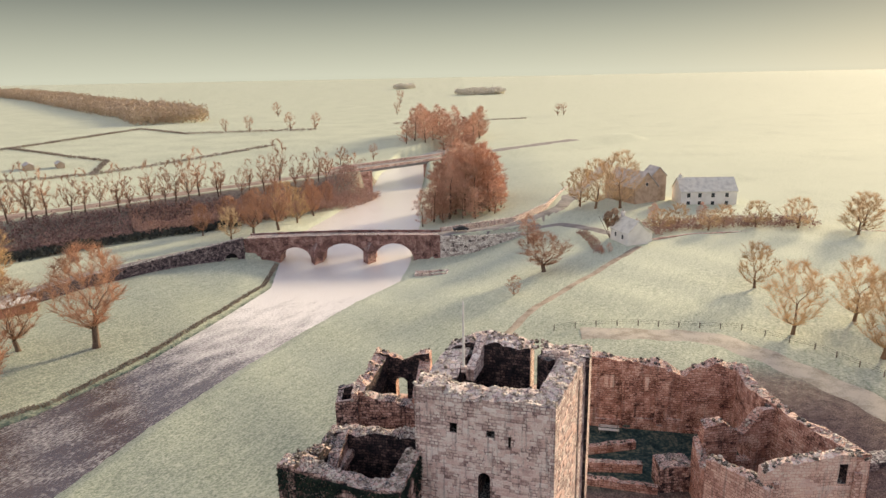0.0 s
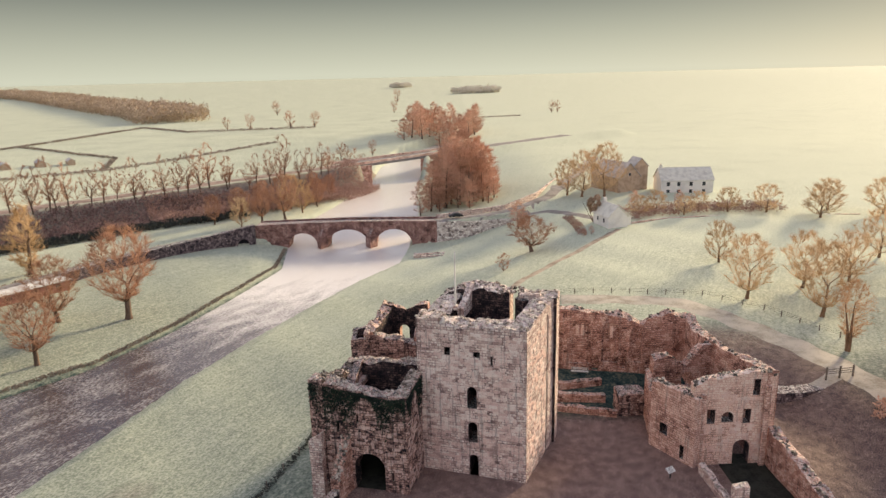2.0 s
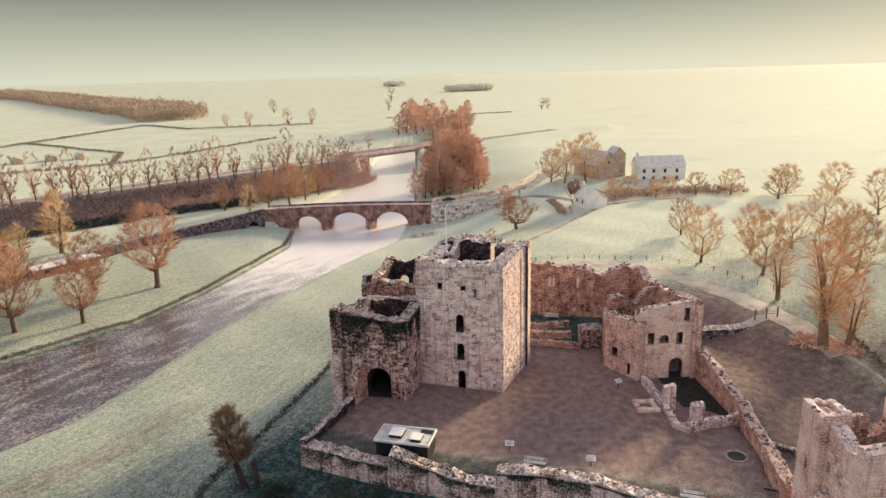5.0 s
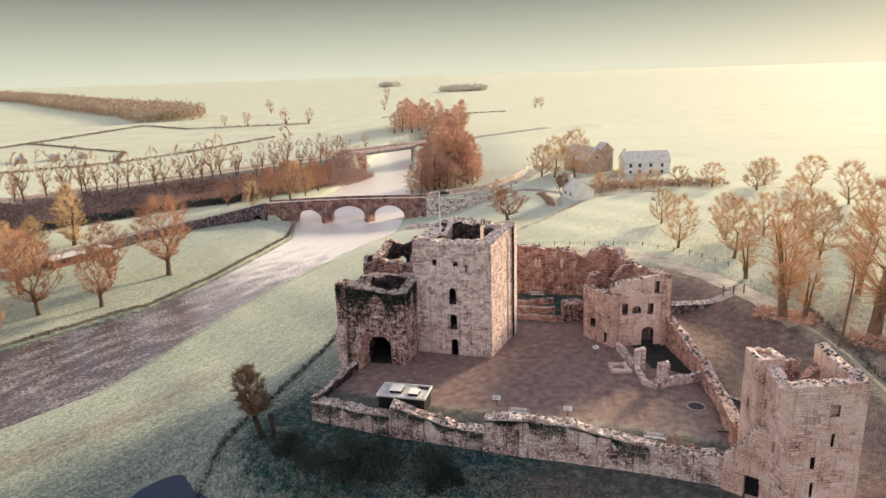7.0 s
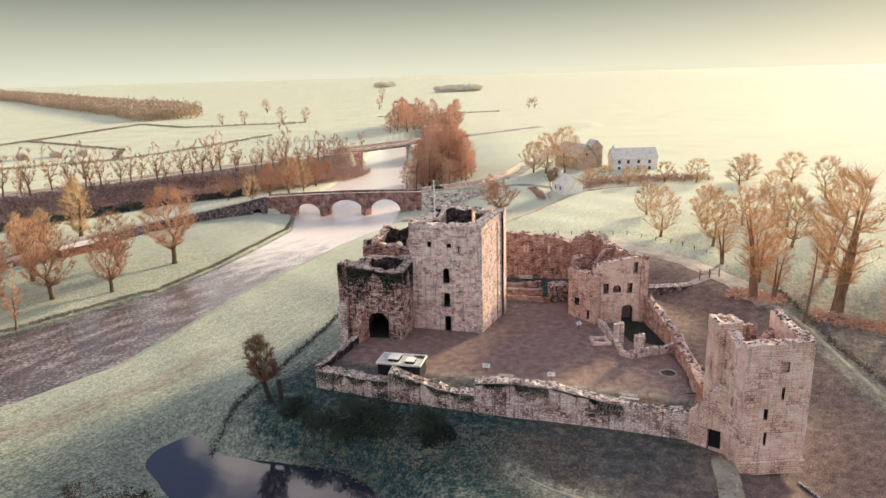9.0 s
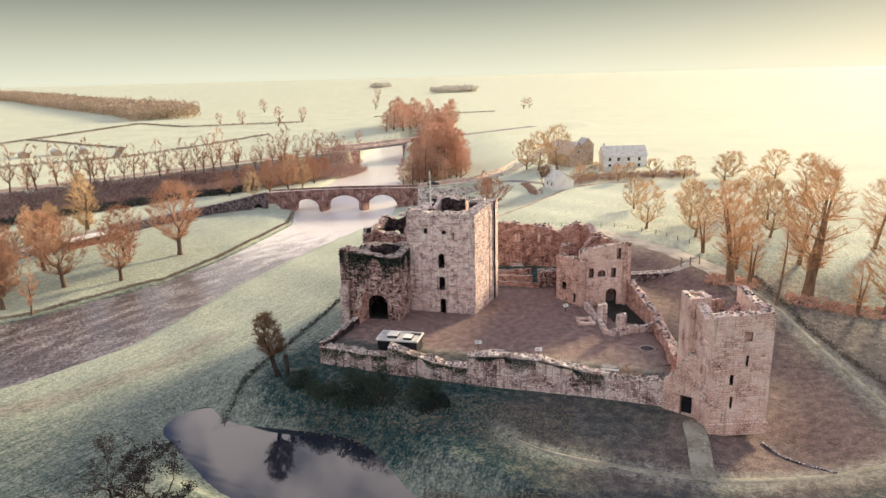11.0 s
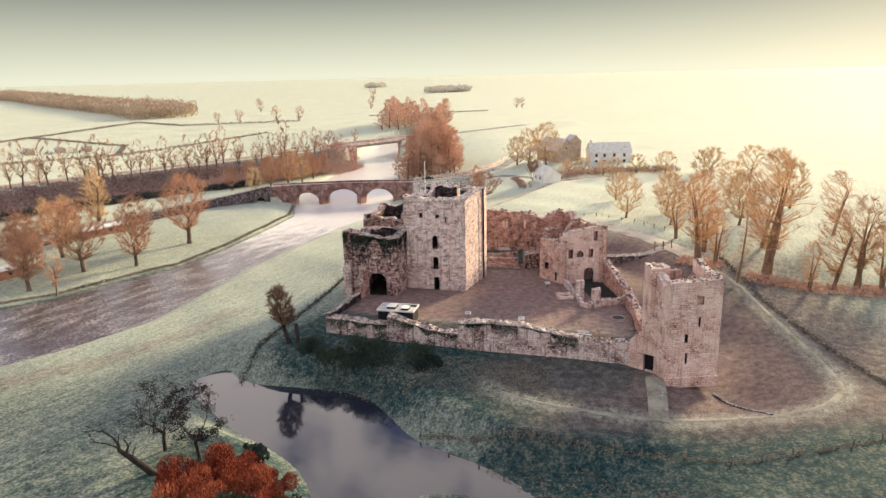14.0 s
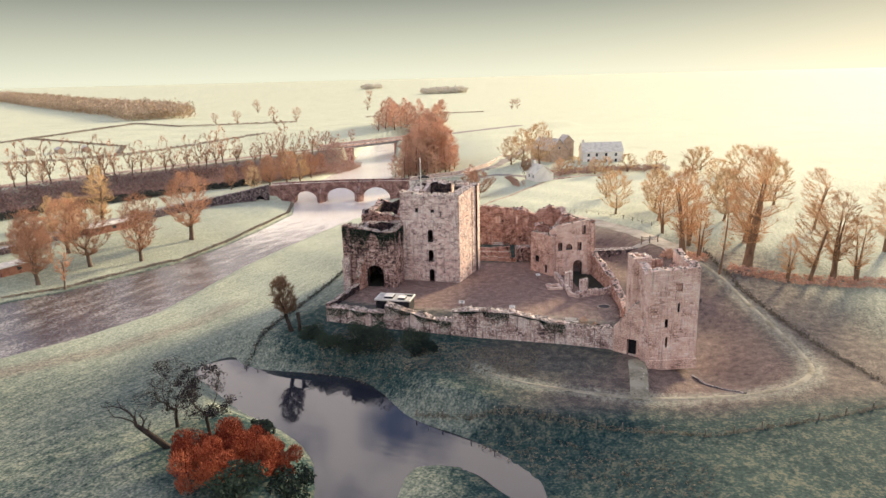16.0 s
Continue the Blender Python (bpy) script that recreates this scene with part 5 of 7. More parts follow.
# ---- trees ----
def grow(seed, h, r, bole=0.25, width=0.4, reach=120, fill=0.55, form=(1.2, 0.5), trunk=0.6, forks=1, lean=0.0, twigs=14, twig_len=0.07, twig_w=0.015, droop=0.0, lift=0.35, weave=0.75, tip=0.012, leaf=0.0, rise=0.3, hang=1.2, leader=0.5):
    """A crown grown towards points spread through its volume: branches as tapered tubes, twigs as thin spikes.
    bole: clear stem; width: the crown's radius; form: where it is widest and how round; reach: how many branch ends."""
    rnd = random.Random(seed)
    nodes, parent, run, ways = [], [], [], []

    def add(p, q, cost=1.0):
        nodes.append(p)
        parent.append(q)
        run.append(0.0 if q < 0 else run[q] + (p - nodes[q]).length * cost)
        ways.append(Vector((0, 0, 1)) if q < 0 else (p - nodes[q]).normalized())
        return len(nodes) - 1

    for f in range(forks):
        off = Vector((rnd.uniform(-0.35, 0.35), rnd.uniform(-0.35, 0.35), 0)) if forks > 1 else Vector((0, 0, 0))
        k, p = add(off + Vector((0, 0, -0.3)), -1), off + Vector((0, 0, -0.3))
        tilt = Vector((lean + off.x * 0.5, off.y * 0.5, 1))
        for _ in range(6):
            tilt = tilt + Vector((rnd.uniform(-1, 1), rnd.uniform(-1, 1), 0)) * 0.09
            p = p + tilt.normalized() * (h * trunk + 0.3) / 6
            k = add(p, k, leader)
    goals = []
    while len(goals) < reach:
        u = rnd.random()
        t = 2 * math.pi * rnd.random()
        out = math.sin(math.pi * u ** form[0]) ** form[1]
        q = width * h * out * (fill + (1 - fill) * rnd.random()) ** 0.5 * rnd.uniform(0.25, 1.0) ** 0.5
        bump = 1 + 0.45 * noise.noise(Vector((math.cos(t) * 1.6, math.sin(t) * 1.6, u * 3 + seed)))
        z = h * (bole + (1 - bole) * u)
        goals.append(Vector((math.cos(t) * q * bump + lean * z, math.sin(t) * q * bump, z * (0.97 + 0.03 * bump))))
    goals.sort(key=lambda g: (g - nodes[0]).length)
    ends = []
    for g in goals:
        P = np.array([tuple(n) for n in nodes])
        d = np.linalg.norm(P - np.array(tuple(g)), axis=1)
        below = np.maximum(0, P[:, 2] - g.z)
        low = np.where(P[:, 2] < h * bole * 0.75, h, 0)
        k = int(np.argmin(d + weave * np.array(run) + hang * below + low))
        a, gap = nodes[k], (g - nodes[k]).length
        n = max(2, int(gap / (h * 0.055)))
        first = (ways[k] * rise + (g - a).normalized()).normalized()
        bend = a + first * gap * 0.45
        for i in range(1, n + 1):
            t = i / n
            p = a * (1 - t) ** 2 + bend * (2 * t * (1 - t)) + g * t * t
            if i < n:
                p = p + Vector((rnd.uniform(-1, 1), rnd.uniform(-1, 1), rnd.uniform(-1, 1))) * gap * 0.045
            k = add(p, k)
        ends.append(k)
    # each length of wood counts its ends, so stems thicken downwards
    load = [0.0] * len(nodes)
    for k in ends:
        while k >= 0:
            load[k] += 1
            k = parent[k]
    most = max(load)
    rad = [max(tip, r * (max(1.0, w) / most) ** 0.56 * (1 - 0.7 * min(1.0, max(0.0, p.z / h)))) for w, p in zip(load, nodes)]
    wv, wf, tv, tf = [], [], [], []
    for k, q in enumerate(parent):
        if q < 0 or (load[k] == 0 and nodes[k].z > h * bole):
            continue
        r0, r1 = min(rad[q], rad[k] * 1.6), rad[k]
        if parent[q] < 0:
            r0 = rad[k] * 1.35
        d = ways[k]
        a = d.orthogonal().normalized()
        b = d.cross(a)
        sides = 8 if r0 > r * 0.6 else 5 if r0 > r * 0.25 else 3
        pv, pf = (tv, tf) if r1 < r * 0.16 else (wv, wf)
        m = len(pv)
        for p, w in ((nodes[q], r0), (nodes[k] + d * r1 * 0.3, r1)):
            for i in range(sides):
                t = 2 * math.pi * i / sides
                pv.append(tuple(p + (a * math.cos(t) + b * math.sin(t)) * w))
        for i in range(sides):
            i2 = (i + 1) % sides
            pf.append((m + i, m + i2, m + sides + i2, m + sides + i))
    outer = [k for k in range(len(nodes)) if 0 < load[k] <= 3 and nodes[k].z > h * bole]
    for k in ends if leaf else ():
        # small leaves in loose clumps at the branch ends
        c, q = nodes[k], h * twig_len * rnd.uniform(0.5, 1.2)
        for _ in range(twigs):
            p = c + Vector((rnd.gauss(0, 1), rnd.gauss(0, 1), rnd.gauss(0, 0.6))) * q
            a = Vector((rnd.gauss(0, 1), rnd.gauss(0, 1), rnd.gauss(0, 0.7))).normalized()
            b, w = a.orthogonal().normalized(), leaf * rnd.uniform(0.5, 1.3)
            m = len(tv)
            tv.extend((tuple(p - a * w), tuple(p + b * w * 0.6), tuple(p + a * w), tuple(p - b * w * 0.6)))
            tf.append((m, m + 1, m + 2, m + 3))
    for _ in range(0 if leaf else twigs * len(ends)):
        k = rnd.choice(ends) if rnd.random() < 0.55 else rnd.choice(outer)
        t = rnd.uniform(0, 2 * math.pi)
        d = (ways[k] * 0.7 + Vector((math.cos(t), math.sin(t), rnd.uniform(-0.5, 0.7) + lift - droop)) * 0.85).normalized()
        p = nodes[k].lerp(nodes[parent[k]], rnd.random())
        length, w = h * twig_len * rnd.uniform(0.45, 1.25), twig_w * rnd.uniform(0.6, 1.2)
        a = d.orthogonal().normalized()
        b = d.cross(a)
        m = len(tv)
        for t in (0, 2.1, 4.2):
            tv.append(tuple(p + (a * math.cos(t) + b * math.sin(t)) * w))
        tv.append(tuple(p + d * length))
        tf.extend(((m, m + 1, m + 3), (m + 1, m + 2, m + 3), (m + 2, m, m + 3)))
    return wv, wf, tv, tf


TEMPLATES = {}


def tree_kind(kind, name, label, category, wood, twig, **kw):
    wv, wf, tv, tf = grow(**kw)
    a, b = bpy.data.meshes.new("trunk"), bpy.data.meshes.new("crown")
    a.from_pydata(wv, [], wf)
    b.from_pydata(tv, [], tf)
    a.materials.append(wood)
    b.materials.append(twig)
    a.polygons.foreach_set("use_smooth", np.ones(len(a.polygons), bool))
    TEMPLATES[kind] = (name, label, category, a, b, kw["h"])


def plant(kind, x, y, h, group, rnd, label="", z=None, squash=1.0):
    name, text, category, a, b, h0 = TEMPLATES[kind]
    ob = thing(name, label or text, category, group)
    s = h / h0
    ob.location = (x, y, (ground_at(x, y) if z is None else z) - 0.05)
    ob.rotation_euler = (0, 0, rnd.uniform(0, 6.28))
    ob.scale = (s * squash, s * squash, s)
    for nm, me in (("trunk", a), ("crown", b)):
        o = new(nm, me)
        o.parent = ob
    return ob


tree_kind("broad", "bare_tree", "broad bare winter tree with orange-brown twigs", "tree", BARK, TWIG, seed=3, h=16, r=0.56, bole=0.2, width=0.4, trunk=0.36, leader=0.8, rise=0.4, reach=260, twigs=20, twig_len=0.115, twig_w=0.025)
tree_kind("broad_b", "bare_tree", "broad bare winter tree with orange-brown twigs", "tree", BARK, TWIG, seed=4, h=16, r=0.52, bole=0.18, width=0.42, leader=0.9, rise=0.4, reach=240, twigs=20, trunk=0.3, twig_len=0.115, twig_w=0.025, form=(1.1, 0.5))
tree_kind("broad2", "bare_tree", "spreading bare winter tree in low sun", "tree", BARK_PALE, TWIG_GOLD, seed=8, h=16, r=0.42, bole=0.14, width=0.4, trunk=0.4, leader=0.8, rise=0.5, form=(1.15, 0.42), reach=280, twigs=20, twig_len=0.1, twig_w=0.024)
tree_kind("meadow", "bare_tree", "rounded bare tree hazed in low sun", "tree", BARK_PALE, TWIG_GOLD, seed=18, h=10, r=0.3, bole=0.1, width=0.46, trunk=0.35, leader=0.8, rise=0.5, form=(1.1, 0.42), reach=100, twigs=22, twig_len=0.12, twig_w=0.032, tip=0.02)
tree_kind("far", "bare_tree", "bare winter tree standing alone in frosted fields", "tree", BARK, TWIG, seed=9, h=14, r=0.4, bole=0.12, width=0.4, reach=70, twigs=14, twig_len=0.1, twig_w=0.06, tip=0.05)
tree_kind("slim", "bare_tree", "slender bare roadside tree", "tree", BARK, TWIG, seed=13, h=12, r=0.2, bole=0.16, width=0.22, reach=60, twigs=18, trunk=0.5, leader=0.7, rise=0.4, form=(1.35, 0.6), twig_len=0.09, twig_w=0.028, lift=0.6)
tree_kind("slim2", "bare_tree", "slender bare roadside tree", "tree", BARK, TWIG, seed=14, h=12, r=0.22, bole=0.2, width=0.29, reach=64, twigs=18, trunk=0.4, leader=0.8, rise=0.4, form=(1.3, 0.55), twig_len=0.09, twig_w=0.028, lift=0.6)
tree_kind("poplar", "golden_tree", "upright willow with golden winter twigs", "tree", BARK, TWIG_GOLD, seed=21, h=14, r=0.4, bole=0.05, width=0.3, reach=180, twigs=24, trunk=0.5, form=(0.9, 0.7), fill=0.2, twig_w=0.024, twig_len=0.1, lift=0.9)
tree_kind("russet", "russet_tree", "dense russet-twigged tree of the grove", "tree", BARK, TWIG_RED, seed=27, h=20, r=0.34, bole=0.08, width=0.3, reach=110, twigs=19, fill=0.3, twig_len=0.1, twig_w=0.055, form=(0.8, 0.6), tip=0.03)
tree_kind("russet2", "russet_tree", "dense russet-twigged tree of the grove", "tree", BARK, TWIG_RED, seed=29, h=20, r=0.34, bole=0.06, width=0.33, reach=110, twigs=19, fill=0.3, twig_len=0.1, twig_w=0.055, form=(0.75, 0.6), tip=0.03)
tree_kind("great", "great_tree", "tall old tree, bare and broken, beside the ditch", "tree", BARK_PALE, TWIG_AMBER, seed=33, h=22, r=0.7, bole=0.2, width=0.27, rise=0.4, hang=0.9, leader=0.5, reach=280, twigs=18, trunk=0.86, forks=2, form=(1.15, 0.45), weave=0.9, twig_w=0.02, twig_len=0.08)
tree_kind("great2", "great_tree", "tall bare tree with hanging branches", "tree", BARK_PALE, TWIG_AMBER, seed=37, h=20, r=0.5, bole=0.18, width=0.27, rise=0.4, hang=0.8, leader=0.5, reach=240, twigs=18, trunk=0.7, forks=2, form=(1.2, 0.5), twig_w=0.02, twig_len=0.075, droop=0.2, weave=0.9)
tree_kind("leaning", "great_tree", "thin bare tree leaning over the footpath", "tree", BARK_PALE, TWIG_AMBER, seed=39, h=17, r=0.24, bole=0.3, width=0.16, rise=0.0, hang=0.1, leader=0.05, reach=90, twigs=14, trunk=0.95, form=(0.9, 0.7), twig_w=0.018, twig_len=0.06, weave=0.9, lean=0.17)
tree_kind("alder", "alder_tree", "dark open-crowned alder above the pond", "tree", BARK_DARK, ALDER, seed=46, h=11, r=0.3, bole=0.3, width=0.47, reach=70, twigs=62, trunk=0.22, fill=0.5, form=(1.0, 0.45), weave=0.45, twig_len=0.042, leaf=0.13, tip=0.03, lift=0.2, rise=0.5)
tree_kind("thorn", "thorn_bush", "low bare thorn bush", "bush", BARK, TWIG, seed=51, h=4, r=0.12, bole=0.08, width=0.5, reach=90, twigs=16, trunk=0.25, twig_len=0.12, twig_w=0.016, tip=0.008)


def foliage_bush(name, x, y, r, h, mat, label, category, group, seed, leaves, size, z=None, up=0.0):
    """A bush: short stems under a ragged crown of many leaf clumps."""
    rnd = random.Random(seed)
    z = ground_at(x, y) if z is None else z
    ob = thing(name, label, category, group, pose(x, y, z))
    bm = bmesh.new()
    for i in range(6):
        t = rnd.uniform(0, 6.28)
        m = pose(math.cos(t) * r * 0.12, math.sin(t) * r * 0.12, -0.1, rnd.uniform(-28, 28), rnd.uniform(-28, 28), 0)
        cylinder(0.1, 0.03, 0, h * 0.75, 5, m, bm)
    part("stems", bm, BARK, ob)
    lobes = [(Vector((rnd.uniform(-0.75, 0.75) * r, rnd.uniform(-0.75, 0.75) * r, h * rnd.uniform(0.25, 0.85))), rnd.uniform(0.28, 0.5) * r) for _ in range(14)]
    vs, fs = [], []
    for _ in range(leaves):
        c, q = rnd.choice(lobes)
        d = Vector((rnd.gauss(0, 1), rnd.gauss(0, 1), rnd.gauss(0, 1))).normalized()
        p = c + d * q * rnd.uniform(0.55, 1.05)
        p.z = max(0.05, p.z)
        a = Vector((rnd.gauss(0, 1), rnd.gauss(0, 1), rnd.gauss(0, 1))).normalized()
        if up:
            a = (a + Vector((d.x, d.y, 2.0)) * up).normalized()
        b = a.orthogonal().normalized()
        s, slim = size * rnd.uniform(0.5, 1.2) * (1 + up), 0.5 / (1 + 2 * up)
        k = len(vs)
        vs += [tuple(p - a * s), tuple(p + b * s * slim - a * 0.1 * s), tuple(p + a * s), tuple(p - b * s * slim + d * s * 0.15)]
        fs.append((k, k + 1, k + 2, k + 3))
    mesh_part("crown", vs, fs, mat, ob)
    return ob


def thicket(name, pts, width, h, mat, label, category, seed, density, blade=0.5, loose=False):
    """A band of hedge or far wood as one body of many upright ragged sprays."""
    rnd = random.Random(seed)
    vs, fs = [], []
    for (x0, y0), (x1, y1) in zip(pts, pts[1:]):
        length = math.hypot(x1 - x0, y1 - y0)
        ux, uy = (x1 - x0) / length, (y1 - y0) / length
        n = int(length * density)
        S = np.array([rnd.uniform(0, length) for _ in range(n)])
        Q = np.array([rnd.uniform(-0.5, 0.5) * width for _ in range(n)])
        X, Y = x0 + ux * S - uy * Q, y0 + uy * S + ux * Q
        Z = height(X, Y)
        for x, y, z in zip(X, Y, Z):
            hh = h * rnd.uniform(0.55, 1.1) * (0.8 + 0.4 * noise.noise(Vector((x, y, seed)) * (0.5 / max(h, 1) * 2)))
            for _ in range(3):
                if loose:
                    a = Vector((rnd.gauss(0, 1), rnd.gauss(0, 1), rnd.gauss(0.5, 0.8))).normalized()
                    b = a.orthogonal().normalized()
                    s = blade * rnd.uniform(0.4, 1.2)
                    p = Vector((x + rnd.uniform(-1, 1) * blade, y + rnd.uniform(-1, 1) * blade, z + hh * math.sqrt(rnd.random()) * 0.9))
                    k = len(vs)
                    vs += [tuple(p - a * s), tuple(p + b * s * 0.35), tuple(p + a * s), tuple(p - b * s * 0.35)]
                    fs.append((k, k + 1, k + 2, k + 3))
                    continue
                a = rnd.uniform(0, 6.28)
                w = blade * rnd.uniform(0.5, 1.2)
                dx, dy = math.cos(a) * w, math.sin(a) * w
                ox, oy, oz = rnd.uniform(-w, w) * 1.5, rnd.uniform(-w, w) * 1.5, rnd.uniform(0, 0.45) * hh
                k = len(vs)
                vs += [(x + ox - dx * 0.3, y + oy - dy * 0.3, z + oz * 0.6 - 0.1), (x + ox + dx, y + oy + dy, z + oz + hh * 0.35), (x + ox + dx * 0.2, y + oy + dy * 0.2, z + oz + hh * 0.62), (x + ox - dx * 0.9, y + oy - dy * 0.9, z + oz + hh * 0.4)]
                fs.append((k, k + 1, k + 2, k + 3))
    return tagged(mesh_part(name, vs, fs, mat), label, category, kind="stuff")


rnd = random.Random(5)
LEFT_TREES = [("broad", -69.6, 70.5, 19.5), ("broad_b", -86, 43, 17), ("broad", -75, 47.5, 13.5), ("broad_b", -83.5, 69, 14), ("slim", -83.8, 26, 12.5), ("broad", -91.5, 29, 14),
              ("broad", -99, 58, 15), ("broad", -97, 38, 14), ("broad", -104, 50, 14)]
for k, x, y, h in LEFT_TREES:
    plant(k, x, y, h, "trees on the river meadow", rnd)
for x, y, h in ((-111, 104, 18), (-105, 74, 14), (-116, 82, 12), (-120, 100, 10)):
    plant("poplar", x, y, h, "golden willows by the lane", rnd, squash=1.2)
# rows along the embankment
for i in range(30):
    t = i / 29
    x, y = -152 + 96 * t + rnd.uniform(-2, 2), 128 + 94 * t + rnd.uniform(-2, 2)
    plant(("slim", "slim2")[i % 2], x, y, rnd.uniform(10, 17), "roadside trees on the embankment", rnd)
for i in range(24):
    t = i / 23
    x, y = -158 + 112 * t + rnd.uniform(-2, 2), 158 + 118 * t + rnd.uniform(-2, 2)
    plant(("slim2", "slim")[i % 2], x, y, rnd.uniform(9, 14), "roadside trees on the embankment", rnd)
for x, y, h in ((-71, 152, 9), (-66, 158, 12), (-60, 165, 14), (-57, 178, 11), (-63, 186, 12), (-54, 190, 10), (-70, 176, 11), (-76, 166, 10), (-52, 204, 9), (-58, 205, 10), (-82, 158, 9)):
    plant(("broad_b", "meadow")[int(x) % 2], x, y, h * 1.1, "small trees below the embankment", rnd, squash=0.9)
for i in range(22):
    x, y = -10.5 + 22 * ((i * 0.618) % 1), 177 + 30 * (i / 22)
    plant(("russet", "russet2")[i % 2], x, y, (12.5 + 11.5 * max(0.0, 1 - ((x - 0.5) / 13) ** 2)) * rnd.uniform(0.88, 1.05), "grove beside the river", rnd, squash=1.05)
for i in range(12):
    x, y = -14 + 28 * ((i * 0.618) % 1), 172 + 18 * (i / 12)
    plant(("russet", "russet2")[i % 2], x, y, rnd.uniform(7, 12), "grove beside the river", rnd, "young russet tree at the grove's edge", squash=1.1)
for i in range(30):
    x, y = -36 + 50 * ((i * 0.618) % 1), 390 + 80 * (i / 30)
    plant(("russet", "russet2")[i % 2], x, y, rnd.uniform(14, 22), "far grove beside the river", rnd, "far russet tree of the further grove", squash=1.35)
for k, x, y, h in (("far", -62, 296, 13), ("far", -50, 332, 9), ("far", -68, 290, 8), ("far", -139, 506, 15), ("far", -170, 498, 13), ("far", -190, 500, 11), ("far", -120, 512, 14), ("far", -200, 700, 16), ("far", -70, 700, 14),
                   ("far", 95, 640, 12), ("far", 102, 648, 12), ("far", -90, 980, 20)):
    plant(k, x, y, h, "lone trees in the far fields", rnd)
# by the lane and the farm
for k, x, y, h in (("broad2", 40, 160, 15), ("broad2", 47, 158, 17), ("meadow", 36, 165, 12)):
    plant(k, x, y, h, "trees by the farm", rnd, "bare golden tree beside the farm")
for x, y, h in ((50, 127, 6), (56, 131, 6.5), (63, 128, 5.5), (68, 131, 6), (76, 130, 7), (86, 128, 8), (97, 120, 9), (104, 130, 9), (116, 124, 10)):
    plant("meadow", x, y, h, "trees behind the cottage garden", rnd, "low golden-brown tree behind the cottage garden", squash=1.35)
plant("broad_b", 17.3, 101.5, 9.0, "", rnd, "spreading bare tree alone on the meadow", squash=1.7)
plant("thorn", 9.2, 84.3, 4.2, "", rnd, squash=0.9)
for k, x, y, h in (("broad2", 51.6, 57.2, 12), ("broad2", 60.3, 47.8, 13), ("meadow", 55, 80, 9), ("broad2", 64.2, 62.5, 11), ("meadow", 74.5, 65.4, 10), ("meadow", 84, 62, 11), ("broad2", 76, 44, 13), ("meadow", 98, 62, 13), ("meadow", 112, 96, 12), ("meadow", 90, 82, 11)):
    plant(k, x, y, h, "trees on the east meadow", rnd, "bare golden tree on the east meadow")
for k, x, y, h in (("great", 54.3, 13.4, 19.5), ("great2", 57.3, 13.0, 11.5), ("great", 65, 7.2, 24), ("great2", 58.5, 21.5, 14), ("great2", 71.5, 23, 15), ("great2", 69.4, -0.5, 9.5), ("great2", 73.6, -0.8, 15.5), ("great", 79, 0.6, 17),
                   ("great2", 82.4, -1.4, 13), ("great2", 98, 14, 16), ("great2", 93, 33, 15), ("great2", 56.5, 33, 11)):
    plant(k, x, y, h, "old trees beyond the ditch", rnd)
leaning = plant("leaning", 58, 4, 17, "old trees beyond the ditch", rnd)
leaning.rotation_euler = (0, 0, 0)


tree_kind("pollard", "pollard_tree", "lopped pollard with a round head of thin shoots", "tree", BARK_DARK, SHOOTS, seed=43, h=9.6, r=0.42, bole=0.36, width=0.25, reach=210, twigs=30, trunk=0.62, fill=0.55, form=(1.0, 0.42), rise=0.3, leader=0.7, lean=-0.14, twig_len=0.11, twig_w=0.02)
pollard = plant("pollard", -24.0, -13.7, 9.6, "", rnd)
pollard.rotation_euler = (0, 0, 0)
bm = cylinder(0.36, 0.3, -0.3, 1.6, 9, pose(1.4, -0.3, 0, 0, 3, 0))
cylinder(0.3, 0.34, 0, 2.0, 9, pose(1.48, -0.3, 1.5, 0, -5, 0), bm)
part("stub", bm, BARK_DARK, pollard, "lopped dark stub of a second stem")
plant("alder", -32.5, -45.5, 9.2, "alders by the pond", rnd)
plant("alder", -27.6, -48.0, 9.2, "alders by the pond", rnd)
tree_kind("dead", "dead_tree", "dead leaning tree with snapped dark branches", "tree", BARK_DARK, ALDER, seed=61, h=5.4, r=0.34, bole=0.35, width=0.3, reach=14, twigs=8, trunk=0.7, twig_w=0.02, twig_len=0.08, lean=-0.9)
dead = plant("dead", -31.5, -50.5, 7, "", rnd)
dead.rotation_euler = (0, 0, 0.25)
for i, (x, y, r, h) in enumerate(((-26.8, -54.5, 2.9, 3.6), (-22.5, -53.5, 3.0, 4.0), (-24.5, -58.5, 3.3, 4.2), (-20, -57.5, 2.7, 3.6), (-17.4, -55.4, 2.2, 2.8))):
    foliage_bush("orange_tree", x, y, r, h, LEAF_ORANGE, "rounded tree in bright orange leaf by the pond", "tree", "orange trees by the pond", 300 + i, 10000, 0.115, up=0.8)
for i, (x, y, r, h) in enumerate(((-20.5, -62, 3.2, 3.8), (-21, -49.5, 1.6, 2.0), (-15.8, -58.5, 2.4, 2.4))):
    foliage_bush("dark_bush", x, y, r, h, LEAF_DARK, "dark evergreen bush by the pond", "bush", "dark bushes by the pond", 320 + i, 1500, 0.24)
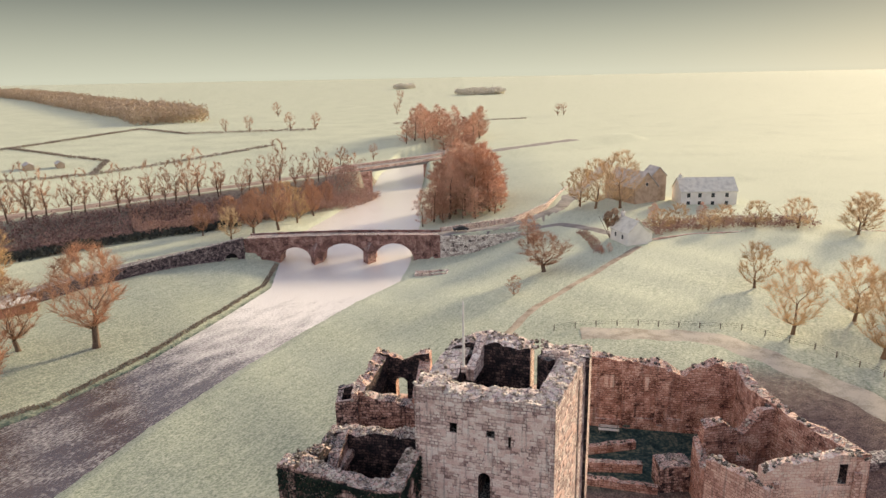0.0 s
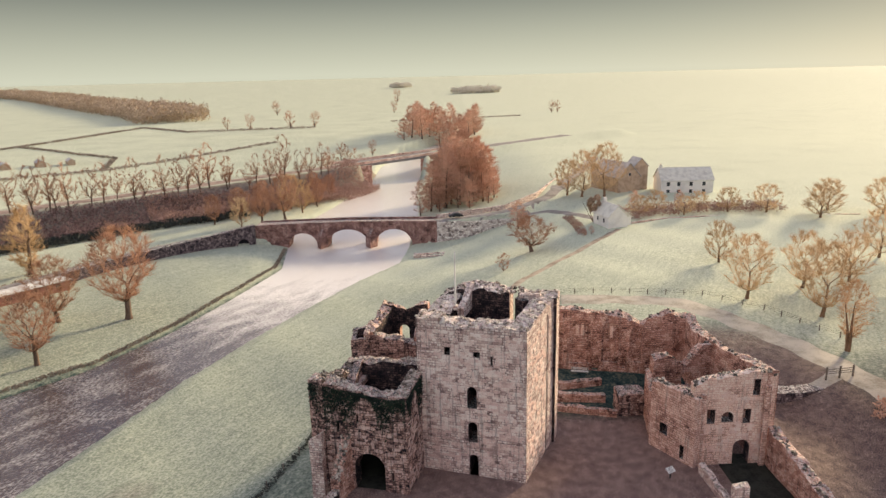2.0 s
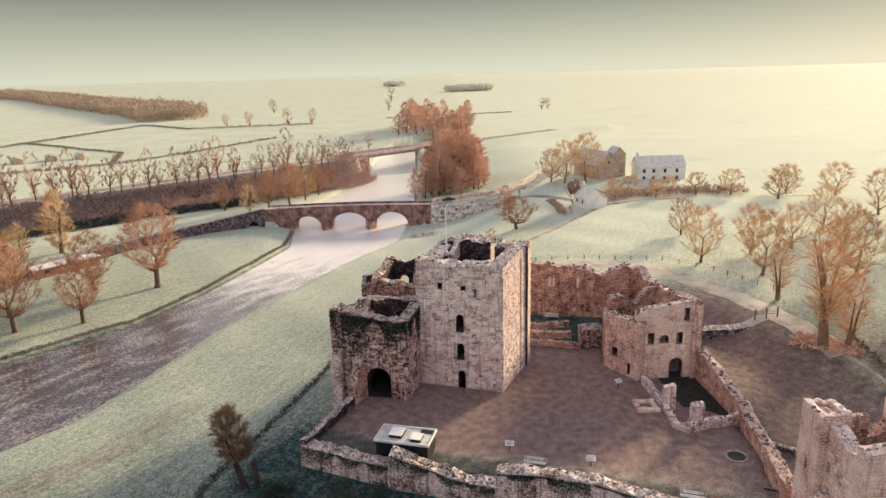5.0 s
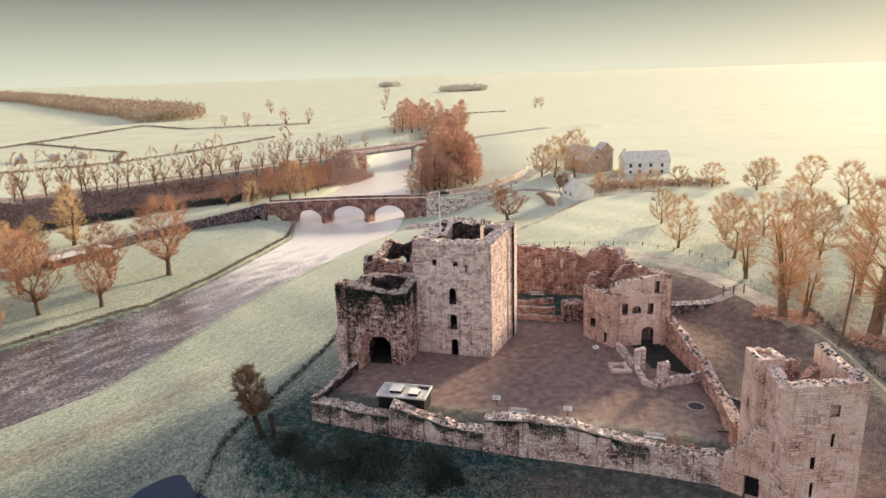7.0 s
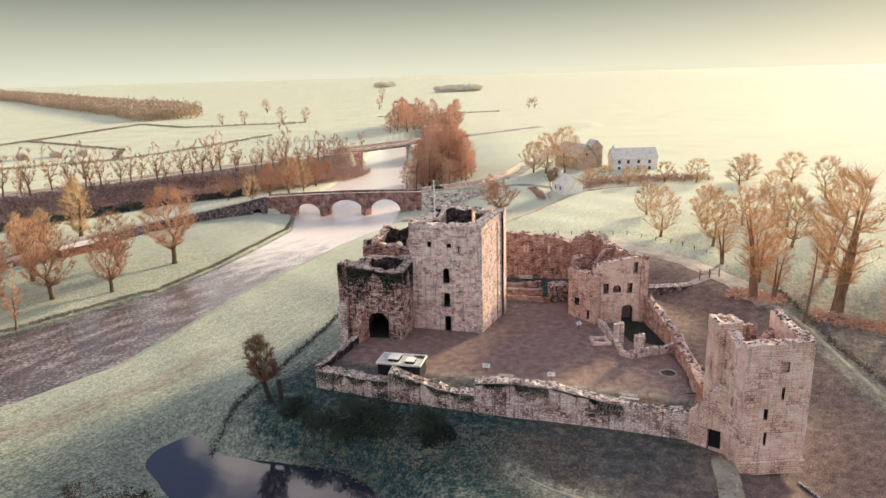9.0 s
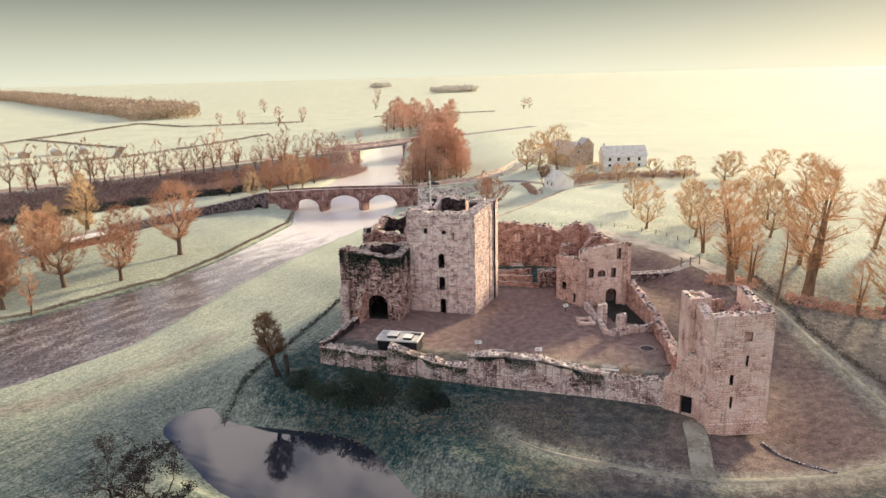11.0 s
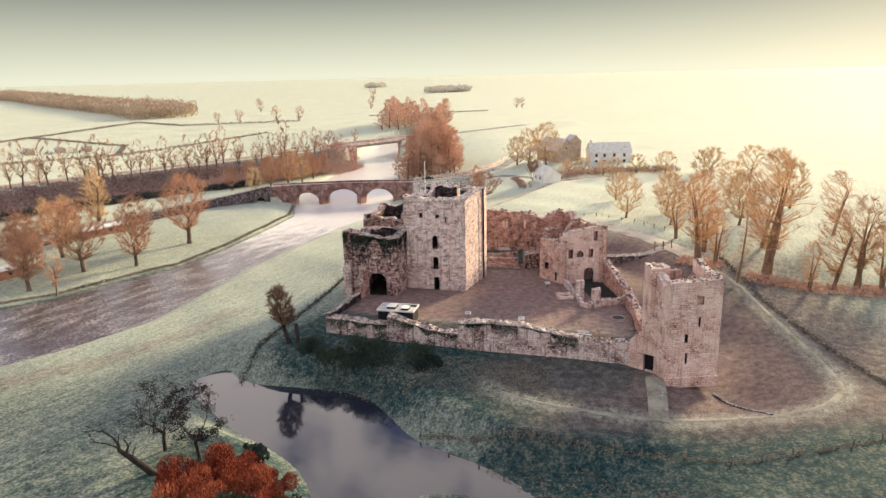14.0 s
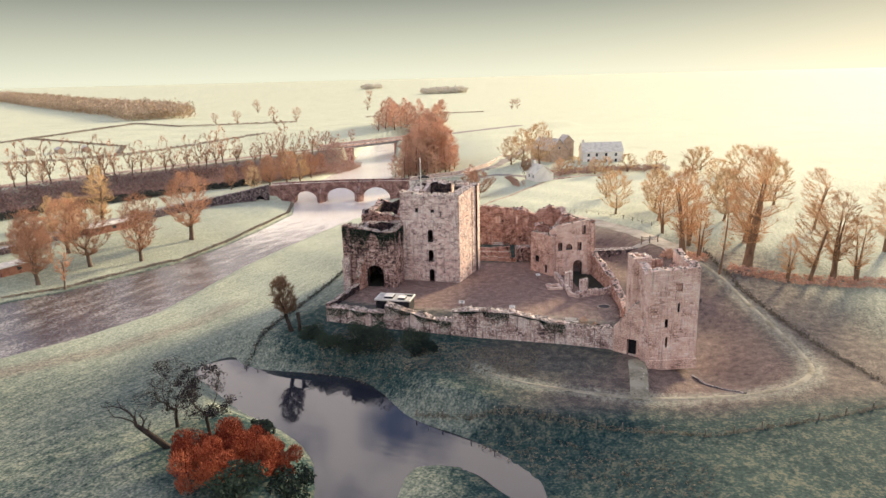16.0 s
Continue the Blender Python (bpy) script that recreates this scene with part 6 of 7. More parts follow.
for i, (x, y, r, h) in enumerate(((-10.6, -19.2, 3.3, 3.2), (-8.8, -22.2, 3.0, 1.9), (-12.4, -21.6, 2.2, 1.3), (-2.2, -22.2, 2.6, 1.9), (-1.0, -24.2, 2.2, 1.1), (-20.4, -16.2, 2.4, 1.1), (-16.8, -19.4, 2.6, 0.9))):
    foliage_bush("dark_bush", x, y, r, h, LEAF_DARK, "dark ivy-green bush below the curtain wall", "bush", "bushes below the wall", 340 + i, 4600, 0.12)
foliage_bush("clipped_yew", 36.4, 121.5, 1.8, 8.5, CONIFER, "brown conical yew beside the cottage", "tree", "", 361, 1600, 0.4)
for x, y, h in ((16.5, 130, 8.0), (17.6, 127.5, 6.0), (33.5, 109.5, 2.2), (31.5, 108.4, 2.0), (52, 140, 5.0), (66, 142, 4.4)):
    plant("russet", x, y, h, "russet bushes", rnd, "russet leafless bush near the cottage", squash=1.5)
thicket("garden_scrub", [(44.5, 125), (50, 130), (60, 133), (74, 134), (92, 133)], 11, 2.6, RUSSET_SCRUB, "tangled russet scrub behind the cottage garden", "scrub", 414, 70, 0.3, True)
thicket("garden_hedge", [(30.5, 131), (31.5, 120), (31.2, 109.5)], 2.4, 1.3, RUSSET_SCRUB, "brown hedge down from the lane to the field", "hedge", 415, 34, 0.22, True)
thicket("roadside_scrub", [(-215, 48), (-160, 104), (-128, 138), (-98, 166), (-62, 200), (-50, 214)], 15, 3.6, BRAMBLE, "purple-brown scrub along the foot of the embankment", "scrub", 401, 80, 0.45, True)
thicket("roadside_scrub", [(-104, 160), (-62, 196), (-48, 214), (-42, 234)], 17, 5.6, RUSSET_SCRUB, "russet scrub along the foot of the embankment", "scrub", 405, 110, 0.42, True)
thicket("evergreen_scrub", [(-186, 66), (-150, 103), (-122, 132), (-96, 156), (-76, 172)], 5, 3.0, SCRUB, "dark evergreen scrub at the foot of the bank", "scrub", 413, 22, 0.7, True)
thicket("bramble_patch", [(50.8, 16.5), (58.8, 11.8)], 4.5, 0.9, TWIG_RED, "low brown bramble round the old trees", "bramble", 408, 40, 0.35, True)
thicket("bramble_patch", [(61, 6.5), (70, 0.5), (82, -2.5), (98, -5)], 5.0, 0.7, TWIG_RED, "low brown bramble along the ditch edge", "bramble", 409, 34, 0.35, True)
thicket("lane_hedge", [(-152, 0), (-125, 60), (-111, 90), (-96, 113.5), (-80.5, 128)], 1.8, 1.7, HEDGE, "dark clipped hedge along the lane", "hedge", 403, 16, 0.22)
OUTER = [(-2.2, -39.0), (5.2, -42.6), (14.4, -45.9), (23.8, -48.9), (32.8, -52.2), (43.8, -50.8), (56, -47.8), (62, -46)]
thicket("rough_grass", OUTER, 0.6, 0.3, DEAD_GRASS, "rough grass along the fence line", "grass", 404, 14, 0.16, True)
thicket("rough_grass", [(6, -46), (13, -50), (20, -55), (30, -62)], 6, 0.4, DEAD_GRASS, "rough sedge on the pond's outer bank", "grass", 406, 14, 0.2, True)
thicket("rough_grass", [(-18, -19), (-8, -24), (4, -27.5), (16, -31)], 10, 0.4, DEAD_GRASS, "rough tussocks on the bank below the wall", "grass", 407, 60, 0.17, True)
thicket("rough_grass", [(-19, 20), (-20.6, 12.5), (-27.2, -7), (-31.5, -23)], 0.8, 0.45, SCRUB, "dark rough grass under the wire fence", "grass", 411, 10, 0.22, True)
thicket("rough_grass", [(60, 17), (59.2, -3), (60.4, -21), (62.2, -41)], 0.9, 0.4, DEAD_GRASS, "rough dead grass under the outer fence", "grass", 412, 12, 0.22, True)
thicket("river_scrub", [(-130, -4), (-93, 20), (-84, 26.5), (-76, 36.5), (-66, 48.5), (-59, 66), (-53.5, 87), (-48.8, 108), (-51, 128)], 0.9, 0.45, BANK_GRASS, "rough dead grass along the river bank", "bank scrub", 402, 26, 0.2, True)
for pts, w, h in (([(-300, 350), (-291, 420), (-280, 545)], 4, 3.2), ([(-245, 225), (-186, 288), (-143, 356), (-121, 391)], 4, 3.2), ([(-186, 288), (-200, 330), (-230, 345), (-295, 390)], 3, 2.6), ([(-215, 485), (-150, 498), (-118, 505)], 4, 4.5), ([(-280, 545), (-215, 485)], 4, 3.2),
                  ([(-60, 560), (60, 600)], 5, 3)):
    thicket("hedgerow", pts, w * 0.9, h * 0.55, HEDGE, "low brown hedgerow across frosted fields", "hedge", 410 + int(h * 10), 5, 0.7, True)
thicket("far_wood", [(-1080, 1560), (-800, 1280), (-356, 735), (-280, 612)], 70, 20, FAR_WOOD, "long brown wood on the far fields", "wood", 421, 32, 1.85, True)
thicket("far_wood", [(-162, 1645), (-140, 1650), (-118, 1640)], 40, 16, HAZE_WOOD, "small far wood with haze painted into its colour", "wood", 422, 16, 2.6, True)
thicket("far_wood", [(-2, 1250), (35, 1270), (78, 1280)], 44, 15, HAZE_WOOD, "small far wood with haze painted into its colour", "wood", 423, 16, 2.6, True)


# ---- houses ----
def gable_house(ob, x, y, z, yaw, w, d, eaves, ridge, wall_mat, roof_mat, windows, chimney=True, door=None):
    """A gabled house: w along its front, d deep, its ridge along the depth; front at -y."""
    m = Matrix.Translation((x, y, z)) @ pose(0, 0, 0, 0, 0, yaw)
    bm = bmesh.new()
    pr = [(-w / 2, -0.5), (w / 2, -0.5), (w / 2, eaves), (0, ridge), (-w / 2, eaves)]
    a = [bm.verts.new((p, -d / 2, q)) for p, q in pr]
    b = [bm.verts.new((p, d / 2, q)) for p, q in pr]
    bm.faces.new(a)
    bm.faces.new(b[::-1])
    for i in range(5):
        bm.faces.new((a[(i + 1) % 5], a[i], b[i], b[(i + 1) % 5]))
    bmesh.ops.recalc_face_normals(bm, faces=bm.faces[:])
    bmesh.ops.transform(bm, matrix=m, verts=bm.verts[:])
    part("wall", bm, wall_mat, ob)
    slope = math.degrees(math.atan2(ridge - eaves, w / 2))
    run = math.hypot(w / 2, ridge - eaves) + 0.35
    for side in (-1, 1):
        rm = m @ Matrix.Translation((0, 0, ridge + 0.06)) @ pose(0, 0, 0, 0, side * slope, 0)
        part("roof", box(0 if side > 0 else -run, run if side > 0 else 0, -d / 2 - 0.3, d / 2 + 0.3, 0.0, 0.16, 0.02, rm), roof_mat, ob, "frosted slate roof slope")
    if chimney:
        ch = part("chimney", box(-0.4, 0.4, d / 2 - 1.2, d / 2 - 0.4, eaves, ridge + 1.1, 0.03, m), wall_mat, ob)
        part("pot", cylinder(0.15, 0.12, ridge + 1.1, ridge + 1.5, 8, m @ Matrix.Translation((0, d / 2 - 0.8, 0))), BARN, ch)
    for s, zz, ww, hh, face in windows:
        wm = m if face == "front" else m @ pose(0, 0, 0, 0, 0, -90) if face == "left" else m @ pose(0, 0, 0, 0, 0, 90)
        off = d / 2 if face == "front" else w / 2
        win = part("window", box(s - ww / 2 - 0.07, s + ww / 2 + 0.07, -off - 0.05, -off + 0.02, zz - 0.07, zz + hh + 0.07, 0.01, wm), WHITE, ob)
        part("pane", box(s - ww / 2, s + ww / 2, -off - 0.062, -off - 0.02, zz, zz + hh, 0, wm), GLASS, win)


cottage = thing("cottage", "small white-painted cottage with frosted roof", "house")
cz = ground_at(40, 114)
gable_house(cottage, 40.0, 117.6, cz, 16, 5.6, 8.4, 2.9, 5.7, WHITE, FROST_GLOW_ROOF, [(-1.6, 1.1, 0.8, 1.1, "left"), (1.8, 1.1, 0.8, 1.1, "left")])
gable_house(cottage, 43.2, 118.6, cz, 16, 3.0, 5.0, 2.2, 3.4, WHITE, FROST_GLOW_ROOF, [], False)
farm = thing("farmhouse", "long white two-storey farmhouse with a deep slate roof", "house")
fz = ground_at(70, 162) - 1.2
gable_house(farm, 74.6, 165.5, fz, 90, 9, 17, 5.2, 8.8, WHITE, FROST_GLOW_ROOF, [(sx, zz, 1.0, 1.3, "left") for sx in (-6.2, -2.8, 1.2, 5.4) for zz in (0.9, 3.4)])
barn = thing("barn", "brown stone barn with steep gable", "barn")
gable_house(barn, 53.5, 172, ground_at(53, 172), 25, 9, 15, 5.0, 9.6, BARN, SLATE, [(0, 5.4, 0.8, 1.0, "front")], False)
barn2 = thing("barn", "tall narrow stone barn end", "barn")
gable_house(barn2, 60.5, 171, ground_at(60, 171), 12, 5, 6, 8.0, 10.6, BARN, SLATE, [], False)
for i, (x, y, w, d) in enumerate(((-226, 300, 7, 16), (-214, 308, 6, 12), (-238, 288, 8, 14))):
    fb = thing("field_barn", "grey field barn far across the fields", "barn", "far field barns")
    gable_house(fb, x, y, ground_at(x, y), 40, w * 0.6, d * 0.6, 2.2, 3.4, BARN, SLATE, [], False)


def long_hut(x, y, yaw, length, width, label):
    hut = thing("long_hut", label, "hut", "huts by the lane")
    m = Matrix.Translation((x, y, ground_at(x, y))) @ pose(0, 0, 0, 0, 0, yaw)
    part("wall", box(-length / 2, length / 2, -width / 2, width / 2, -0.4, 2.2, 0.03, m), HUT_BRICK, hut)
    part("roof", box(-length / 2 - 0.4, length / 2 + 0.4, -width / 2 - 0.4, width / 2 + 0.4, 2.2, 2.42, 0.03, m), ROOF_FELT, hut)
    n = int(length / 5)
    for i in range(n):
        s = -length / 2 + (i + 0.5) * length / n
        part("rooflight", box(s - 1.2, s + 1.2, -1.0, 1.0, 2.4, 2.52, 0.02, m), PANEL_WHITE, hut)
    for i in range(n):
        s = -length / 2 + (i + 0.5) * length / n
        part("window", box(s - 0.6, s + 0.6, -width / 2 - 0.02, -width / 2 + 0.05, 0.9, 1.7, 0.01, m), GLASS, hut)


long_hut(-100.2, 86.5, 55, 16, 4.4, "low brown hut with frosted flat roof and white rooflights")
long_hut(-103.5, 40.5, 62, 9, 4.4, "short brown hut with frosted flat roof")
nw3 = thing("field_wall", "low wall from the cottage along the field", "wall")
run_wall(nw3, [(44.5, 117.5), (58, 124), (78, 126), (110, 124)], 0.5, -0.5, [[2.4, 2.2], [2.2, 2.2], [2.2, 2.2]], PALE_STONE, 261, 0.12, 1.0, 0.2, cell=1.5)
ring = thing("sheep_fold", "low oblong fold of old stone in the meadow", "low wall")
fo = ground_at(-9, 116)
run_wall(ring, [(-13, 114.5), (-5, 115), (-4.6, 118), (-13, 117.5), (-13, 114.5)], 0.5, fo - 0.5, [[fo + 0.6, fo + 0.5]] * 4, STONE, 266, 0.15, 3.0, 0.2)

# ---- the court's small things ----
shed = thing("ticket_hut", "flat-roofed dark hut with white skylights in the court", "hut")
SM = Matrix.Translation((-6.0, -11.6, 0)) @ pose(0, 0, 0, 0, 0, -14)
part("wall", box(-3.0, 3.0, -1.6, 1.6, -0.1, 2.1, 0.02, SM), DARK_TIMBER, shed, "dark boarded walls")
for i in range(20):
    part("board", box(-2.98 + i * 0.3, -2.72 + i * 0.3, -1.63, -1.58, 0.0, 2.08, 0, SM), DARK_TIMBER, shed)
part("roof", box(-3.2, 3.2, -1.8, 1.8, 2.1, 2.26, 0.02, SM), ROOF_FELT, shed, "pale felt roof")
for a in ((-3.2, 3.2, -1.8, -1.66), (-3.2, 3.2, 1.66, 1.8), (-3.2, -3.06, -1.66, 1.66), (3.06, 3.2, -1.66, 1.66)):
    part("roof_edge", box(*a, 2.26, 2.4, 0.01, SM), PANEL_WHITE, shed, "white roof edging")
for x0, x1, y0, y1 in ((-1.7, -0.2, -0.9, 0.9), (0.9, 2.1, -1.3, 0.1)):
    sk = part("skylight", box(x0, x1, y0, y1, 2.26, 2.62, 0.03, SM), DARK_TIMBER, shed, "raised skylight with dark sides")
    part("glazing", box(x0 - 0.04, x1 + 0.04, y0 - 0.04, y1 + 0.04, 2.62, 2.68, 0.01, SM), WHITE, sk, "white skylight top")
part("hatch", box(1.5, 2.9, 0.75, 1.5, 2.26, 2.34, 0.02, SM), DARK_TIMBER, shed, "dark roof hatch")


def bench(x, y, yaw, label, group="benches in the ruin"):
    ob = thing("bench", label, "bench", group, pose(x, y, ground_at(x, y), 0, 0, yaw))
    for i in range(3):
        part("seat_slat", box(-1.2, 1.2, -0.26 + i * 0.18, -0.11 + i * 0.18, 0.42, 0.47, 0.008), FROSTED_TIMBER, ob)
    for i in range(2):
        part("back_slat", box(-1.2, 1.2, 0.27, 0.31, 0.58 + i * 0.19, 0.72 + i * 0.19, 0.008), FROSTED_TIMBER, ob)
    for sx in (-1.05, 1.05):
        for sy in (-0.22, 0.26):
            part("leg", box(sx - 0.04, sx + 0.04, sy - 0.04, sy + 0.04, 0, 0.42 if sy < 0 else 0.92, 0.006), TIMBER, ob)
    return ob


bench(8.2, -14.6, -15, "frosted wooden bench inside the curtain wall")
bench(23.0, -21.2, -18, "frosted wooden bench inside the curtain wall")
bench(-15.4, -4.2, 68, "grey wooden bench beside the low wall")
bench(16.2, 28.0, -10, "grey wooden bench below the hall wall")


def info_sign(x, y, yaw):
    ob = thing("info_sign", "white information panel on a post", "sign", "information panels", pose(x, y, ground_at(x, y), 0, 0, yaw))
    part("post", box(-0.05, 0.05, -0.05, 0.05, 0, 0.95, 0.006), IRON, ob)
    panel = part("panel", box(-0.5, 0.5, -0.33, 0.33, -0.02, 0.02, 0.01, pose(0, 0, 1.0, 32, 0, 0)), PANEL_WHITE, ob, "tilted white panel")
    for i in range(4):
        part("text_bar", box(-0.4, 0.3 - 0.1 * (i % 2), 0.18 - i * 0.13, 0.22 - i * 0.13, 0.021, 0.025, 0, pose(0, 0, 1.0, 32, 0, 0)), IRON, panel)


for (x, y, h) in ((24.6, -23.2, 1.9), (26.2, -24.0, 1.3)):
    plant("thorn", x, y, h, "thorns by the curtain wall", rnd, "small bare shrub against the curtain wall")
plank = thing("plank", "dark weathered plank leaning on the curtain wall", "plank", m=pose(31.2, -20.6, 0.0, 0, 0, -70))
part("board", box(-1.3, 1.3, -0.14, 0.14, -0.03, 0.03, 0.01, pose(0, 0, 0.55, 0, -24, 0)), DARK_TIMBER, plank)
part("batten", box(-0.1, 0.1, -0.16, 0.16, 0.03, 0.07, 0.005, pose(0, 0, 0.55, 0, -24, 0)), DARK_TIMBER, plank)
info_sign(5.7, -11.6, -10)
info_sign(14.2, -14.9, -10)
info_sign(21.6, 3.6, 30)
well = thing("well", "round stone well mouth with a dark grating", "well", m=pose(30.4, -13.6, 0))
bm = bmesh.new()
for i in range(18):
    t = 2 * math.pi * i / 18
    add_box(bm, 0.95, 1.28, -0.2, 0.2, -0.1, 0.14, 0.03, pose(0, 0, 0, 0, 0, math.degrees(t)))
part("kerb", bm, DRESSED, well, "ring of dressed kerb stones")
part("grating", cylinder(0.96, 0.96, 0.02, 0.09, 24), IRON, well, "dark iron grating")


def fence(pts, label, spacing=3.2, h=1.0):
    ob = thing("post_fence", label, "fence", "wire fences")
    base = bpy.data.meshes.new("post")
    bm = box(-0.07, 0.07, -0.07, 0.07, -0.2, h, 0.01)
    bm.to_mesh(base)
    bm.free()
    base.materials.append(TIMBER)
    rnd = random.Random(len(pts) + int(pts[0][0]))
    tops = []
    for (x0, y0), (x1, y1) in zip(pts, pts[1:]):
        k = max(1, int(math.hypot(x1 - x0, y1 - y0) / spacing))
        for i in range(k + (1 if (x1, y1) == pts[-1] else 0)):
            x, y = x0 + (x1 - x0) * i / k, y0 + (y1 - y0) * i / k
            z = ground_at(x, y)
            o = new("post", base)
            o.parent = ob
            o.matrix_world = pose(x, y, z, rnd.uniform(-4, 4), rnd.uniform(-4, 4), rnd.uniform(0, 90))
            tops.append((x, y, z))
    for hh in (0.45, 0.75, 1.05):
        vs, fs = [], []
        for (x, y, z), (u, v, w) in zip(tops, tops[1:]):
            k = len(vs)
            vs += [(x, y, z + hh), (u, v, w + hh), (u, v, w + hh + 0.025), (x, y, z + hh + 0.025)]
            fs.append((k, k + 1, k + 2, k + 3))
        mesh_part("wire", vs, fs, IRON, ob)
    return ob


fence([(-19, 20), (-20.6, 12.5), (-27.2, -7), (-31.5, -23)], "post and wire fence below the gatehouse")
fence(OUTER, "post and wire fence along the moat's outer bank")
fence([(60, 17), (59.2, -3), (60.4, -21), (62, -46)], "post and wire fence outside the footpath")
fence([(14, 60.5), (28, 61), (44, 58.5), (52, 51), (58, 38)], "post and wire fence behind the ruin")
gate2 = thing("field_gate", "low wooden gate across the causeway", "gate", m=pose(50.5, 24.3, ground_at(50.5, 24.3) + 0.4, 0, 0, 10))
for sx in (-2.0, 0.0, 2.0):
    part("gate_post", box(sx - 0.09, sx + 0.09, -0.09, 0.09, -0.5, 1.4, 0.01), TIMBER, gate2)
for zz in (0.35, 0.65, 0.95):
    part("rail", box(-2, 2, -0.03, 0.03, zz, zz + 0.09, 0.005), TIMBER, gate2)

car = thing("car", "dark car on the lane beside the bridge", "car", m=pose(-1.5, 136.2, 0.72, 0, 0, 12))
bm = bmesh.new()
side = [(-2.1, 0.35), (-2.1, 0.8), (-1.9, 0.95), (-1.2, 1.0), (-0.7, 1.42), (0.9, 1.42), (1.5, 1.0), (2.0, 0.9), (2.1, 0.6), (2.1, 0.35)]
a = [bm.verts.new((p, -0.85, q)) for p, q in side]
b = [bm.verts.new((p, 0.85, q)) for p, q in side]
bm.faces.new(a)
bm.faces.new(b[::-1])
for i in range(len(side)):
    j = (i + 1) % len(side)
    bm.faces.new((a[j], a[i], b[i], b[j]))
bmesh.ops.recalc_face_normals(bm, faces=bm.faces[:])
bmesh.ops.bevel(bm, geom=bm.edges[:], offset=0.06, segments=1, affect="EDGES")
part("body", bm, CAR_PAINT, car)
for y0 in (-0.87, 0.86):
    part("side_window", box(-0.8, 0.95, y0, y0 + 0.01, 1.02, 1.34, 0), GLASS, car)
for sx in (-1.3, 1.3):
    for sy in (-0.8, 0.8):
        wheel = part("wheel", cylinder(0.33, 0.33, -0.1, 0.1, 16, pose(sx, sy, 0.33, 90, 0, 0)), RUBBER, car)
        part("rim", cylinder(0.2, 0.2, -0.11, 0.11, 12, pose(sx, sy, 0.33, 90, 0, 0)), PANEL_WHITE, wheel)


# ---- squared stones of the main faces ----
def stone_mesh(rnd, w, h, d, mat):
    bm = box(-w / 2, w / 2, -d, 0.06, -h / 2, h / 2, min(w, h) * 0.09)
    for v in bm.verts:
        v.co += Vector((rnd.uniform(-1, 1), rnd.uniform(-0.6, 0.6), rnd.uniform(-1, 1))) * 0.025
    me = bpy.data.meshes.new("stone")
    bm.to_mesh(me)
    bm.free()
    me.materials.append(mat)
    return me


def courses(wall, seed, z0, z1, keepout, singles, chance=0.8, course=0.36, mat=STONE_BLOCK):
    """Courses of weathered squared stones standing proud of a wall's face; the upper ones are pieces of their own."""
    ax, ay, ux, uy, wx, wy, length, thick = wall["wall"]
    rnd = random.Random(seed)
    shapes = [(w, stone_mesh(rnd, w, course * 0.9, d, mat)) for w in (0.42, 0.55, 0.7, 0.85) for d in (0.025, 0.045, 0.07)]
    yaw = math.atan2(uy, ux)
    spots = []
    z = z1
    while z > z0:
        s = rnd.uniform(0.2, 0.6)
        while s < length - 0.3:
            w, me = rnd.choice(shapes)
            mid = s + w / 2
            s += w + 0.03
            if s > length - 0.1:
                break
            if any(abs(mid - k) < kw / 2 + w / 2 + 0.05 and kz - course / 2 < z < kz + kh + course / 2 for k, kz, kw, kh, _ in keepout):
                continue
            if rnd.random() < chance * (0.75 + 0.6 * noise.noise(Vector((ax + ux * mid, ay + uy * mid, z)) * 0.5)):
                spots.append((mid, z, me))
        z -= course
    vs, fs = [], []
    for i, (s, z, me) in enumerate(spots):
        m = Matrix.Translation((ax + ux * s, ay + uy * s, z)) @ Matrix.Rotation(yaw + rnd.uniform(-0.02, 0.02), 4, "Z")
        if i < singles:
            o = new("stone", me)
            o.parent = wall
            o.matrix_world = m
        else:
            k = len(vs)
            vs += [tuple(m @ v.co) for v in me.vertices]
            fs += [tuple(k + j for j in p.vertices) for p in me.polygons]
    if vs:
        mesh_part("stonework", vs, fs, mat, wall, "weathered courses of squared stone", "stuff")


courses(front, 501, 0.3, 16.4, KEEP_CUTS, 290)
courses(gf, 502, 0.5, 10.2, GATE_CUTS, 150, 0.5, mat=GATE_BLOCK)
courses(tf, 503, -1.4, 11.2, TOWER_CUTS, 180, 0.6, mat=TOWER_BLOCK)
courses(right, 504, 0.3, 15.8, [(8.6, 11.5, 0.9, 3.0, True), (9.2, -1, 4.6, 18, False)], 120, 0.6, mat=TOWER_BLOCK)
courses(wB, 505, 0.4, 9.0, EAST_CUTS + [(1.2, 6.2, 3.4, 6, False)], 90, 0.5, mat=TOWER_BLOCK)
courses(tl, 506, -1.0, 10.0, [(4.6, 3.8, 0.6, 1.2, True), (2.4, 7.2, 0.5, 1.3, False)], 60, 0.5, mat=TOWER_BLOCK)
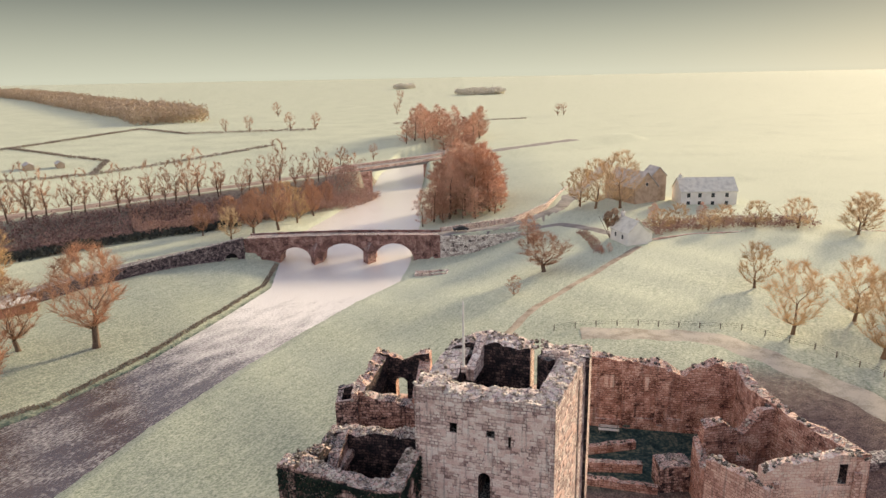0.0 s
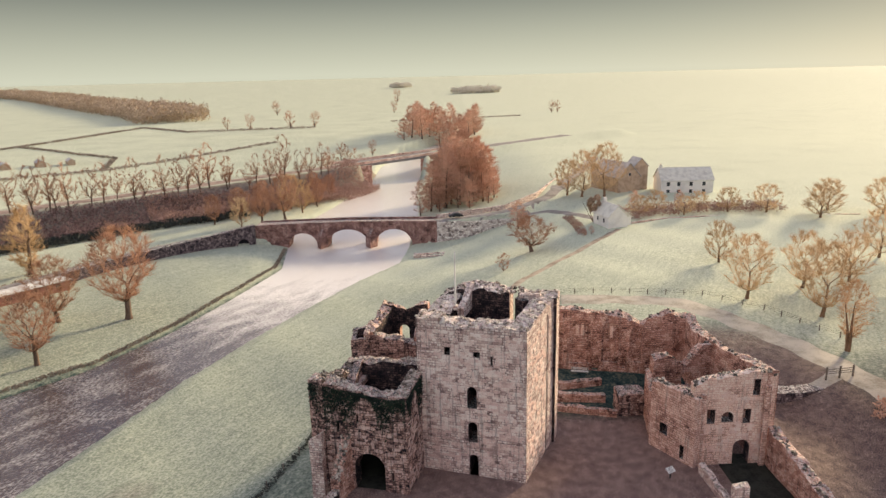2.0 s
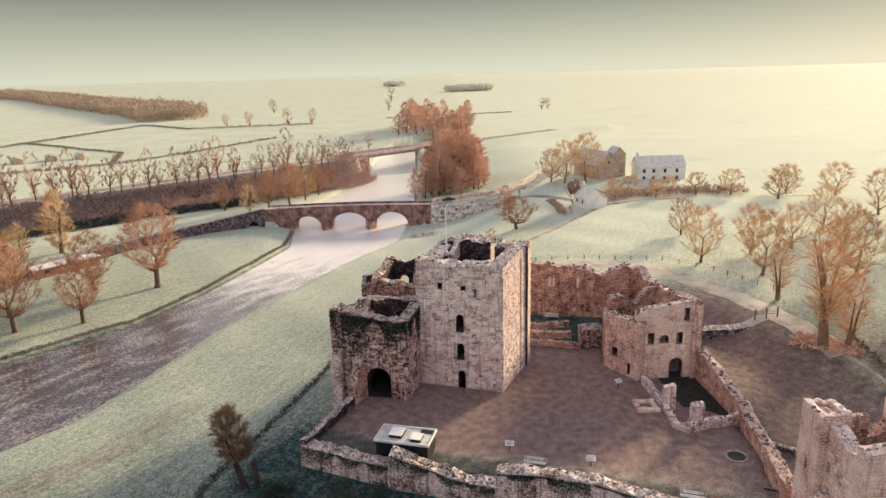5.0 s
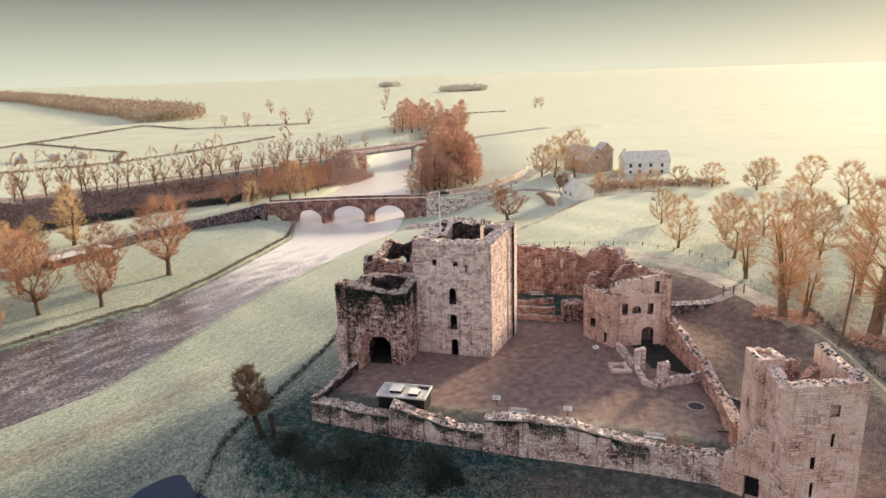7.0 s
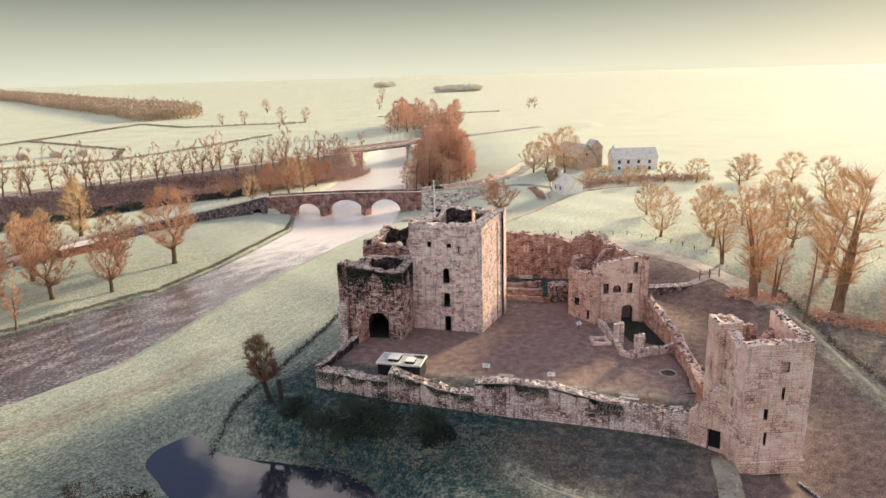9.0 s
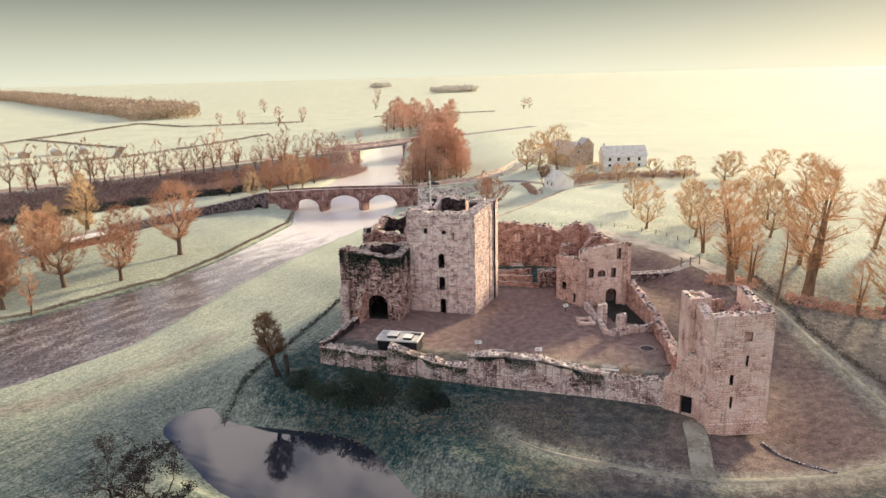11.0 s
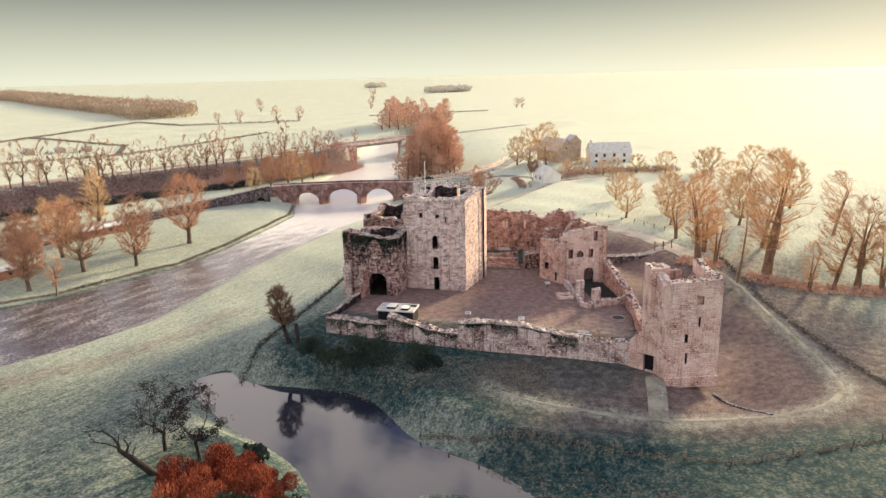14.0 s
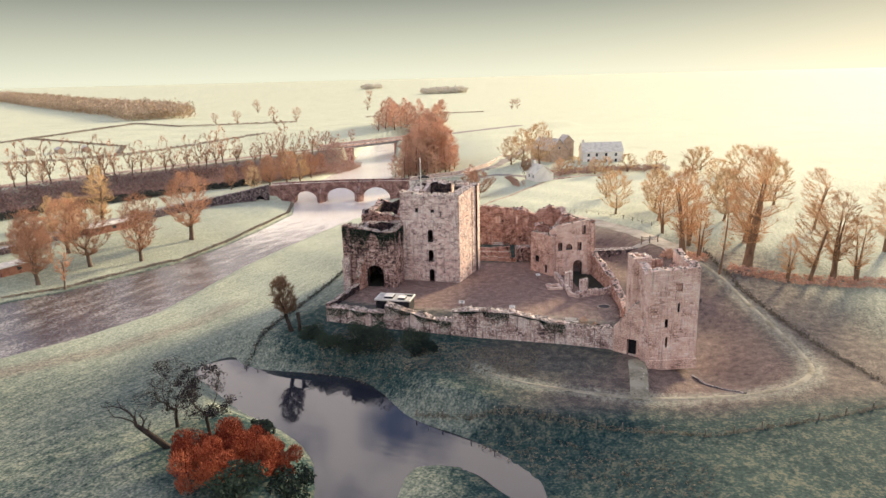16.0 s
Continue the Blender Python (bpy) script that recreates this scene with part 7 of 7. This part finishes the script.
courses(gr, 507, 0.3, 10.0, [(2.8, 4.5, 0.3, 1.2, False)], 60, 0.6, mat=GATE_BLOCK)


# ---- ivy and moss on the wall heads ----
def ivy(wall, seed, tops, depth, count, size, label):
    """Dark leaves hanging from a wall's head, thick in some stretches and bare in others."""
    ax, ay, ux, uy, wx, wy, length, thick = wall["wall"]
    rnd = random.Random(seed)
    vs, fs = [], []
    for _ in range(count):
        s = rnd.uniform(0.1, length - 0.1)
        cover = 0.45 + 1.3 * noise.noise(Vector((s * 0.45, seed * 0.37, 0.5)))
        if cover < 0.12 and rnd.random() < 0.7:
            continue
        drop = abs(rnd.gauss(0, 1)) * depth * max(0.05, cover)
        z = float(np.interp(s / length, np.linspace(0, 1, len(tops)), tops)) - 0.25 - drop
        out = rnd.uniform(0.03, 0.16)
        p = Vector((ax + ux * s + uy * out, ay + uy * s - ux * out, z))
        a = Vector((rnd.gauss(0, 1), rnd.gauss(0, 1), rnd.gauss(-0.6, 0.6))).normalized()
        b = a.orthogonal().normalized()
        q = size * rnd.uniform(0.5, 1.2)
        k = len(vs)
        vs += [tuple(p - a * q), tuple(p + b * q * 0.6), tuple(p + a * q), tuple(p - b * q * 0.6)]
        fs.append((k, k + 1, k + 2, k + 3))
    tagged(mesh_part("ivy", vs, fs, LEAF_DARK), label, "ivy", kind="stuff")


ivy(gf, 601, [12.2, 11.9, 11.6, 11.3, 11.0, 11.2], 2.4, 5200, 0.12, "dark ivy and moss hanging from the gatehouse wall head")
ivy(gl, 602, [10.6, 10.2, 11.6, 12.1], 2.4, 2600, 0.12, "dark ivy on the gatehouse side wall")
ivy(gr, 603, [11.1, 11.3, 11.5], 2.0, 1500, 0.12, "dark ivy on the gatehouse side wall")
for i, tops in ((0, [0.5, 0.7, 0.6, 0.9]), (1, [2.4, 1.4, 0.4, 0.2]), (2, [1.9, 2.3, 2.4, 2.3]), (3, [2.3, 1.9, 1.5, 1.2])):
    ivy(sw[i], 610 + i, tops, 1.0, 2600, 0.09, "dark moss and ivy along the curtain wall head")
